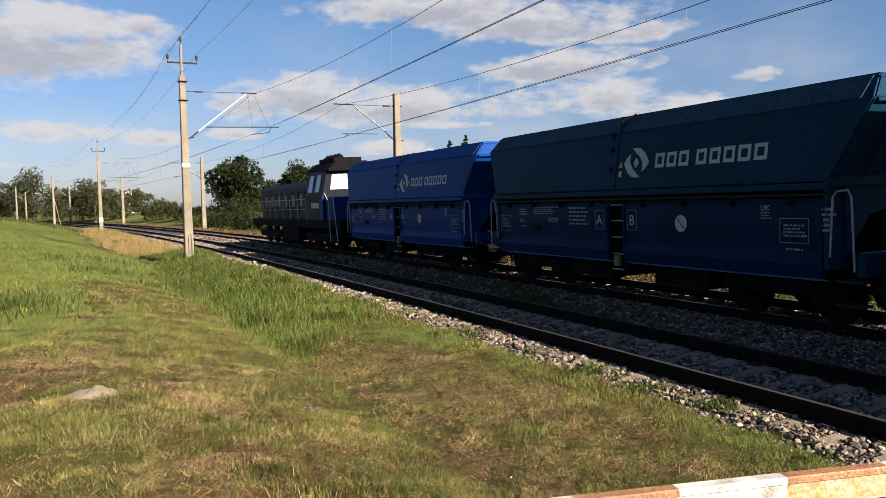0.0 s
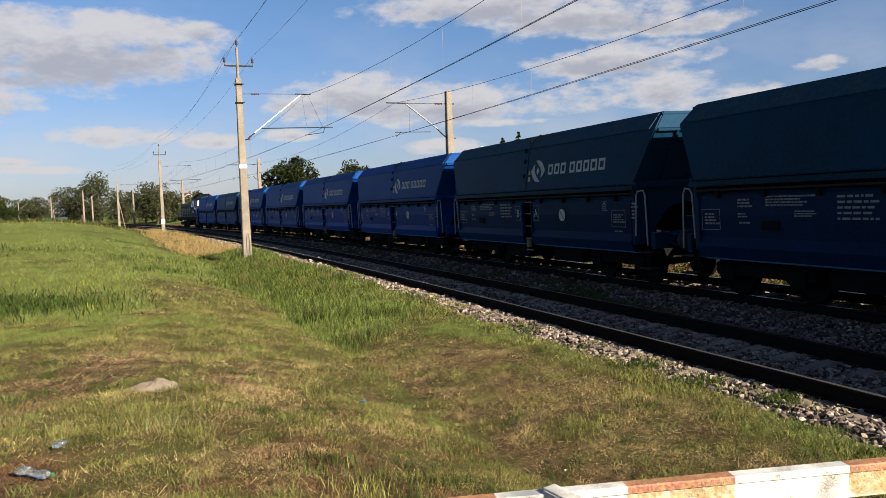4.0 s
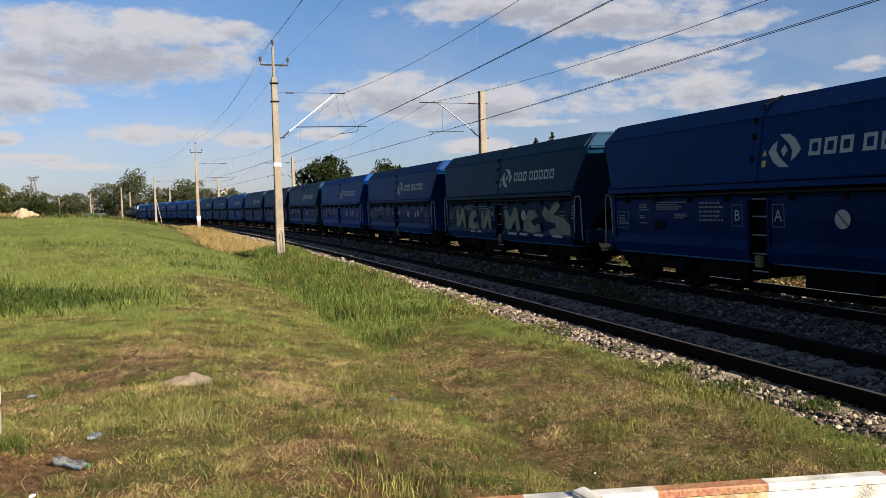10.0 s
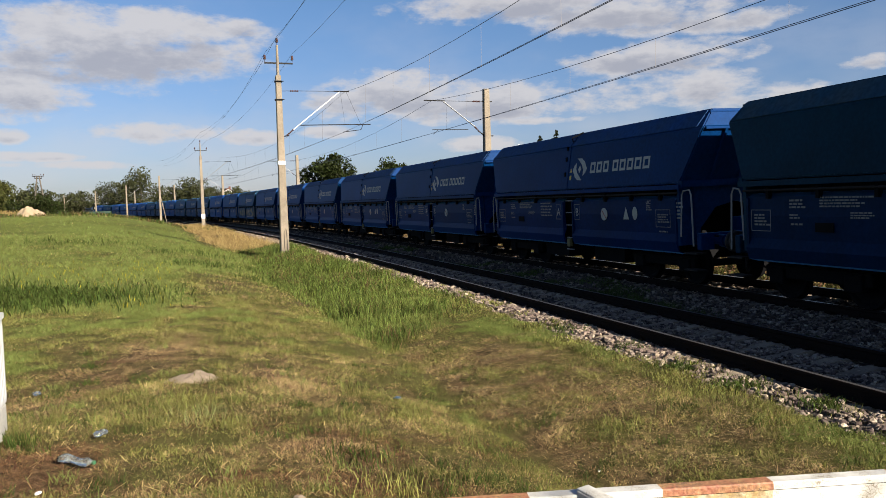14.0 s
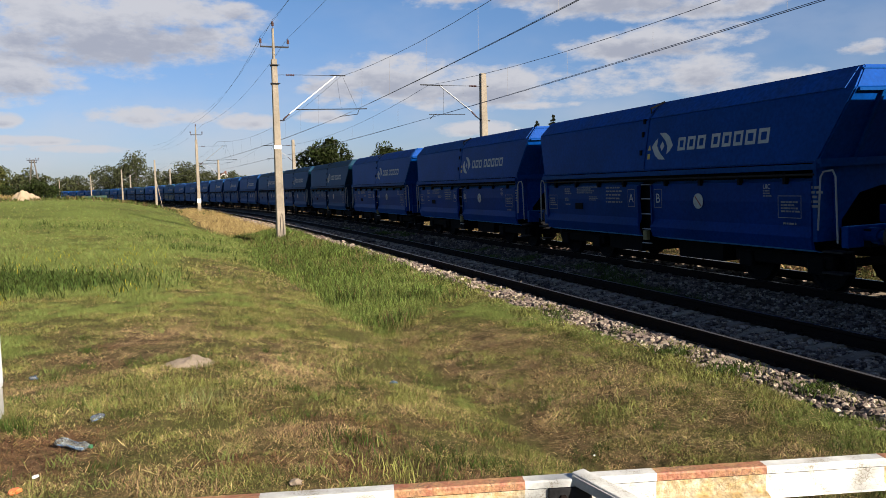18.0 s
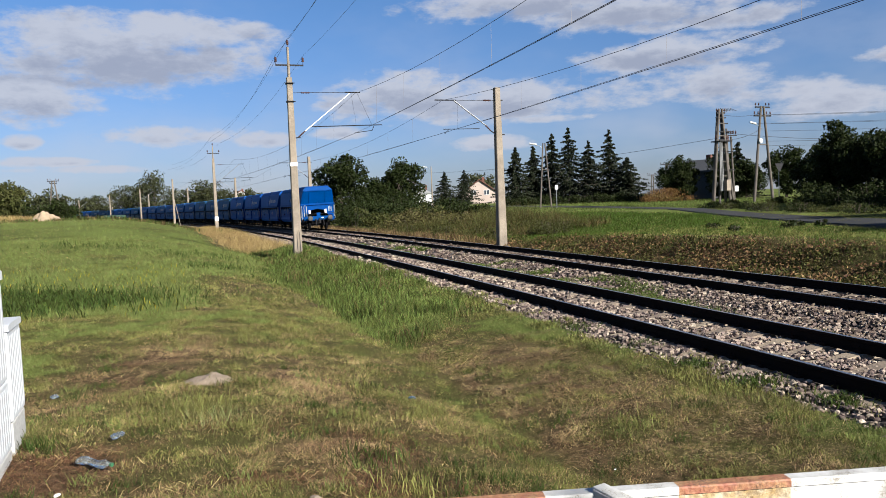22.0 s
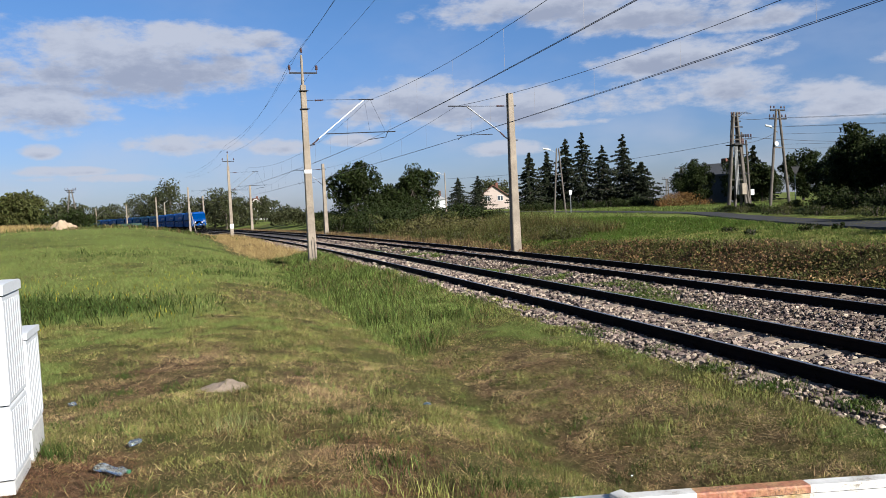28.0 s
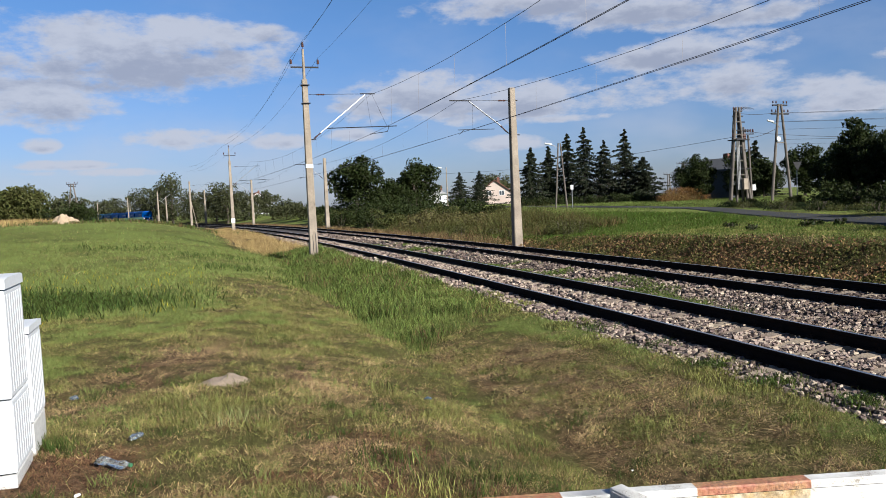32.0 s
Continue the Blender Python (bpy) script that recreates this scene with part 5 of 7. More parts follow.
def small_things():
    build_barrier()
    build_cabinet("cable_cabinet", pose(-3.53, 5.93, 0.02, 0, 0, 109), 0.69, 0.40, 1.61, 0.09, 0.44, "tall white ribbed cable cabinet standing on the grass")
    build_cabinet("cable_cabinet", pose(-3.76, 6.62, 0.0, 0, 0, 109), 0.61, 0.40, 1.17, 0.30, 0, "lower white ribbed cable cabinet beside a taller one")
    # mole heap
    bm = bmesh.new()
    bmesh.ops.create_grid(bm, x_segments=22, y_segments=16, size=1)
    for v in bm.verts:
        x, y = v.co.x, v.co.y
        r = math.hypot(x, y)
        k = max(0, 1 - r * r) * (0.8 + 0.5 * float(lumps(x * 3, y * 3, 1, 2)))
        v.co = Vector((x * 0.29, y * 0.23, 0.085 * k - 0.03 + 0.012 * float(lumps(x * 9, y * 9, 1, 4))))
    z = float(ground_z(-2.62, 9.05))
    thing("molehill", "small heap of pale dry soil in the grass", "soil heap", pose(-2.62, 9.05, z + 0.02, 0, 0, -10), mesh=mesh_of("molehill", bm, M["mole"], True))
    # crushed bottle
    m = pose(-2.66, 6.0, float(ground_z(-2.66, 6.0)) + 0.06, 0, 0, -24)
    bottle = thing("plastic_bottle", "crushed clear plastic bottle lying on the grass", "bottle", m)
    bm = bmesh.new()
    secs = []
    for k in range(12):
        f = k / 11
        r = 0.038 * (1 - 0.55 * step(0.78, 1.0, f)) * (1 + 0.16 * math.sin(9 * f + 1))
        sq = 0.62 + 0.3 * abs(math.sin(5 * f))
        secs.append([(-0.16 + 0.32 * f, r * math.cos(q * math.pi / 5), r * sq * math.sin(q * math.pi / 5) + 0.008 * math.sin(7 * f)) for q in range(10)])
    loft(bm, secs)
    part("body", bm, M["clear"], bottle, smooth=True)
    bm = bmesh.new()
    lathe(bm, [(0.015, 0), (0.016, 0.004), (0.016, 0.02), (0.014, 0.022)], 12, Matrix.Translation((0.165, 0, 0)) @ Matrix.Rotation(radians(90), 4, "Y"))
    part("cap", bm, M["cap_green"], bottle, "dark green screw cap")
    for name, label, x, y, mat, sx, sy in (("paper_scrap", "small white scrap of paper on the grass", -2.66, 5.38, "white_paint", 0.03, 0.02), ("paper_scrap", "small white scrap of paper on the grass", -4.15, 8.5, "clear", 0.05, 0.04),
                                           ("blue_wrapper", "crumpled dark blue wrapper in the grass", -0.27, 9.3, "wrapper", 0.05, 0.035), ("film_scrap", "crumpled clear film scrap in the grass", -2.78, 6.75, "clear", 0.08, 0.05),
                                           ("orange_wrapper", "small bright orange wrapper on the grass", -2.62, 5.02, "orange", 0.05, 0.04), ("pebble", "pale pebble lying in the grass", -0.84, 5.25, "mole", 0.045, 0.04), ("pebble", "pale pebble lying in the grass", 1.62, 6.9, "white_paint", 0.011, 0.011)):
        bm = bmesh.new()
        bmesh.ops.create_icosphere(bm, subdivisions=2, radius=1)
        for v in bm.verts:
            k = 1 + 0.5 * float(lumps(v.co.x * 3 + x, v.co.y * 3 + v.co.z, 1, 6))
            v.co = Vector((v.co.x * sx * k, v.co.y * sy * k, v.co.z * min(sx, sy) * 0.55 * k))
        thing(name, label, name.split("_")[-1], pose(x, y, float(ground_z(x, y)) + 0.035, 0, 0, 37 * x), mesh=mesh_of(name, bm, M[mat]))


M["mole"] = material("mole", (0.252, 0.193, 0.14), 0.95, var=0.3, scale=9, fine=60, bump=0.8)
M["cap_green"] = material("cap_green", (0.03, 0.11, 0.05), 0.4, bump=0)
M["wrapper"] = material("wrapper", (0.03, 0.07, 0.13), 0.35, bump=0.2)
M["orange"] = material("orange", (0.75, 0.16, 0.04), 0.5, bump=0.2)
M["clear"] = material("clear", (0.66, 0.69, 0.66), 0.15, var=0.05, bump=0.1)
M["clear"].node_tree.nodes["Principled BSDF"].inputs["Transmission Weight"].default_value = 0.92
small_things()

# ---- across the tracks ----


def build_road():
    mid = [(15.3, -12), (15.9, 10), (16.8, 25), (17.6, 32), (18.1, 38), (18.5, 45), (19.2, 52), (19.6, 58), (18.8, 66), (17.0, 74), (14.3, 83), (11.0, 93), (7.0, 105)]
    verts, faces = [], []
    for i, (x, y) in enumerate(mid):
        a, b = Vector(mid[max(0, i - 1)]), Vector(mid[min(len(mid) - 1, i + 1)])
        d = (b - a).normalized()
        for k in (-1.3, -1.1, 1.1, 1.3):
            px, py = x + d.y * k, y - d.x * k
            verts.append((px, py, float(ground_z(px, py)) + (0.07 if abs(k) < 1.2 else -0.06)))
    for i in range(len(mid) - 1):
        for k in range(3):
            faces.append((i * 4 + k, i * 4 + k + 1, i * 4 + k + 5, i * 4 + k + 4))
    thing("road", "narrow grey asphalt lane between grass verges", "road", mesh=from_lists("road", verts, faces, M["asphalt"]), kind="structure")


build_road()
M["wood_pole"] = material("wood_pole", (0.0911, 0.0762, 0.0609), 0.85, var=0.35, scale=2, fine=30)
M["cream"] = material("cream", (0.37, 0.298, 0.251), 0.85, var=0.1, scale=0.6, fine=12)
M["roof_brown"] = material("roof_brown", (0.119, 0.0455, 0.028), 0.8, var=0.3, scale=1.2, fine=9)
M["roof_grey"] = material("roof_grey", (0.21, 0.21, 0.203), 0.8, var=0.2, scale=1.2, fine=9)
M["slate"] = material("slate", (0.0525, 0.0546, 0.0595), 0.8, var=0.2, scale=1.2, fine=9)
M["window"] = material("window", (0.05, 0.06, 0.07), 0.1, bump=0)


def a_frame_pole(x, y, rz, height, spread, arms, name="power_pole", label="grey wooden A-frame power pole with cross-arms", thick=0.14):
    m = pose(x, y, float(ground_z(x, y)), 0, 0, rz)
    p = thing(name, label, "power pole", m, "power poles")
    for side in (-1, 1):
        bm = bmesh.new()
        tube(bm, [(side * spread, 0, -0.5), (side * thick * 1.1, 0, height)], thick, 10, thick * 0.72)
        part("leg", bm, M["wood_pole"], p)
    for z in (height * 0.3, height * 0.45, height * 0.6, height * 0.72, height * 0.85) if name == "transformer_pole" else (height * 0.6,):
        bm = bmesh.new()
        k = spread + (0.16 - spread) * z / height
        tube(bm, [(-k, 0, z), (k, 0, z)], 0.05)
        part("brace", bm, M["wood_pole"], p)
    for z, w in arms:
        bm = bmesh.new()
        box(bm, -w, w, -0.06, 0.06, z - 0.06, z + 0.06)
        arm = part("cross_arm", bm, M["steel_dark"], p)
        for k in (-0.95, -0.5, 0.5, 0.95):
            bm = bmesh.new()
            pin_insulator(bm, w * k, 0, z + 0.06, 1.1)
            part("insulator", bm, M["insulator"], arm)
    return p


def street_lamp(p, z, side):
    bm = bmesh.new()
    tube(bm, [(0, 0, z), (side * 0.5, 0, z + 0.35), (side * 0.9, 0, z + 0.45)], 0.03)
    arm = part("lamp_arm", bm, M["galvanised"], p)
    bm = bmesh.new()
    loft(bm, [[(side * (0.75 + 0.75 * f), w * math.cos(q * math.pi / 4), z + 0.5 + 0.13 * f + 0.09 * math.sin(q * math.pi / 4)) for q in range(8)] for f, w in ((0, 0.05), (0.15, 0.12), (0.7, 0.15), (1, 0.06))])
    part("lamp_head", bm, M["house_white"], arm)


def power_poles():
    p = a_frame_pole(30.05, 68.7, 24, 8.4, 1.2, ((8.3, 0.85), (7.55, 1.0)))
    street_lamp(p, 6.35, -1)
    bm = bmesh.new()
    lathe(bm, [(0.22, 0), (0.24, 0.05), (0.22, 0.1), (0.12, 0.12)], 20, Matrix.Translation((-0.45, -0.15, 5.35)) @ Matrix.Rotation(radians(90), 4, "X"))
    part("round_box", bm, M["plinth"], p, "white round meter box")
    # transformer station on a double A-frame
    t = a_frame_pole(25.75, 67.2, 22, 8.25, 1.0, ((7.9, 0.45), (5.6, 0.6)), "transformer_pole", "double A-frame pole carrying a transformer platform")
    for dx in (1.0,):
        for side in (-1, 1):
            bm = bmesh.new()
            tube(bm, [(dx + 0.3 + side * 0.45, 0.4, -0.5), (dx * 0.35 + side * 0.15, 0.2, 7.9 if side < 0 else 6.1)], 0.13, 10, 0.10)
            part("leg", bm, M["wood_pole"], t)
    for a, b, top in ((-0.62, -0.12, 8.2), (1.95, 1.35, 5.9), (1.45, 0.85, 6.6), (0.2, 0.35, 7.6)):
        bm = bmesh.new()
        tube(bm, [(a, 0.55, -0.5), (b, 0.25, top)], 0.11, 10, 0.08)
        part("leg", bm, M["wood_pole"], t)
    for z, a, b in ((3.0, -0.9, 1.5), (4.6, -0.7, 1.4), (6.3, -0.5, 1.3), (7.0, -0.45, 0.8), (7.5, -0.5, 0.6)):
        bm = bmesh.new()
        box(bm, a, b, 0.0, 0.08, z - 0.045, z + 0.045)
        part("cross_beam", bm, M["steel_dark"], t)
    bm = bmesh.new()
    box(bm, 0.95, 2.0, 0.2, 0.3, 5.95, 6.03)
    arm = part("cross_arm", bm, M["steel_dark"], t)
    for k in range(4):
        bm = bmesh.new()
        pin_insulator(bm, 1.05 + 0.28 * k, 0.25, 6.03, 1.3)
        part("insulator", bm, M["insulator"], arm)
    bm = bmesh.new()
    box(bm, -0.5, 0.9, -0.4, 0.7, 5.43, 5.52)
    part("platform", bm, M["steel_dark"], t)
    for k in range(4):
        bm = bmesh.new()
        lathe(bm, [(0.06, 0), (0.08, 0.1), (0.05, 0.2), (0.08, 0.3), (0.03, 0.5)], 8, Matrix.Translation((0.45 + 0.15 * k, 0.1, 5.52)))
        part("bushing", bm, M["insulator"], t)
    for k in range(3):
        bm = bmesh.new()
        tube(bm, [(-0.3 + 0.16 * k, -0.2, 1.2), (-0.35 + 0.12 * k, -0.2, 5.4)], 0.05)
        part("cable_tube", bm, M["roof_grey"], t)
    bm = bmesh.new()
    box(bm, 0.05, 0.52, -0.55, -0.2, 1.2, 2.15, 0.02)
    part("switch_box", bm, M["concrete"], t)
    bm = bmesh.new()
    box(bm, 1.0, 1.4, -0.5, -0.46, 1.1, 1.6)
    part("sign_plate", bm, M["plinth"], t, "white enamel sign plate")
    bm = bmesh.new()
    for k in range(5):
        tube(bm, [(-0.4 + 0.2 * k, 0, 7.9), (0.0 + 0.28 * k, 0.0, 8.3), (0.4 + 0.35 * k, 0, 8.1)], 0.02)
    part("jumper", bm, M["wire"], t)
    # thin lamp and line poles further off
    for x, y, h, sp, arms, lamp in ((12.2, 79, 6.6, 0.62, (), 1), (44.6, 143, 6.2, 0.9, ((6.1, 1.2),), 0), (45, 153.5, 4.6, 0.3, ((4.5, 1.0),), 0), (-63.9, 135.7, 7.0, 1.2, ((6.9, 0.95), (6.5, 0.6)), 0)):
        q = a_frame_pole(x, y, 5, h, sp, arms, "power_pole", "thin A-frame timber pole seen far off", 0.095 if lamp else 0.14)
        if lamp:
            street_lamp(q, h - 0.6, -1)
    for x, y, h in ((1.2, 140, 7.2),):
        q = thing("street_lamp", "slim grey street lamp pole above bushes", "street lamp", pose(x, y, float(ground_z(x, y))))
        bm = bmesh.new()
        tube(bm, [(0, 0, -0.3), (0, 0, h)], 0.13, 8, 0.08)
        part("pole", bm, M["concrete"], q)
        street_lamp(q, h - 0.6, -1)
    sg = thing("road_sign", "small white road sign on a thin post", "sign", pose(13.3, 78.9, float(ground_z(13.3, 78.9))))
    bm = bmesh.new()
    tube(bm, [(0, 0, -0.2), (0, 0, 2.4)], 0.04)
    part("post", bm, M["galvanised"], sg)
    bm = bmesh.new()
    box(bm, -0.15, 0.15, -0.06, -0.04, 1.9, 2.35, 0.01)
    part("sign_plate", bm, M["house_white"], sg)
    tri = thing("road_sign", "grey back of a triangular give-way sign on a post", "sign", pose(28.6, 62.5, float(ground_z(28.6, 62.5)), 0, 0, 20))
    bm = bmesh.new()
    tube(bm, [(0, 0, -0.2), (0, 0, 3.2)], 0.04)
    part("post", bm, M["galvanised"], tri)
    bm = bmesh.new()
    q = [(-0.45, -0.05, 3.2), (0.45, -0.05, 3.2), (0.0, -0.05, 2.42)]
    loft(bm, [q, [(a, b - 0.02, c) for a, b, c in q]])
    part("sign_plate", bm, M["steel_dark"], tri)
    # lines strung from the A-frame pole
    for k, (z, dx) in enumerate(((8.0, -0.8), (8.0, 0.8), (7.25, -0.95), (7.25, 0.95), (6.6, 0.4), (5.7, 0.3), (5.3, -0.2))):
        bm = bmesh.new()
        a, b = Vector((30.05 + dx * 0.9, 68.7 + dx * 0.4, z + 0.55)), Vector((70 + dx, 58 + dx, z + 0.3))
        tube(bm, [a.lerp(b, f / 10) - Vector((0, 0, 1.6 * f / 10 * (1 - f / 10))) for f in range(11)], 0.011, 4)
        thing("power_line", "thin power line strung from the A-frame pole", "wire", mesh=mesh_of("power_line", bm, M["wire"]))
    for a, b, sag in (((25.7, 67.2, 6.6), (-5, 150, 8.0), 1.0), ((25.7, 67.2, 8.6), (30.0, 68.7, 8.7), 0.2), ((26.5, 67.2, 6.4), (30.0, 68.7, 7.4), 0.2), ((26, 67.2, 7.0), (60, 75, 7.4), 1.0)):
        bm = bmesh.new()
        a, b = Vector(a), Vector(b)
        tube(bm, [a.lerp(b, f / 10) - Vector((0, 0, 4 * sag * f / 10 * (1 - f / 10))) for f in range(11)], 0.016, 4)
        thing("power_line", "thin power line strung between timber poles", "wire", mesh=mesh_of("power_line", bm, M["wire"]))


power_poles()


def gable_house(x, y, rz, w, d, eaves, ridge, wall, roof, label, windows, hip=False):
    h = thing("house", label, "house", pose(x, y, float(ground_z(x, y)), 0, 0, rz))
    bm = bmesh.new()
    sec = [(-w / 2, 0), (w / 2, 0), (w / 2, eaves), (0, eaves if hip else ridge - 0.15), (-w / 2, eaves)]
    loft(bm, [[(a, q, b - (0.5 if b == 0 else 0)) for a, b in sec] for q in (-d / 2, d / 2)])
    part("wall", bm, M[wall], h)
    bm = bmesh.new()
    if hip:
        e = w / 2 + 0.4
        v = [bm.verts.new(p) for p in ((-e, -d / 2 - 0.4, eaves), (e, -d / 2 - 0.4, eaves), (e, d / 2 + 0.4, eaves), (-e, d / 2 + 0.4, eaves), (0, -d / 6, ridge), (0, d / 6, ridge))]
        for f in ((0, 1, 4), (1, 2, 5, 4), (2, 3, 5), (3, 0, 4, 5), (3, 2, 1, 0)):
            bm.faces.new([v[i] for i in f])
        part("roof", bm, M[roof], h)
    else:
        for side in (-1, 1):
            bm2 = bmesh.new()
            q = [(0, ridge), (side * (w / 2 + 0.5), eaves - 0.35), (side * (w / 2 + 0.5), eaves - 0.15), (0, ridge + 0.22)]
            loft(bm2, [[(a, s, b) for a, b in q] for s in (-d / 2 - 0.4, d / 2 + 0.4)])
            part("roof", bm2, M[roof], h)
        bm.free()
    for wx, wz, ww, wh in windows:
        bm = bmesh.new()
        box(bm, wx - ww / 2, wx + ww / 2, -d / 2 - 0.05, -d / 2 + 0.05, wz - wh / 2, wz + wh / 2)
        win = part("window", bm, M["house_white"], h)
        for k in (-1, 1):
            bm = bmesh.new()
            box(bm, wx + k * ww * 0.24 - ww * 0.19, wx + k * ww * 0.24 + ww * 0.19, -d / 2 - 0.08, -d / 2 - 0.04, wz - wh * 0.42, wz + wh * 0.42)
            part("pane", bm, M["window"], win)
    bm = bmesh.new()
    box(bm, 0.6, 1.2, -0.5, 0.1, ridge - 0.6, ridge + 0.8)
    part("chimney", bm, M["roof_brown"], h)
    return h


gable_house(13.2, 189, -4, 8.0, 9, 2.7, 5.6, "cream", "roof_brown", "cream plastered house with a brown gable roof", ((-1.5, 2.6, 1.3, 1.2), (1.6, 2.6, 1.3, 1.2)))
gable_house(-0.7, 214, 0, 4.8, 6, 3.3, 4.9, "house_white", "roof_grey", "small white house with a grey hipped roof", ((-1.2, 2.2, 0.8, 1.2), (0.4, 2.2, 0.8, 1.2)), True)
gable_house(-62, 262, 20, 9, 10, 4.4, 7.2, "plinth", "roof_brown", "far grey house with a red-brown roof among trees", ((-2, 3, 1.2, 1.2), (2, 3, 1.2, 1.2)))
gable_house(34.3, 95, 40, 2.6, 4, 3.6, 4.6, "slate", "slate", "grey shed half hidden by trees", ())


def mound(name, label, cat, x, y, rx, ry, h, mat, seed):
    bm = bmesh.new()
    bmesh.ops.create_grid(bm, x_segments=26, y_segments=26, size=1)
    for v in bm.verts:
        a, b = v.co.x, v.co.y
        k = max(0.0, 1 - (a * a + b * b)) ** 0.8
        v.co = Vector((a * rx, b * ry, h * k * (0.82 + 0.34 * float(lumps(a * 3, b * 3, 1, seed)) + 0.14 * float(lumps(a * 8, b * 8, 1, seed + 1))) - 0.1))
    thing(name, label, cat, pose(x, y, float(ground_z(x, y))), mesh=mesh_of(name, bm, mat, True))


mound("sand_mound", "heap of pale yellow sand on the meadow", "sand pile", -35.3, 73, 1.5, 1.4, 1.15, M["sand"], 3)
bm = bmesh.new()
box(bm, -2.2, 2.2, -1.1, 1.1, 0.5, 1.3, 0.06)
box(bm, -1.6, -1.1, -1.0, 1.0, 0.0, 0.5)
box(bm, 1.1, 1.6, -1.0, 1.0, 0.0, 0.5)
M["green_paint"] = material("green_paint", (0.007, 0.035, 0.021), 0.7, var=0.3, scale=2, fine=20)
thing("green_trailer", "dark green farm trailer parked beyond the meadow", "trailer", pose(-60.5, 152, float(ground_z(-60.5, 152)) - 0.3, 0, 0, 20), mesh=mesh_of("green_trailer", bm, M["green_paint"]))

# ---- grass and stones ----
RNG = np.random.RandomState(11)


def grow(name, label, x, y, height, width, lean, mat, droop=0.35, category="grass", z=None, way=None, straight=False):
    """Blades at the places given, as one mesh of grass: bent ones of three triangles, or straight ones of one."""
    n = len(x)
    z = (ground_z(x, y) if z is None else z) - 0.006
    ang = RNG.rand(n) * 2 * np.pi
    way = RNG.rand(n) * 2 * np.pi if way is None else way
    dx, dy = np.cos(ang) * width / 2, np.sin(ang) * width / 2
    lx, ly = np.cos(way) * lean * height, np.sin(way) * lean * height
    v = np.zeros((n, 5, 3), np.float32)
    base = np.stack([x, y, z], 1)
    side = np.stack([dx, dy, 0 * dx], 1)
    mid = base + np.stack([lx * 0.4, ly * 0.4, height * 0.6], 1)
    tip = base + np.stack([lx, ly, height * (1 - droop * lean)], 1)
    v[:, 0], v[:, 1], v[:, 2], v[:, 3], v[:, 4] = base - side, base + side, mid - side * 0.75, mid + side * 0.75, tip
    k = np.arange(n)[:, None] * 5
    if straight:
        v = np.stack([base - side, base + side, tip], 1)
        f = np.arange(3 * n).reshape(-1, 3)
    else:
        f = np.concatenate([k + np.array([[0, 1, 3]]), k + np.array([[0, 3, 2]]), k + np.array([[2, 3, 4]])], 1).reshape(-1, 3)
    me = bpy.data.meshes.new(name)
    me.from_pydata(v.reshape(-1, 3).tolist(), [], f.tolist())
    me.materials.append(mat)
    return thing(name, label, category, mesh=me, kind="stuff")


def leafy(name, color, dark, tint=0.35, rough=0.6, thin=0.35):
    m = material(name, color, rough, var=0.25, scale=1.5, fine=20, bump=0, color2=dark, random_tint=tint, island=True, spec=0.08)
    t = m.node_tree
    b = t.nodes["Principled BSDF"]
    tr = t.nodes.new("ShaderNodeBsdfTranslucent")
    mix = t.nodes.new("ShaderNodeMixShader")
    mix.inputs[0].default_value = thin
    col = b.inputs["Base Color"].links[0].from_socket
    t.links.new(col, tr.inputs["Color"])
    t.links.new(b.outputs[0], mix.inputs[1])
    t.links.new(tr.outputs[0], mix.inputs[2])
    t.links.new(mix.outputs[0], t.nodes["Material Output"].inputs["Surface"])
    return m


M["grass_green"] = leafy("grass_green", (0.190, 0.180, 0.0533), (0.090, 0.092, 0.0275), 0.65, thin=0.2)
M["grass_lush"] = leafy("grass_lush", (0.151, 0.173, 0.0496), (0.0998, 0.119, 0.0319), 0.5, thin=0.2)
M["grass_straw"] = leafy("grass_straw", (0.415, 0.292, 0.155), (0.27, 0.174, 0.0894), 0.6, thin=0.2)
M["grass_gold"] = leafy("grass_gold", (0.34, 0.245, 0.104), (0.22, 0.150, 0.062), 0.4)
M["hay_brown"] = leafy("hay_brown", (0.225, 0.165, 0.096), (0.115, 0.080, 0.046), 0.6, thin=0.15)
M["weed_fresh"] = leafy("weed_fresh", (0.105, 0.135, 0.030), (0.060, 0.082, 0.018), 0.5)
M["dry_orange"] = leafy("dry_orange", (0.23, 0.125, 0.045), (0.14, 0.075, 0.03), 0.5)
M["grass_pale"] = leafy("grass_pale", (0.178, 0.184, 0.0731), (0.119, 0.125, 0.0466), 0.4, thin=0.2)
M["thatch"] = leafy("thatch", (0.153, 0.078, 0.042), (0.0832, 0.0411, 0.0224), 0.7, thin=0.15)
M["bank_brown"] = leafy("bank_brown", (0.17, 0.0983, 0.0478), (0.0983, 0.0554, 0.0277), 0.7, thin=0.15)
M["grass_tall"] = leafy("grass_tall", (0.12, 0.144, 0.0344), (0.0588, 0.0773, 0.0172), 0.75, thin=0.2)
M["grass_verge"] = leafy("grass_verge", (0.0641, 0.0963, 0.0144), (0.0371, 0.0614, 0.00912), 0.6)
M["weed_olive"] = leafy("weed_olive", (0.0723, 0.0696, 0.0195), (0.041, 0.0426, 0.0119), 0.5, thin=0.2)
M["straw_dull"] = leafy("straw_dull", (0.14, 0.0945, 0.0455), (0.084, 0.0525, 0.0259), 0.6, thin=0.2)
M["weed"] = leafy("weed", (0.0595, 0.0805, 0.0182), (0.035, 0.0525, 0.0112), 0.5)


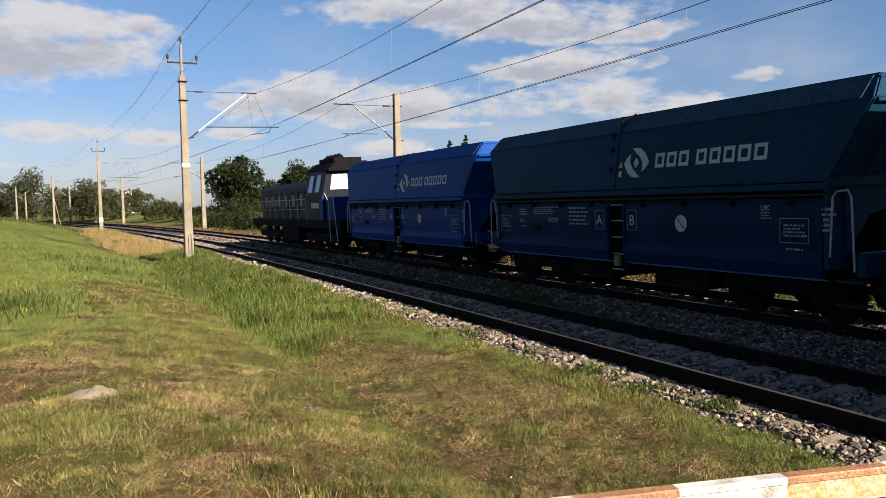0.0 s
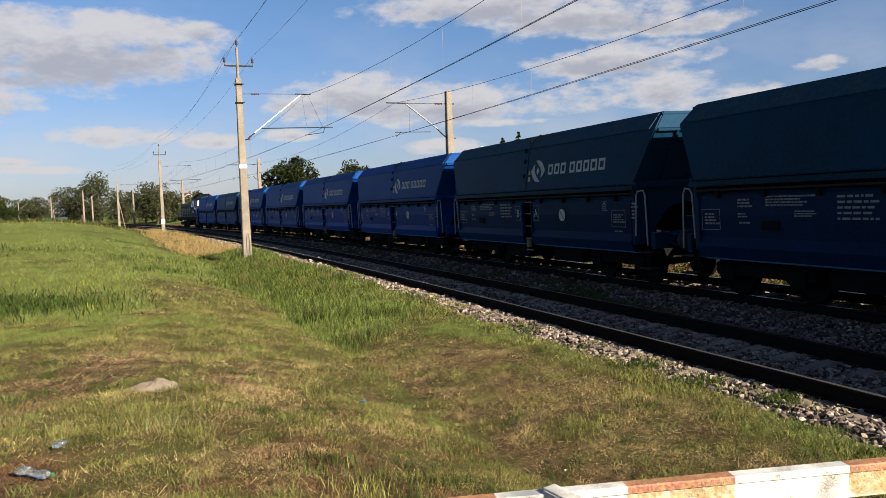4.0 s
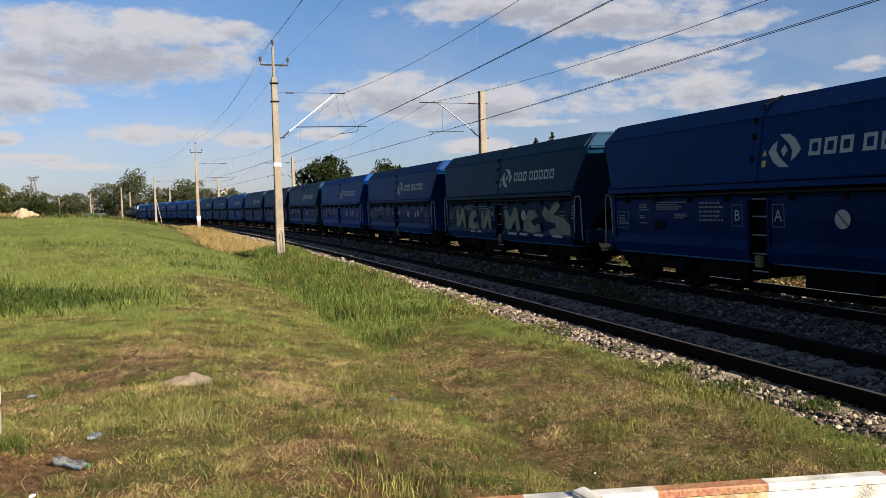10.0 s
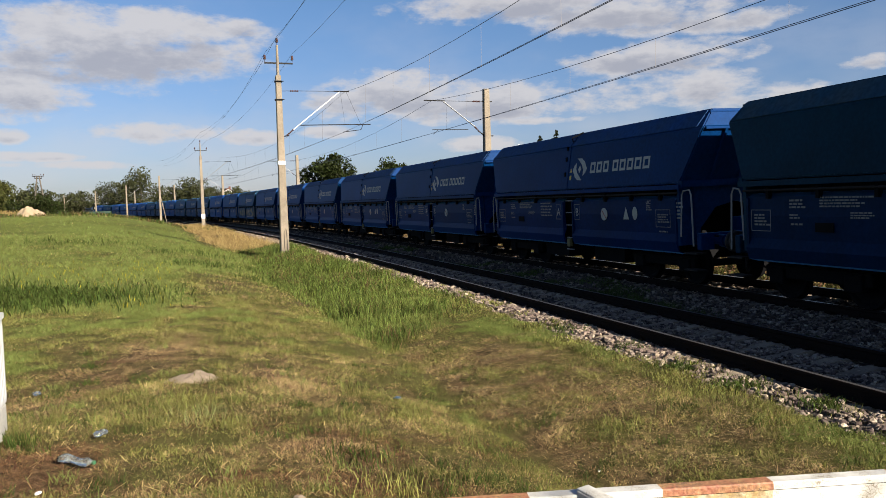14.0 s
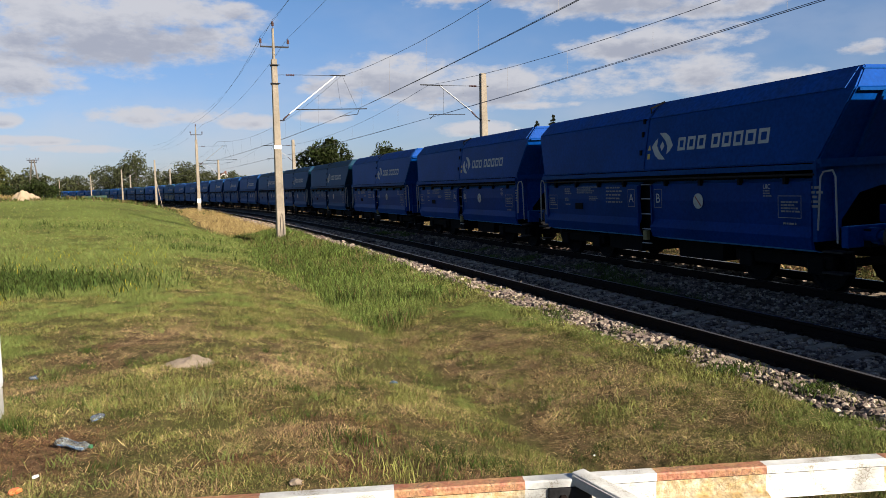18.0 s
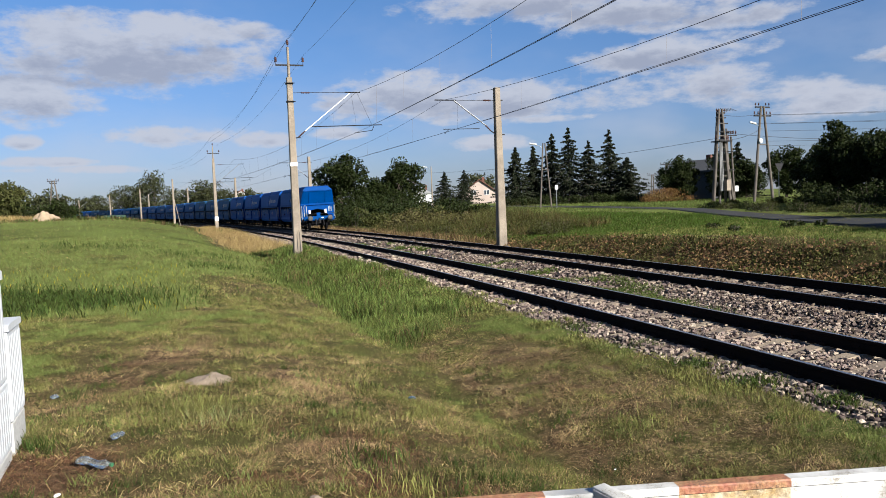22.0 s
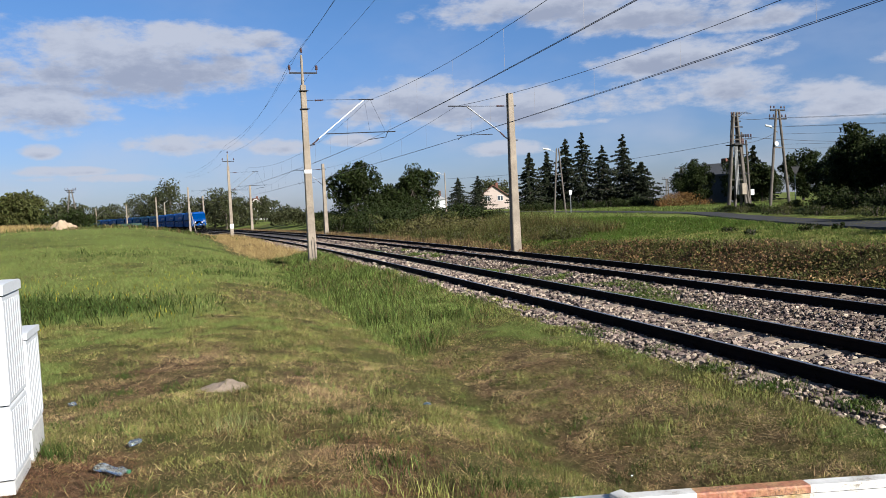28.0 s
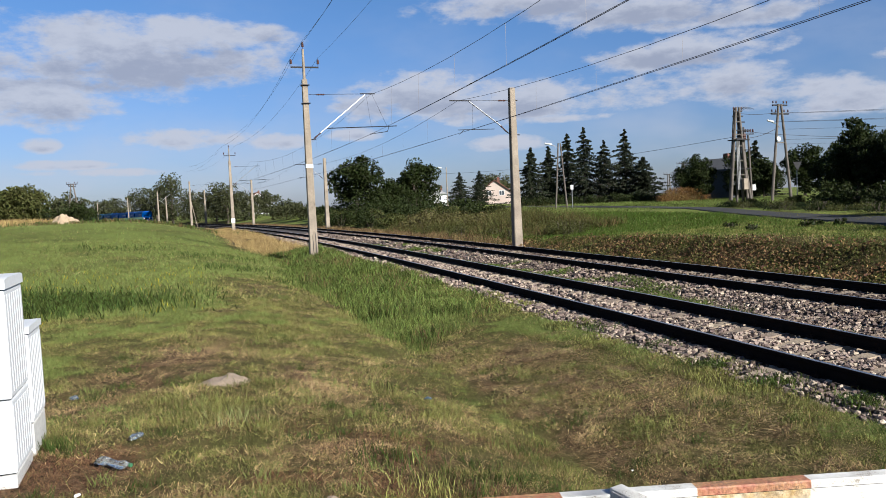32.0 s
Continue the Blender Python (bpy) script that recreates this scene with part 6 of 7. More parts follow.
def scatter(n, near, far, wide=(-0.60, 0.73), bias=1.0):
    """Places in the wedge before the camera, denser near it."""
    a = wide[0] + (wide[1] - wide[0]) * RNG.rand(n)
    r = near + (far - near) * RNG.rand(n) ** bias
    return r * np.sin(a), r * np.cos(a), r


def off_the_bed(x, y):
    s, o = along(x, y)
    return (o < -1.36 + 0.25 * lumps(x, y, 0.6, 9)) | (o > SPACING + 1.8 + 0.3 * lumps(x, y, 0.8, 9))


def meadow():
    # short turf: green blades where the cover is green, straw elsewhere; finer blades near the crossing
    for near, far, n, bias, wid, tall, straight in ((3.2, 9.5, 90000, 0.75, 0.0046, 0.050, False), (3.2, 9.5, 360000, 0.75, 0.0046, 0.040, True), (9.0, 19, 470000, 0.8, 0.0085, 0.052, True), (18, 46, 320000, 0.9, 0.016, 0.080, True), (44, 95, 90000, 1.0, 0.030, 0.085, True)):
        x, y, r = scatter(n, near, far, bias=bias)
        keep = off_the_bed(x, y)
        s, o = along(x, y)
        keep &= ~((o > SPACING + 20) & (r > 25))
        tuft = step(-0.45, 0.40, 0.7 * lumps(x, y, 0.035 * far ** 0.6, 41) + 0.5 * lumps(x, y, 0.10 * far ** 0.6, 43))
        keep &= RNG.rand(n) < 0.48 + 0.52 * tuft
        x, y, r, tuft = x[keep], y[keep], r[keep], tuft[keep]
        g = greenness(x, y)
        pick = RNG.rand(len(x))
        patch = (0.55 + 0.9 * (lumps(x, y, 0.35, 4) * 0.5 + 0.5)) * np.where(along(x, y)[1] > SPACING + 7, 0.8, 1.0) * (0.55 + 0.75 * tuft)
        green = pick < g * 0.86 + 0.04
        xs, ys, hs = x[green], y[green], tall * patch[green] * (0.5 + RNG.rand(green.sum())) * (0.75 + 0.7 * g[green])
        lush = (g[green] > 0.85) & (along(xs, ys)[1] < 2)
        for sel, mat, label in ((~lush, "grass_green", "short olive-green grass blades on the meadow"), (lush, "grass_lush", "fresh green grass blades on the meadow")):
            if sel.sum():
                grow("grass", label, xs[sel], ys[sel], hs[sel], wid * (0.7 + 0.6 * RNG.rand(sel.sum())), 0.3 + 0.8 * RNG.rand(sel.sum()), M[mat], straight=straight)
        dead = ~green & (lumps(x, y, 0.9, 31) + 0.5 * lumps(x, y, 0.3, 33) > 0.32 + 0.04 * (r - 5) + 0.5 * RNG.rand(len(x))) & (r < 13)
        for cx, cy, w in ((-3.0, 5.9, 0.55), (0.75, 5.35, 0.4), (1.25, 5.3, 0.35), (-3.6, 5.0, 0.8)):
            dead |= ~green & (RNG.rand(len(x)) < 1.1 * np.exp(-((x - cx) ** 2 + (y - cy) ** 2) / w))
        if dead.sum() > 10:
            grow("thatch", "reddish-brown dead grass lying in patches", x[dead], y[dead], tall * (0.5 + RNG.rand(dead.sum())), wid * (0.6 + 0.6 * RNG.rand(dead.sum())), 0.8 + 1.2 * RNG.rand(dead.sum()), M["thatch"], 0.44, straight=straight)
        st = ~green & ~dead & (RNG.rand(len(x)) < 0.92)
        grow("dry_grass", "dry straw-coloured mown grass lying on the meadow", x[st], y[st], tall * 0.9 * patch[st] * (0.5 + RNG.rand(st.sum())), wid * (0.55 + 0.5 * RNG.rand(st.sum())), 0.6 + 1.2 * RNG.rand(st.sum()), M["grass_straw"], 0.42, straight=straight)


def strips():
    """Tall growth along the ditch, golden grass by the far masts, verge growth and stalks."""
    def strip(n, s0, s1, o0, o1):
        s, o = s0 + (s1 - s0) * RNG.rand(n), o0 + (o1 - o0) * RNG.rand(n)
        th = PHI - CURVE * s
        return CENTRE.x + np.cos(th) * (RADIUS + o), CENTRE.y - np.sin(th) * (RADIUS + o), s, o
    x, y, s, o = strip(70000, 11.5, 44, -5.8, -1.5)
    n = 0.55 * lumps(x, y, 2.6, 1) + 0.35 * lumps(x, y, 0.8, 2)
    k = RNG.rand(len(x)) < long_grass(s, o, n) * (0.35 + 0.65 * step(-0.6, 0.3, lumps(x, y, 0.7, 6)))
    x, y, s, o = x[k], y[k], s[k], o[k]
    clump = (0.75 + 0.65 * lumps(x, y, 0.8, 3)).clip(0.25, 2) * (0.5 + 0.5 * step(-5.2, -4.0, o))
    pick = RNG.rand(len(x)) + 0.25 * lumps(x, y, 1.1, 27)
    for sel, mat, label in ((pick < 0.78, "grass_tall", "tall fresh green grass along the ditch"), ((pick >= 0.78) & (pick < 0.98), "weed", "dark green leafy weeds in the ditch"), (pick >= 0.98, "straw_dull", "brown seeding grass stems in the ditch")):
        q = sel.sum()
        grow("tall_grass", label, x[sel], y[sel], (0.14 + 0.26 * RNG.rand(q)) * clump[sel] * (1.15 if mat == "straw_dull" else 1.0), np.maximum(0.006, 0.00065 * s[sel]) * (1.5 if mat == "weed" else 1.0), 0.25 + 0.4 * RNG.rand(q), M[mat])
    x, y, s, o = strip(15000, 43, 100, -6.2, -1.9)
    k = RNG.rand(len(x)) < step(42, 50, s + 3 * lumps(x, y, 2, 3)) * step(-6.2, -4.4, o + lumps(x, y, 2, 5))
    x, y, s = x[k], y[k], s[k]
    grow("golden_grass", "tall golden dry grass beside the track", x, y, 0.20 + 0.40 * RNG.rand(len(x)), np.maximum(0.010, 0.0004 * s), 0.2 + 0.6 * RNG.rand(len(x)), M["grass_gold"], straight=True)
    x, y, s, o = strip(8000, 40, 150, SPACING + 2.0, SPACING + 4.2)
    grow("golden_grass", "dry golden verge grass along the far rail", x, y, 0.2 + 0.4 * RNG.rand(len(x)), np.maximum(0.02, 0.0006 * s), 0.2 + 0.4 * RNG.rand(len(x)), M["straw_dull"])
    # green fringe creeping over the stones, and tufts between the tracks
    x, y, s, o = strip(34000, 3, 30, -2.0, -0.90)
    k = RNG.rand(len(x)) < step(-0.15, 0.45, lumps(x, y, 0.7, 12)) * (1 - step(-1.25, -0.92, o))
    x, y, s = x[k], y[k], s[k]
    grow("fringe_grass", "short dark green grass creeping over the stones", x, y, 0.05 + 0.07 * RNG.rand(len(x)), np.maximum(0.006, 0.0009 * s), 0.4 + 0.4 * RNG.rand(len(x)), M["grass_green"], z=np.maximum(ground_z(x, y), -0.31 + 0.10 * step(-1.55, -1.2, o[k])))
    x, y, s, o = strip(60000, 5, 48, 0.92, 3.1)
    strong = step(0.92, 1.05, o) * (1 - step(1.45, 1.95, o))
    k = RNG.rand(len(x)) < step(0.05, 0.55, lumps(x, y, 1.3, 14) + 0.5 * lumps(x, y, 0.4, 15) + 0.62 * strong - 0.15)
    x, y, s, o = x[k], y[k], s[k], o[k]
    grow("tuft", "sparse green weeds between the two tracks", x, y, 0.05 + 0.10 * RNG.rand(len(x)), np.maximum(0.007, 0.0007 * s), 0.4 + 0.6 * RNG.rand(len(x)), M["weed_fresh"], z=np.interp(o, (0.9, 1.3, 1.75, 2.14, 2.5, 3.0), (-0.18, -0.19, -0.27, -0.30, -0.27, -0.18)))
    # rough weeds on the bank beyond the tracks, and thick grass above it
    x, y, s, o = strip(58000, 4, 50, SPACING + 1.95, SPACING + 5.0)
    e = o - SPACING
    rough = lumps(x, y, 1.3, 51) + 0.6 * lumps(x, y, 0.45, 52)
    pick = RNG.rand(len(x))
    kind = np.where(pick < 0.52 + 0.35 * rough, 0, np.where(pick < 0.95, 1, 2))
    kind = np.where((e > 4.3) & (pick < 0.6), 0, kind)
    for k, mat, label in ((0, "weed_olive", "rank olive weeds on the bank beyond the tracks"), (1, "bank_brown", "reddish-brown dead weeds on the bank"), (2, "straw_dull", "dry straw standing on the bank")):
        q = kind == k
        grow("bank_weeds", label, x[q], y[q], (0.05 + 0.11 * RNG.rand(q.sum())) * (0.75 + 0.45 * rough[q]).clip(0.4, 1.6), np.maximum(0.007, 0.00055 * s[q]), 0.4 + 0.8 * RNG.rand(q.sum()), M[mat], 0.3, straight=True)
    x, y, s, o = strip(80000, 4, 58, SPACING + 4.0, SPACING + 18)
    k = (RNG.rand(len(x)) < step(4.0, 4.9, o - SPACING + 0.5 * lumps(x, y, 1.1, 54))) & (x < np.interp(y, (-12, 10, 25, 38, 52, 64), (13.7, 14.4, 15.3, 16.7, 16.9, 18.4)))
    x, y, s, o = x[k], y[k], s[k], o[k]
    grow("verge_grass", "thick green grass on the verge before the lane", x, y, (0.06 + 0.09 * RNG.rand(len(x))) * (1 + 0.4 * lumps(x, y, 1.0, 55)) * (1 + 0.9 * step(34, 40, y)), np.maximum(0.012, 0.0009 * s), 0.3 + 0.5 * RNG.rand(len(x)), M["grass_verge"], straight=True)
    # straw stalks lying about
    x, y, r = scatter(4200, 3.6, 13)
    k = off_the_bed(x, y) & (greenness(x, y) < 0.5)
    x, y = x[k], y[k]
    grow("straw", "long pale straw stalks lying on the mown grass", x, y, 0.04 + 0.06 * RNG.rand(len(x)), 0.0048 + 0 * x, 2.0 + 1.2 * RNG.rand(len(x)), M["grass_straw"], 0.28)
    # raked swathes of hay, reddish dead mats and dark tussocks in the mown grass
    for label, mat, count, per, spread, tall, lean, wid in (("swathe of pale dry hay lying on the mown grass", "grass_straw", 130, 80, 0.26, 0.045, 2.4, 0.0046), ("mat of reddish-brown dead grass", "thatch", 90, 190, 0.30, 0.045, 1.4, 0.006),
                                                            ("dark green tussock in the mown grass", "weed", 130, 60, 0.13, 0.10, 0.5, 0.008), ("light green tussock in the mown grass", "grass_lush", 70, 50, 0.12, 0.11, 0.5, 0.007)):
        cx, cy, r = scatter(count, 4.2, 13, (-0.58, 0.70))
        x = np.repeat(cx, per) + spread * RNG.randn(count * per) * 0.7
        y = np.repeat(cy, per) + spread * RNG.randn(count * per) * 0.5
        turn = np.repeat(RNG.rand(count) * 2 * np.pi, per) + 0.45 * RNG.randn(count * per)
        k = off_the_bed(x, y)
        x, y, turn = x[k], y[k], turn[k]
        n = len(x)
        grow("hay" if mat == "grass_straw" else "turf_tuft", label, x, y, tall * (0.5 + 0.8 * RNG.rand(n)), wid * (0.7 + 0.6 * RNG.rand(n)), lean * (0.7 + 0.6 * RNG.rand(n)), M[mat], 0.30, way=turn if mat == "grass_straw" else None, straight=True)
    # hay raked down the bank, in overlapping mats
    cs, co = 3.5 + 9.0 * RNG.rand(260), -4.1 + 2.2 * RNG.rand(260) ** 0.8
    th = PHI - CURVE * cs
    cx, cy = CENTRE.x + np.cos(th) * (RADIUS + co), CENTRE.y - np.sin(th) * (RADIUS + co)
    k = lumps(cx, cy, 1.5, 71) + 0.4 * RNG.randn(260) > -0.15
    cx, cy = cx[k], cy[k]
    for mat, per, label in (("hay_brown", 130, "matted brown hay lying on the bank"), ("grass_straw", 45, "pale straw lying on the bank"), ("thatch", 22, "reddish dead grass lying on the bank")):
        x = np.repeat(cx, per) + 0.22 * RNG.randn(len(cx) * per)
        y = np.repeat(cy, per) + 0.16 * RNG.randn(len(cx) * per)
        turn = np.repeat(0.6 * RNG.randn(len(cx)) + 0.4, per) + 0.5 * RNG.randn(len(x)) + np.pi * (RNG.rand(len(x)) < 0.5)
        n = len(x)
        grow("hay", label, x, y, 0.03 + 0.05 * RNG.rand(n), 0.0050 + 0.0025 * RNG.rand(n), 1.6 + 1.6 * RNG.rand(n), M[mat], 0.30, way=turn, straight=True)
    # pale upright blades and dark weeds
    for cx, cy, k, spread, h, mat, label in ((-2.05, 7.35, 90, 0.24, 0.18, "grass_pale", "pale upright tuft of coarse grass"), (-2.6, 8.2, 160, 0.5, 0.16, "grass_green", "coarse green grass tuft"),
                                             (-0.9, 9.4, 130, 0.28, 0.2, "grass_green", "coarse green grass tuft"), (-0.55, 6.48, 170, 0.3, 0.15, "weed", "dark leafy weed"), (0.35, 6.2, 220, 0.45, 0.12, "weed", "dark leafy weed"),
                                             (-3.35, 6.5, 90, 0.12, 0.16, "weed", "dark leafy weed by the cabinet"), (2.1, 8.1, 200, 0.5, 0.12, "grass_green", "low green grass tuft"), (-0.2, 5.9, 200, 0.4, 0.14, "grass_green", "coarse green grass tuft")):
        x, y = cx + spread * RNG.randn(k) * 0.6, cy + spread * RNG.randn(k) * 0.6
        grow("grass_tuft", label, x, y, h * (0.5 + 0.7 * RNG.rand(k)), 0.005 + 0.004 * RNG.rand(k), 0.3 + 0.4 * RNG.rand(k), M[mat])
    # tufts rooted in the stones of the shoulder
    for ts, to, k, spread, h in ((6.5, -1.14, 420, 0.20, 0.11), (7.6, -1.30, 340, 0.26, 0.10), (8.7, -1.38, 260, 0.24, 0.10), (10.2, -1.20, 200, 0.22, 0.09), (12.0, -1.25, 220, 0.3, 0.10), (9.6, 1.22, 320, 0.30, 0.12), (12.4, 1.35, 360, 0.40, 0.13), (16.0, 1.30, 360, 0.6, 0.13), (14.2, 2.3, 260, 0.5, 0.12)):
        p = track(ts, to)
        x, y = p.x + spread * RNG.randn(k) * 0.6, p.y + spread * RNG.randn(k) * 0.6
        grow("shoulder_tuft", "low dark green grass tuft rooted among the track stones", x, y, h * (0.4 + 0.8 * RNG.rand(k)), 0.007 + 0.005 * RNG.rand(k), 0.4 + 0.5 * RNG.rand(k), M["weed"], z=np.full(k, -0.21 if abs(to) < 1.6 else -0.30))
    # dark clumps out in the meadow
    for cx, cy, k, spread, h in ((-8.2, 16.2, 2600, 1.7, 0.26), (-11.5, 17.0, 2600, 2.0, 0.28), (-14.5, 17.6, 2600, 2.2, 0.28), (-7.5, 27, 260, 1.2, 0.22), (-10, 33, 260, 1.6, 0.25), (-4.4, 24, 260, 1.0, 0.22), (-16, 36, 260, 2.0, 0.25)):
        x, y = cx + spread * RNG.randn(k) * 0.7, cy + 1.2 + spread * RNG.randn(k) * 0.6
        grow("weed_clump", "dark green clump of tall weeds in the meadow", x, y, h * (0.4 + 0.8 * RNG.rand(k)), 0.02 + 0.016 * RNG.rand(k), 0.3 + 0.5 * RNG.rand(k), M["weed"])
    # rough growth round the sand heap and along the brow of the meadow
    x, y = -30 + 6.5 * RNG.randn(5200), 72 + 3.5 * RNG.randn(5200)
    k = lumps(x, y, 2.4, 91) + 0.5 * lumps(x, y, 0.9, 92) > -0.1
    x, y = x[k], y[k]
    for mat, sel in (("weed", np.arange(len(x)) % 3 != 0), ("straw_dull", np.arange(len(x)) % 3 == 0)):
        q = sel.sum()
        grow("weed_clump", "rough weeds on the brow of the meadow", x[sel], y[sel], (0.15 + 0.35 * RNG.rand(q)) * (1 + 0.5 * lumps(x[sel], y[sel], 2.0, 93)), 0.05 + 0.03 * RNG.rand(q), 0.3 + 0.5 * RNG.rand(q), M[mat])
    # yellow flowers
    x, y, r = scatter(500, 16, 30, (-0.62, -0.30))
    grow("yellow_flowers", "small yellow meadow flowers", x, y, 0.10 + 0.06 * RNG.rand(len(x)), 0.014 + 0 * x, 0.3 + 0.2 * RNG.rand(len(x)), M["flower"])


M["flower"] = leafy("flower", (0.35, 0.294, 0.021), (0.28, 0.21, 0.014), 0.2)
meadow()
strips()


def stones():
    cube = np.array([[sx, sy, sz] for sx in (-1, 1) for sy in (-1, 1) for sz in (-1, 1)], np.float32)
    bm = bmesh.new()
    bmesh.ops.create_icosphere(bm, subdivisions=1, radius=1.35)
    ico = np.array([v.co for v in bm.verts], np.float32)
    ico_tri = np.array([[v.index for v in f.verts] for f in bm.faces])
    bm.free()
    tri = np.array([(0, 1, 3), (0, 3, 2), (4, 6, 7), (4, 7, 5), (0, 4, 5), (0, 5, 1), (2, 3, 7), (2, 7, 6), (0, 2, 6), (0, 6, 4), (1, 5, 7), (1, 7, 3)])
    bed = np.array([(-2.3, -0.36), (-1.85, -0.34), (-1.55, -0.285), (-1.25, -0.205), (-0.4, -0.20), (0.4, -0.195), (1.3, -0.195), (1.75, -0.28), (2.14, -0.315), (2.5, -0.28), (3.0, -0.18), (3.9, -0.175), (4.7, -0.165), (5.55, -0.17), (5.95, -0.36), (6.35, -0.55)])
    for s0, s1, n, size in ((1.5, 9, 27000, 0.029), (9, 15, 23000, 0.030), (15, 30, 16000, 0.040), (30, 75, 11000, 0.06)):
        s, o = s0 + (s1 - s0) * RNG.rand(n), -2.15 + 8.4 * RNG.rand(n)
        keep = np.ones(n, bool)
        for c in (-0.753, 0.753, SPACING - 0.753, SPACING + 0.753):
            keep &= np.abs(o - c) > 0.10
        # sleepers show bare between the stones in places
        on = (np.abs(((s / 0.6) % 1) - 0.5) < 0.17) & ((np.abs(o) < 1.25) | (np.abs(o - SPACING) < 1.25))
        keep &= ~(on & (RNG.rand(n) < 0.88))
        edge = o < -1.42 + 0.2 * np.asarray(lumps(s, o, 0.9, 21))
        keep &= ~(edge & (RNG.rand(n) < 0.25))
        th = PHI - CURVE * s
        keep &= (CENTRE.x + np.cos(th) * (RADIUS + o)) < 0.93 * (CENTRE.y - np.sin(th) * (RADIUS + o))
        s, o, th = s[keep], o[keep], th[keep]
        n = len(s)
        sz = size * (0.42 + 0.95 * RNG.rand(n) ** 1.6)
        z = np.interp(o, bed[:, 0], bed[:, 1]) + sz * 0.35
        c = np.stack([CENTRE.x + np.cos(th) * (RADIUS + o), CENTRE.y - np.sin(th) * (RADIUS + o), z], 1)
        base, faces = (ico, ico_tri) if s0 < 8 else (cube, tri)
        nv = len(base)
        v = base[None] * (0.58 + 0.55 * RNG.rand(n, nv, 1)) * np.array([1, 0.78, 0.6]) + 0.12 * RNG.randn(n, nv, 3)
        a, b = RNG.rand(n) * 6.28, RNG.randn(n) * 0.5
        ca, sa, cb, sb = np.cos(a)[:, None], np.sin(a)[:, None], np.cos(b)[:, None], np.sin(b)[:, None]
        x1, y1, z1 = v[..., 0], v[..., 1] * cb - v[..., 2] * sb, v[..., 1] * sb + v[..., 2] * cb
        v = np.stack([x1 * ca - y1 * sa, x1 * sa + y1 * ca, z1], -1) * sz[:, None, None] + c[:, None]
        f = (np.arange(n)[:, None, None] * nv + faces[None]).reshape(-1, 3)
        me = bpy.data.meshes.new("gravel")
        me.from_pydata(v.reshape(-1, 3).tolist(), [], f.tolist())
        me.materials.append(M["stone"])
        me.materials.append(M["stone_dark"])
        me.polygons.foreach_set("material_index", np.repeat(((np.abs(o - SPACING) < 0.72) | ((o > 1.3) & (RNG.rand(n) < 0.42)) | (RNG.rand(n) < 0.12)).astype(np.int32), len(faces)))
        thing("gravel", "loose crushed stones of the track bed, grey, tan and reddish", "gravel", mesh=me, kind="stuff")


stones()

# ---- trees and bushes ----
TREES = np.random.RandomState(23)


def leaf_mesh(name, centres, size, mat, flat=0.0):
    """Small two-triangle leaves or sprays at the centres, facing all ways."""
    n = len(centres)
    a = TREES.randn(n, 3)
    a /= np.linalg.norm(a, axis=1)[:, None]
    b = np.cross(a, TREES.randn(n, 3))
    b /= np.linalg.norm(b, axis=1)[:, None]
    if flat:
        a[:, 2] *= 1 - flat
    k = (size * (0.6 + 0.8 * TREES.rand(n)))[:, None]
    v = np.stack([centres - a * k, centres + b * k * 0.45, centres + a * k, centres - b * k * 0.45], 1)
    i = np.arange(n)[:, None] * 4
    f = np.concatenate([i + np.array([[0, 1, 2]]), i + np.array([[0, 2, 3]])], 1).reshape(-1, 3)
    me = bpy.data.meshes.new(name)
    me.from_pydata(v.reshape(-1, 3).tolist(), [], f.tolist())
    me.materials.append(mat)
    return me


def broad_tree(x, y, top, half, mat, label, leaves=4200, low=0.16, leaf=1.0):
    """A tapered trunk with limbs, and a crown of leaf clumps with gaps and an uneven outline."""
    z0 = float(ground_z(x, y))
    h = top - z0
    tree = thing("tree", label, "tree", pose(x, y, z0))
    bm = bmesh.new()
    tube(bm, [(0, 0, -0.3), (0.05, 0, h * 0.25), (-0.05, 0.05, h * 0.55), (0, 0, h * 0.85)], 0.03 * h, 8, 0.006 * h)
    trunk = part("trunk", bm, M["bark"], tree)
    clumps = []
    n = 60
    for k in range(n):
        u = TREES.randn(3)
        u /= np.linalg.norm(u)
        r = TREES.rand() ** 0.4
        zc = h * (low + (1 - low) * 0.5) + u[2] * r * h * (1 - low) * 0.46
        taper = 1.0 - 0.22 * max(0, (zc / h - 0.55) / 0.45)
        clumps.append((u[0] * r * half * 1.15 * taper * 0.88, u[1] * r * half * 1.15 * taper * 0.88, zc, half * (0.24 + 0.18 * TREES.rand())))
    for k in range(7):
        c = clumps[k]
        bm = bmesh.new()
        tube(bm, [(0, 0, h * (0.2 + 0.07 * k)), (c[0] * 0.5, c[1] * 0.5, (h * (0.25 + 0.07 * k) + c[2]) / 2), c[:3]], 0.010 * h, 5, 0.003 * h)
        part("limb", bm, M["bark"], trunk)
    pts = []
    per = leaves // n
    for cx, cy, cz, r in clumps:
        q = TREES.randn(per, 3)
        q *= (r * (0.5 + 0.55 * TREES.rand(per)) / np.linalg.norm(q, axis=1))[:, None]
        pts.append(q * np.array([1, 1, 0.8]) + np.array([cx, cy, cz]))
    pts = np.concatenate(pts)
    pts = pts[pts[:, 2] > 0.05 * h]
    part("crown", leaf_mesh("crown", pts, (0.045 * half + 0.07) * leaf, mat), None, tree)
    return tree


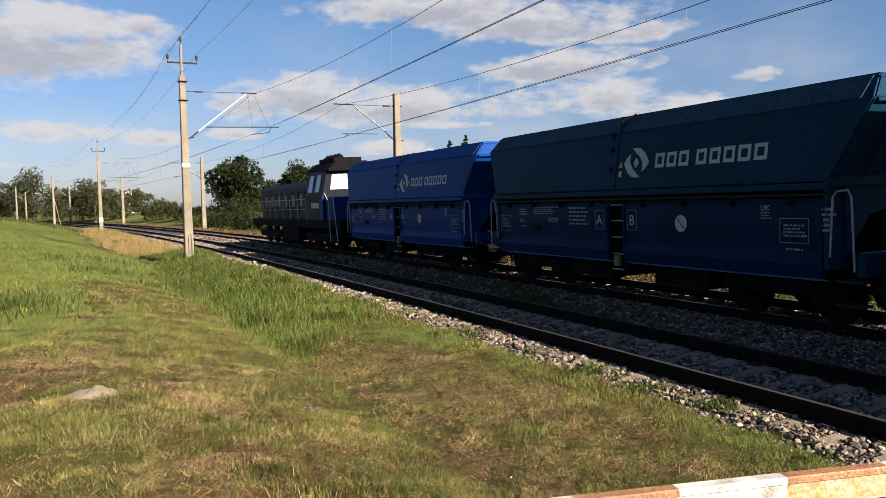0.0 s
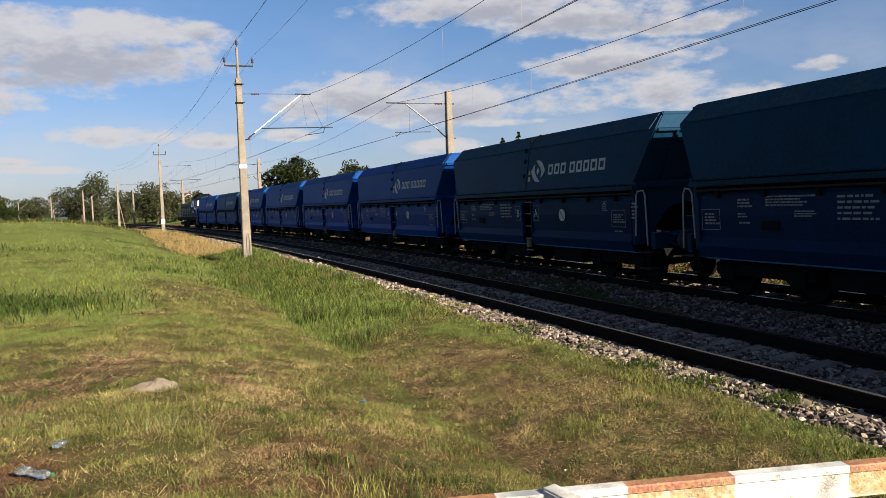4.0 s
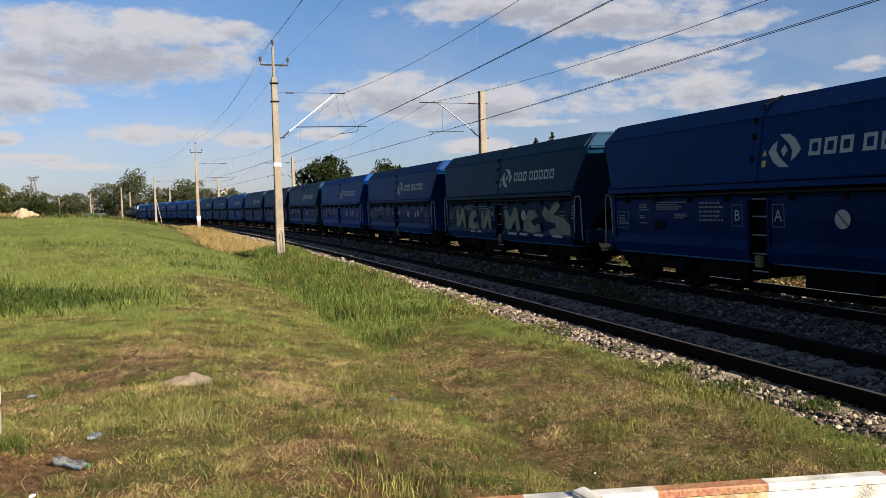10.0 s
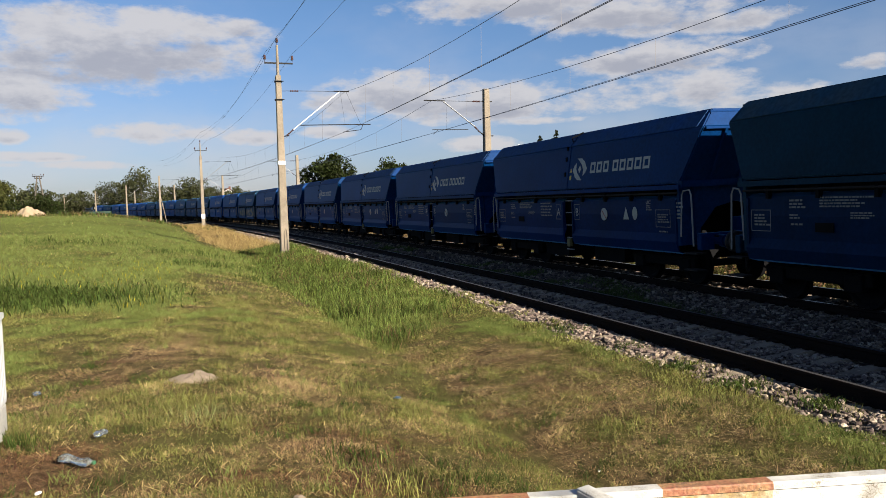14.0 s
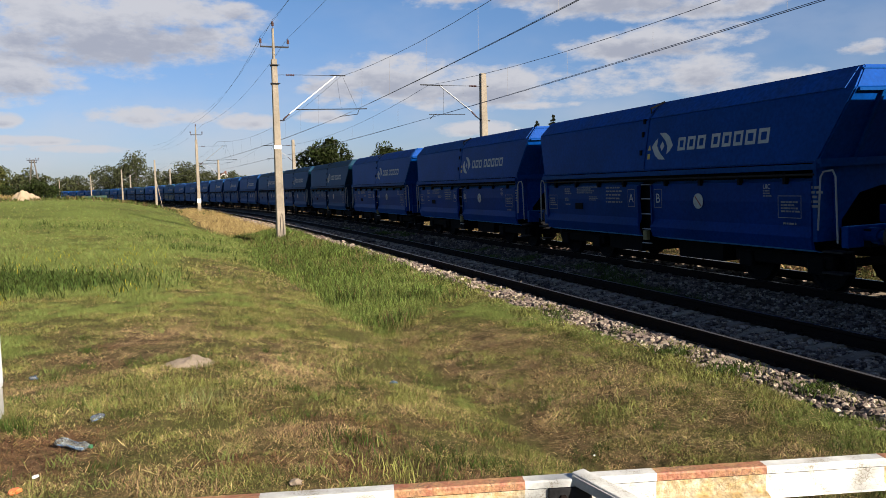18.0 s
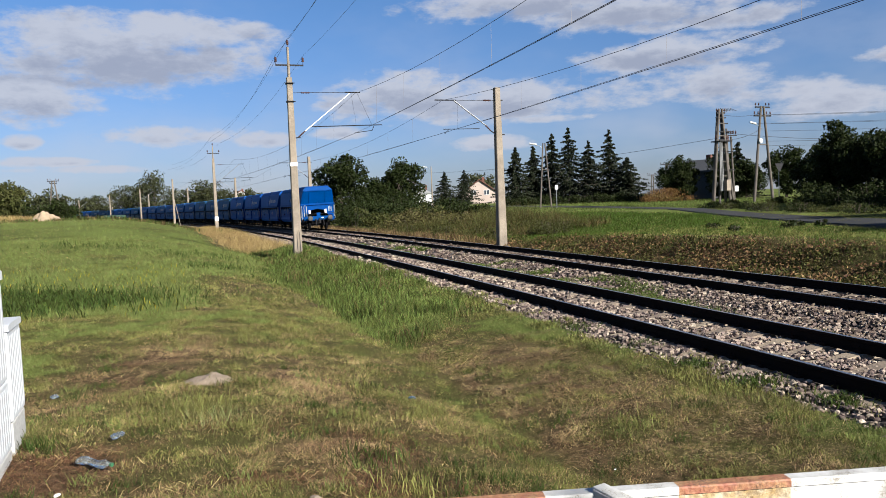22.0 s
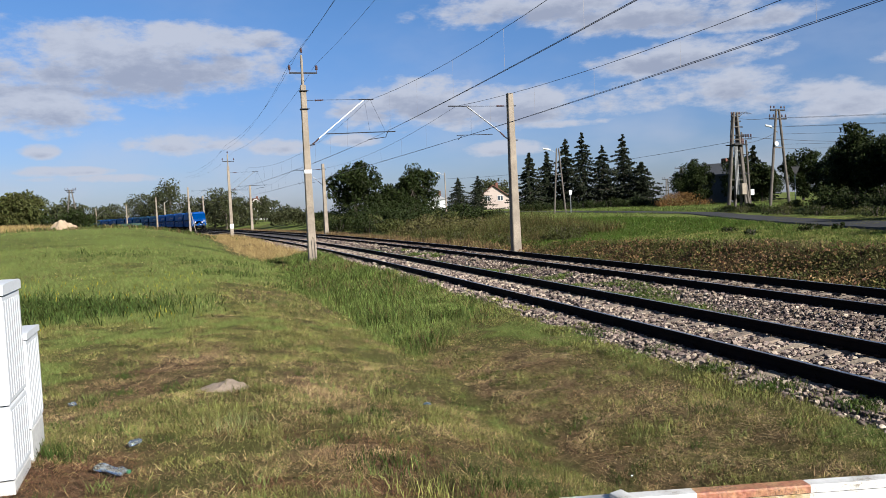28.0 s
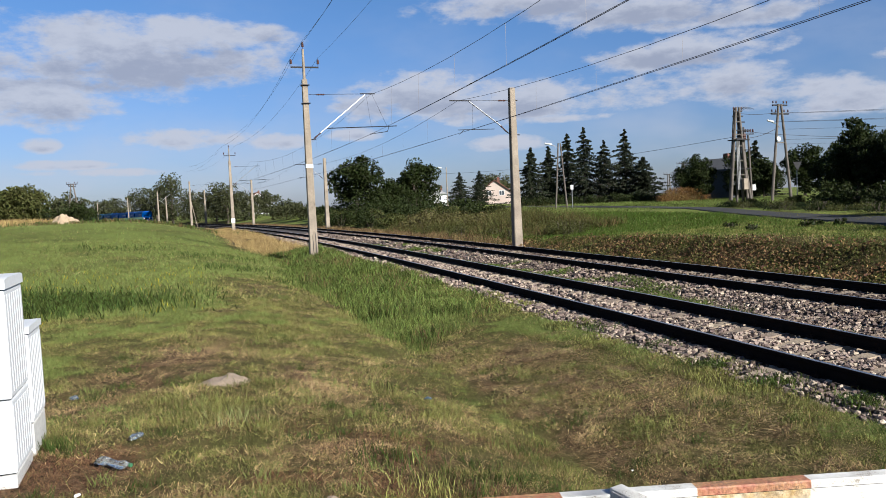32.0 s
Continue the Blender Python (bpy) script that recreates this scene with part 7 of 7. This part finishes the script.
def spruce(x, y, top, half, label, leaves=11000):
    """A straight stem with whorls of drooping boughs, thinning to a pointed tip."""
    z0 = float(ground_z(x, y))
    h = top - z0
    tree = thing("spruce", label, "conifer", pose(x, y, z0))
    bm = bmesh.new()
    tube(bm, [(0, 0, -0.3), (0, 0, h * 0.5), (0, 0, h)], 0.02 * h, 8, 0.003 * h)
    part("trunk", bm, M["bark"], tree)
    pts = []
    whorls = 34
    boughs = bmesh.new()
    for k in range(whorls):
        f = (k + 0.6) / whorls
        zc = h * (0.06 + 0.93 * f)
        reach = half * (1 - f) ** 0.9 * (0.85 + 0.3 * TREES.rand()) + 0.12
        m = 6 if f < 0.7 else 4
        for j in range(m):
            a = j * 2 * math.pi / m + TREES.rand() * 1.2
            rr = reach * (0.30 + 0.95 * TREES.rand())
            c, s = math.cos(a), math.sin(a)
            z = zc + (TREES.rand() - 0.5) * 1.8 * h / whorls
            drop = 0.28 * rr
            tube(boughs, [(0, 0, z), (c * rr * 0.5, s * rr * 0.5, z - drop * 0.7), (c * rr, s * rr, z - drop * 0.8)], 0.02, 3, 0.008, False)
            cnt = int(leaves / (whorls * m) * (0.4 + 1.2 * (1 - f)))
            q = TREES.rand(cnt) ** 0.7
            wdt = 0.20 * rr * (1.15 - q)
            pts.append(np.stack([c * rr * q + TREES.randn(cnt) * wdt * 0.6, s * rr * q + TREES.randn(cnt) * wdt * 0.6, z - drop * np.minimum(1, q * 1.3) * 0.8 - np.abs(TREES.randn(cnt)) * 0.10 * h / whorls * 2.2], 1))
    tagged(part("boughs", boughs, M["bark"], tree), kind="stuff")
    part("needles", leaf_mesh("needles", np.concatenate(pts), 0.148, M["needle"], 0.1), None, tree)
    return tree


M["bark"] = material("bark", (0.07, 0.0525, 0.0385), 0.9, var=0.4, scale=4, fine=30, bump=0.5)
M["leaf_dark"] = leafy("leaf_dark", (0.0224, 0.0292, 0.00784), (0.0121, 0.0171, 0.00427), 0.5, thin=0.2)
M["leaf_olive"] = leafy("leaf_olive", (0.0561, 0.057, 0.0171), (0.0347, 0.0392, 0.0106), 0.45, thin=0.2)
M["leaf_withered"] = leafy("leaf_withered", (0.082, 0.070, 0.026), (0.044, 0.040, 0.016), 0.5, thin=0.2)
M["leaf_far"] = leafy("leaf_far", (0.0479, 0.0499, 0.0214), (0.033, 0.037, 0.0157), 0.4, thin=0.2)
M["needle"] = leafy("needle", (0.0225, 0.0264, 0.0135), (0.012, 0.0158, 0.0081), 0.4, thin=0.1)

WOOD = [
    ("oak", -11.8, 109.4, 10.2, 3.5),
    ("oak", -3.9, 128.0, 9.5, 3.5),
    ("bush", -7.5, 117.8, 5.9, 2.6),
    ("spr", 4.2, 169.9, 8.6, 2.2),
    ("spr", 8.7, 171.8, 8.9, 2.2),
    ("oak", 15.2, 214.5, 9.8, 5.0),
    ("spr", 12.1, 103.3, 8.8, 1.7),
    ("spr", 14.7, 105.0, 9.1, 1.5),
    ("spr", 17.5, 106.6, 10.8, 2.0),
    ("spr", 19.0, 102.2, 11.1, 2.0),
    ("spr", 22.3, 105.7, 9.5, 1.9),
    ("spr", 23.6, 99.2, 10.3, 2.0),
    ("spr", 25.2, 96.8, 6.6, 2.2),
    ("oak", 29.2, 87.4, 6.3, 1.6),
    ("oak", 40.1, 123.7, 7.1, 2.8),
    ("spr", 37.5, 92.7, 7.8, 1.7),
    ("oak", 36.4, 87.8, 5.2, 2.1),
    ("oak", 30.3, 59.0, 5.4, 1.8),
    ("oak", 29.0, 54.0, 6.6, 2.1),
    ("oak", 29.6, 51.4, 6.1, 1.9),
    ("oak", 30.2, 48.6, 5.9, 2.0),
    ("oak", 30.8, 45.8, 5.4, 2.2),
    ("oak", -45.7, 83.3, 5.7, 2.3),
    ("oak", -48.9, 92.9, 6.4, 2.1),
    ("oak", -72.0, 150.5, 7.5, 3.8),
    ("oak", -137.0, 313.0, 9.6, 6.0),
    ("oak", -130.0, 312.0, 10.0, 6.0),
    ("oak", -98.0, 256.0, 11.6, 5.2),
    ("oak", -92.0, 252.0, 13.4, 5.2),
    ("oak", -80.0, 232.0, 15.3, 5.7),
    ("oak", -67.5, 214.6, 8.5, 3.9),
    ("oak", -55.5, 192.2, 9.4, 4.6),
    ("oak", -47.6, 173.6, 8.8, 3.3),
    ("oak", -46.6, 184.2, 7.0, 3.5),
    ("oak", -43.7, 195.2, 7.1, 3.5),
    ("oak", -29.3, 147.1, 3.9, 3.1),
    ("oak", -24.5, 137.8, 3.3, 2.2),
    ("bush", -19.2, 128.6, 2.1, 2.4),
    ("oak", 38.1, 81.5, 6.8, 2.2),
    ("oak", 32.8, 86.0, 6.5, 1.6),
    ("oak", 24.5, 17.0, 8.0, 3.0),
    ("oak", 29.0, 26.0, 8.6, 3.0),
    ("oak", 34.5, 34.0, 8.8, 3.2),
]
for k, (kind, x, y, top, half) in enumerate(WOOD):
    far = math.hypot(x, y)
    if kind == "spr":
        spruce(x, y, top, half * 2.1, "dark green spruce with drooping boughs, in shade")
    elif far > 135:
        broad_tree(x, y, top, half, M["leaf_far"], "distant leafy tree at the wood's edge", 3400, 0.05, 1.1)
    elif x > 20:
        broad_tree(x, y, top, half, M["leaf_dark"], "dark dense tree beyond the lane", 9500 if far > 48 else 5000, 0.03, 0.76 if far > 48 else 1.1)
    else:
        broad_tree(x, y, top, half, M["leaf_dark"] if x > -30 else M["leaf_olive"], "full round leafy tree beside the railway" if x > -30 else "leafy tree at the meadow's edge", 8500, 0.03, 0.98)


def bush(x, y, w, h, mat, label, leaves=1500, size=0.10):
    z0 = float(ground_z(x, y))
    b = thing("bush", label, "bush", pose(x, y, z0))
    bm = bmesh.new()
    for k in range(5):
        a = k * 1.256
        tube(bm, [(0.1 * math.cos(a), 0.1 * math.sin(a), -0.2), (w * 0.3 * math.cos(a), w * 0.3 * math.sin(a), h * 0.6)], 0.03, 5, 0.012)
    part("stem", bm, M["bark"], b)
    n = 16
    pts = []
    for k in range(n):
        a, r = TREES.rand() * 6.28, TREES.rand() ** 0.5
        c = np.array([math.cos(a) * r * w * 0.75, math.sin(a) * r * w * 0.75, h * (0.12 + 0.68 * TREES.rand() * (1 - 0.5 * r))])
        q = TREES.randn(leaves // n, 3)
        q *= (w * 0.36 * (0.4 + 0.6 * TREES.rand(len(q))) / np.linalg.norm(q, axis=1))[:, None]
        pts.append(q * np.array([1, 1, 0.75 * h / w]) + c)
    pts = np.concatenate(pts)
    part("foliage", leaf_mesh("foliage", pts[pts[:, 2] > 0], size, mat), None, b)
    return b


def thickets():
    # dense bushes on the far side of the tracks, from the round trees towards the mast
    for k in range(26):
        f = k / 25
        s, o = 110 - 55 * f, SPACING + 6.5 + 5.0 * TREES.rand()
        p = track(s, o)
        bush(p.x, p.y, 2.0 + 0.8 * TREES.rand(), (2.5 + 1.2 * TREES.rand()) * (1 - 0.55 * f), M["leaf_dark"] if k % 3 and f < 0.6 else M["leaf_olive" if f < 0.7 else "leaf_withered"], "dense green bush by the railway", 1300, 0.125)
    for k in range(16):
        f = k / 15
        s, o = 114 - 38 * f, SPACING + 12 + 7 * TREES.rand()
        p = track(s, o)
        bush(p.x, p.y, 2.4 + TREES.rand(), (3.2 + 1.6 * TREES.rand()) * (1 - 0.68 * f), M["leaf_dark"], "tall dark green bush behind the railway", 1200, 0.15)
    # olive weeds near the far mast
    for k in range(24):
        s, o = 40 + 22 * TREES.rand(), SPACING + 4.2 + 8 * TREES.rand()
        p = track(s, o)
        bush(p.x, p.y, 0.8 + 0.5 * TREES.rand(), 0.8 + 0.6 * TREES.rand(), M["leaf_olive"], "rank olive-green weeds beside the track", 800, 0.05)
    for mat, n, tall, label in (("weed_olive", 36000, 1.3, "rank olive weeds standing by the far mast"), ("straw_dull", 12000, 1.15, "withered straw-brown stems among the weeds"), ("bank_brown", 6000, 0.9, "reddish-brown seeding docks among the weeds")):
        s, o = 41 + 27 * TREES.rand(n), SPACING + 3.7 + 8.5 * TREES.rand(n)
        th = PHI - CURVE * s
        x, y = CENTRE.x + np.cos(th) * (RADIUS + o), CENTRE.y - np.sin(th) * (RADIUS + o)
        c = lumps(x, y, 2.2, 81) + 0.6 * lumps(x, y, 0.8, 82 if mat == "weed_olive" else 83)
        k = TREES.rand(n) < step(-0.7, 0.5, c)
        x, y, c, o, s = x[k], y[k], c[k], o[k], s[k]
        grow("rank_weeds", label, x, y, tall * (0.35 + 0.65 * TREES.rand(len(x))) * (0.8 + 0.35 * c) * (0.45 + 0.55 * step(3.7, 6.0, o - SPACING)) * (1 + 0.55 * step(5.0, 8.0, o - SPACING) * step(43, 49, s)), (0.030 if mat == "weed_olive" else 0.016) + 0.012 * TREES.rand(len(x)), 0.2 + 0.5 * TREES.rand(len(x)), M[mat], straight=True)
    # along the meadow's far edge
    for k in range(14):
        f = k / 13
        p = track(185 + 230 * f, SPACING + 11 + 5 * TREES.rand())
        bush(p.x, p.y, 5.0, 4.4 + 2.4 * TREES.rand(), M["leaf_far"], "far hedge bush beyond the curve of the line", 900, 0.26)
    for x, y, w, h in ((-40, 86, 2.4, 2.6), (-43, 88, 2.6, 3.2), (-50, 96, 3, 3.4), (-47, 100, 3, 3), (-74, 151, 4, 4.4), (-80, 163, 4.2, 4.4), (-69, 152, 4, 4)):
        bush(x, y, w, h, M["leaf_dark"], "dark bush at the meadow's edge", 1400, 0.13)
    # hedge behind the lane
    for k in range(16):
        f = k / 15
        if k < 9 and k % 3:
            continue
        bush(24.5 + 6 * f - 0.8 * (k % 2), 66 - 17 * f, 0.6 + 0.6 * f, (0.8 + 0.5 * TREES.rand()) * (0.5 + 0.5 * f), M["leaf_dark"] if k % 3 else M["leaf_olive"], "low dark hedge bush beside the lane", 1100, 0.07)
    # hay-coloured growth beyond the lane
    x, y = 27.2 + 1.5 * TREES.randn(5000).clip(-1.6, 1.6), 88 + 1.2 * TREES.randn(5000)
    z = ground_z(x, y) + 1.5 * np.sqrt(np.clip(1 - ((x - 27.2) / 2.6) ** 2, 0, 1)) * TREES.rand(5000)
    grow("dry_thicket", "heap of dry straw-coloured growth beyond the lane", x, y, 0.14 + 0.20 * TREES.rand(5000), 0.03 + 0 * x, 0.3 + 0.6 * TREES.rand(5000), M["dry_orange"], z=z)
    x, y = -42.5 + 2.2 * TREES.randn(4500), 74 + 3 * TREES.randn(4500)
    grow("dry_reeds", "tall dry straw-coloured grass at the meadow's edge", x, y, 0.45 + 0.5 * TREES.rand(4500), 0.05 + 0 * x, 0.2 + 0.3 * TREES.rand(4500), M["grass_gold"])
    # undergrowth at the foot of the spruces and rough grass before it
    for k in range(16):
        bush(10.5 + 1.0 * k, 97 - 0.35 * k + 2 * TREES.rand(), 1.3, 0.9 + 0.8 * TREES.rand(), M["leaf_dark"], "dark undergrowth at the foot of the spruces", 700, 0.09)
    x, y = 8 + 26 * TREES.rand(26000), 60 + 36 * TREES.rand(26000)
    k = (x > np.interp(y, (58, 66, 74, 83, 96), (21.4, 20.6, 18.8, 16.2, 12.4))) | (x < np.interp(y, (58, 66, 74, 83, 96), (17.6, 16.8, 15.0, 12.2, 8.6)))
    x, y = x[k], y[k]
    grow("rough_grass", "rough olive grass beyond the lane", x, y, 0.10 + 0.22 * TREES.rand(len(x)), 0.03 + 0 * x, 0.3 + 0.4 * TREES.rand(len(x)), M["grass_tall"], straight=True)
    # rank growth along the lane's far side, and a tall dark hedge beside it
    for k in range(22):
        f = k / 21
        p = Vector((22.6 + 0.6 * math.sin(k * 1.7), 61 - 33 * f))
        bush(p.x, p.y, 0.9 + 0.4 * TREES.rand(), 0.45 + 0.5 * TREES.rand(), M["leaf_olive"] if k % 2 else M["leaf_dark"], "rank weeds along the lane's edge", 600, 0.05)
    for k in range(9):
        bush(25.2 + 0.5 * k, 50 - 2.3 * k, 1.7, 2.0 + 0.3 * TREES.rand(), M["leaf_dark"], "tall dark clipped hedge beside the lane", 1500, 0.095)
    # leafy weeds on the bank beyond the tracks
    for mat, n, label in (("weed_olive", 26000, "rank olive leafy weeds on the bank"), ("bank_brown", 22000, "withered brown leafy weeds on the bank")):
        s, o = 5 + 44 * TREES.rand(n), SPACING + 2.1 + 3.0 * TREES.rand(n)
        th = PHI - CURVE * s
        x, y = CENTRE.x + np.cos(th) * (RADIUS + o), CENTRE.y - np.sin(th) * (RADIUS + o)
        c = lumps(x, y, 1.1, 61 if mat == "bank_brown" else 62) + 0.5 * lumps(x, y, 0.4, 63)
        k = TREES.rand(n) < step(-0.5, 0.4, c)
        x, y, c = x[k], y[k], c[k]
        z = ground_z(x, y) + (0.03 + 0.20 * np.clip(0.5 + 0.5 * c, 0, 1)) * TREES.rand(len(x))
        thing("bank_foliage", label, "weeds", mesh=leaf_mesh("bank_foliage", np.stack([x, y, z], 1), 0.045, M[mat]), kind="stuff")
    # large-leaved weeds on the verge before the lane
    for x, y in ((14.6, 31.2), (15.2, 31.6), (15.9, 31.0), (12.2, 30.5), (12.8, 34.5)):
        bush(x, y, 0.34, 0.36, M["leaf_dark"], "broad-leaved weed on the grass verge", 90, 0.08)


thickets()

# ---- sleepers ----


def sleepers():
    bm = bmesh.new()
    prof = [(-1.25, -0.02), (-0.9, 0.0), (-0.5, 0.0), (-0.2, -0.035), (0.2, -0.035), (0.5, 0.0), (0.9, 0.0), (1.25, -0.02)]
    secs = [[(x, -0.13, z - 0.2), (x, -0.105, z), (x, 0.105, z), (x, 0.13, z - 0.2)] for x, z in prof]
    loft(bm, secs)
    me = mesh_of("sleeper", bm, M["sleeper"])
    bm = bmesh.new()
    for side in (-1, 1):
        box(bm, side * 0.095 - 0.028, side * 0.095 + 0.028, -0.055, 0.055, 0.0, 0.045, 0.008)
        tube(bm, [(side * 0.095, 0, 0.04), (side * 0.095, 0, 0.09)], 0.014, 6)
    clip = mesh_of("fastening", bm, M["steel_rust"])
    tracks = [o for o in scene.objects if o.name.startswith("railway_track")]
    for tr, o0, z0 in zip(tracks, (0.0, SPACING), (0.0, RISE)):
        for k in range(4, 104):
            s = 0.3 + 0.6 * k
            m = track_pose(s, o0, z0 - 0.166, -math.atan(CANT)) @ pose(0, 0, 0, 0, 0, 1.2 * math.sin(k * 2.3))
            sl = part("sleeper", me, None, tr, m=m)
            if s < 26:
                for side in (-1, 1):
                    part("fastening", clip, None, sl, m=pose(side * 0.753, 0, 0.0))


M["sleeper"] = material("sleeper", (0.244, 0.188, 0.132), 0.9, var=0.3, scale=5, fine=40, bump=0.4, random_tint=0.18)
sleepers()

# ---- the train's run ----


def run(t):
    """Where the joint between the first and second wagons is at t seconds, along the track."""
    return 19.70 + 17.026 * t + 0.01042 * t * t + 0.000243 * t ** 3


def motions():
    times = [i * 2.0 for i in range(17)]
    for i, w in enumerate(WAGONS):
        walk(w, [(t, track_pose(run(t) + WAGON * (0.5 - i), SPACING, RISE, -math.atan(CANT))) for t in times])
    walk(ENGINE, [(t, track_pose(run(t) + WAGON + 9.0, SPACING, RISE, -math.atan(CANT))) for t in times])


motions()
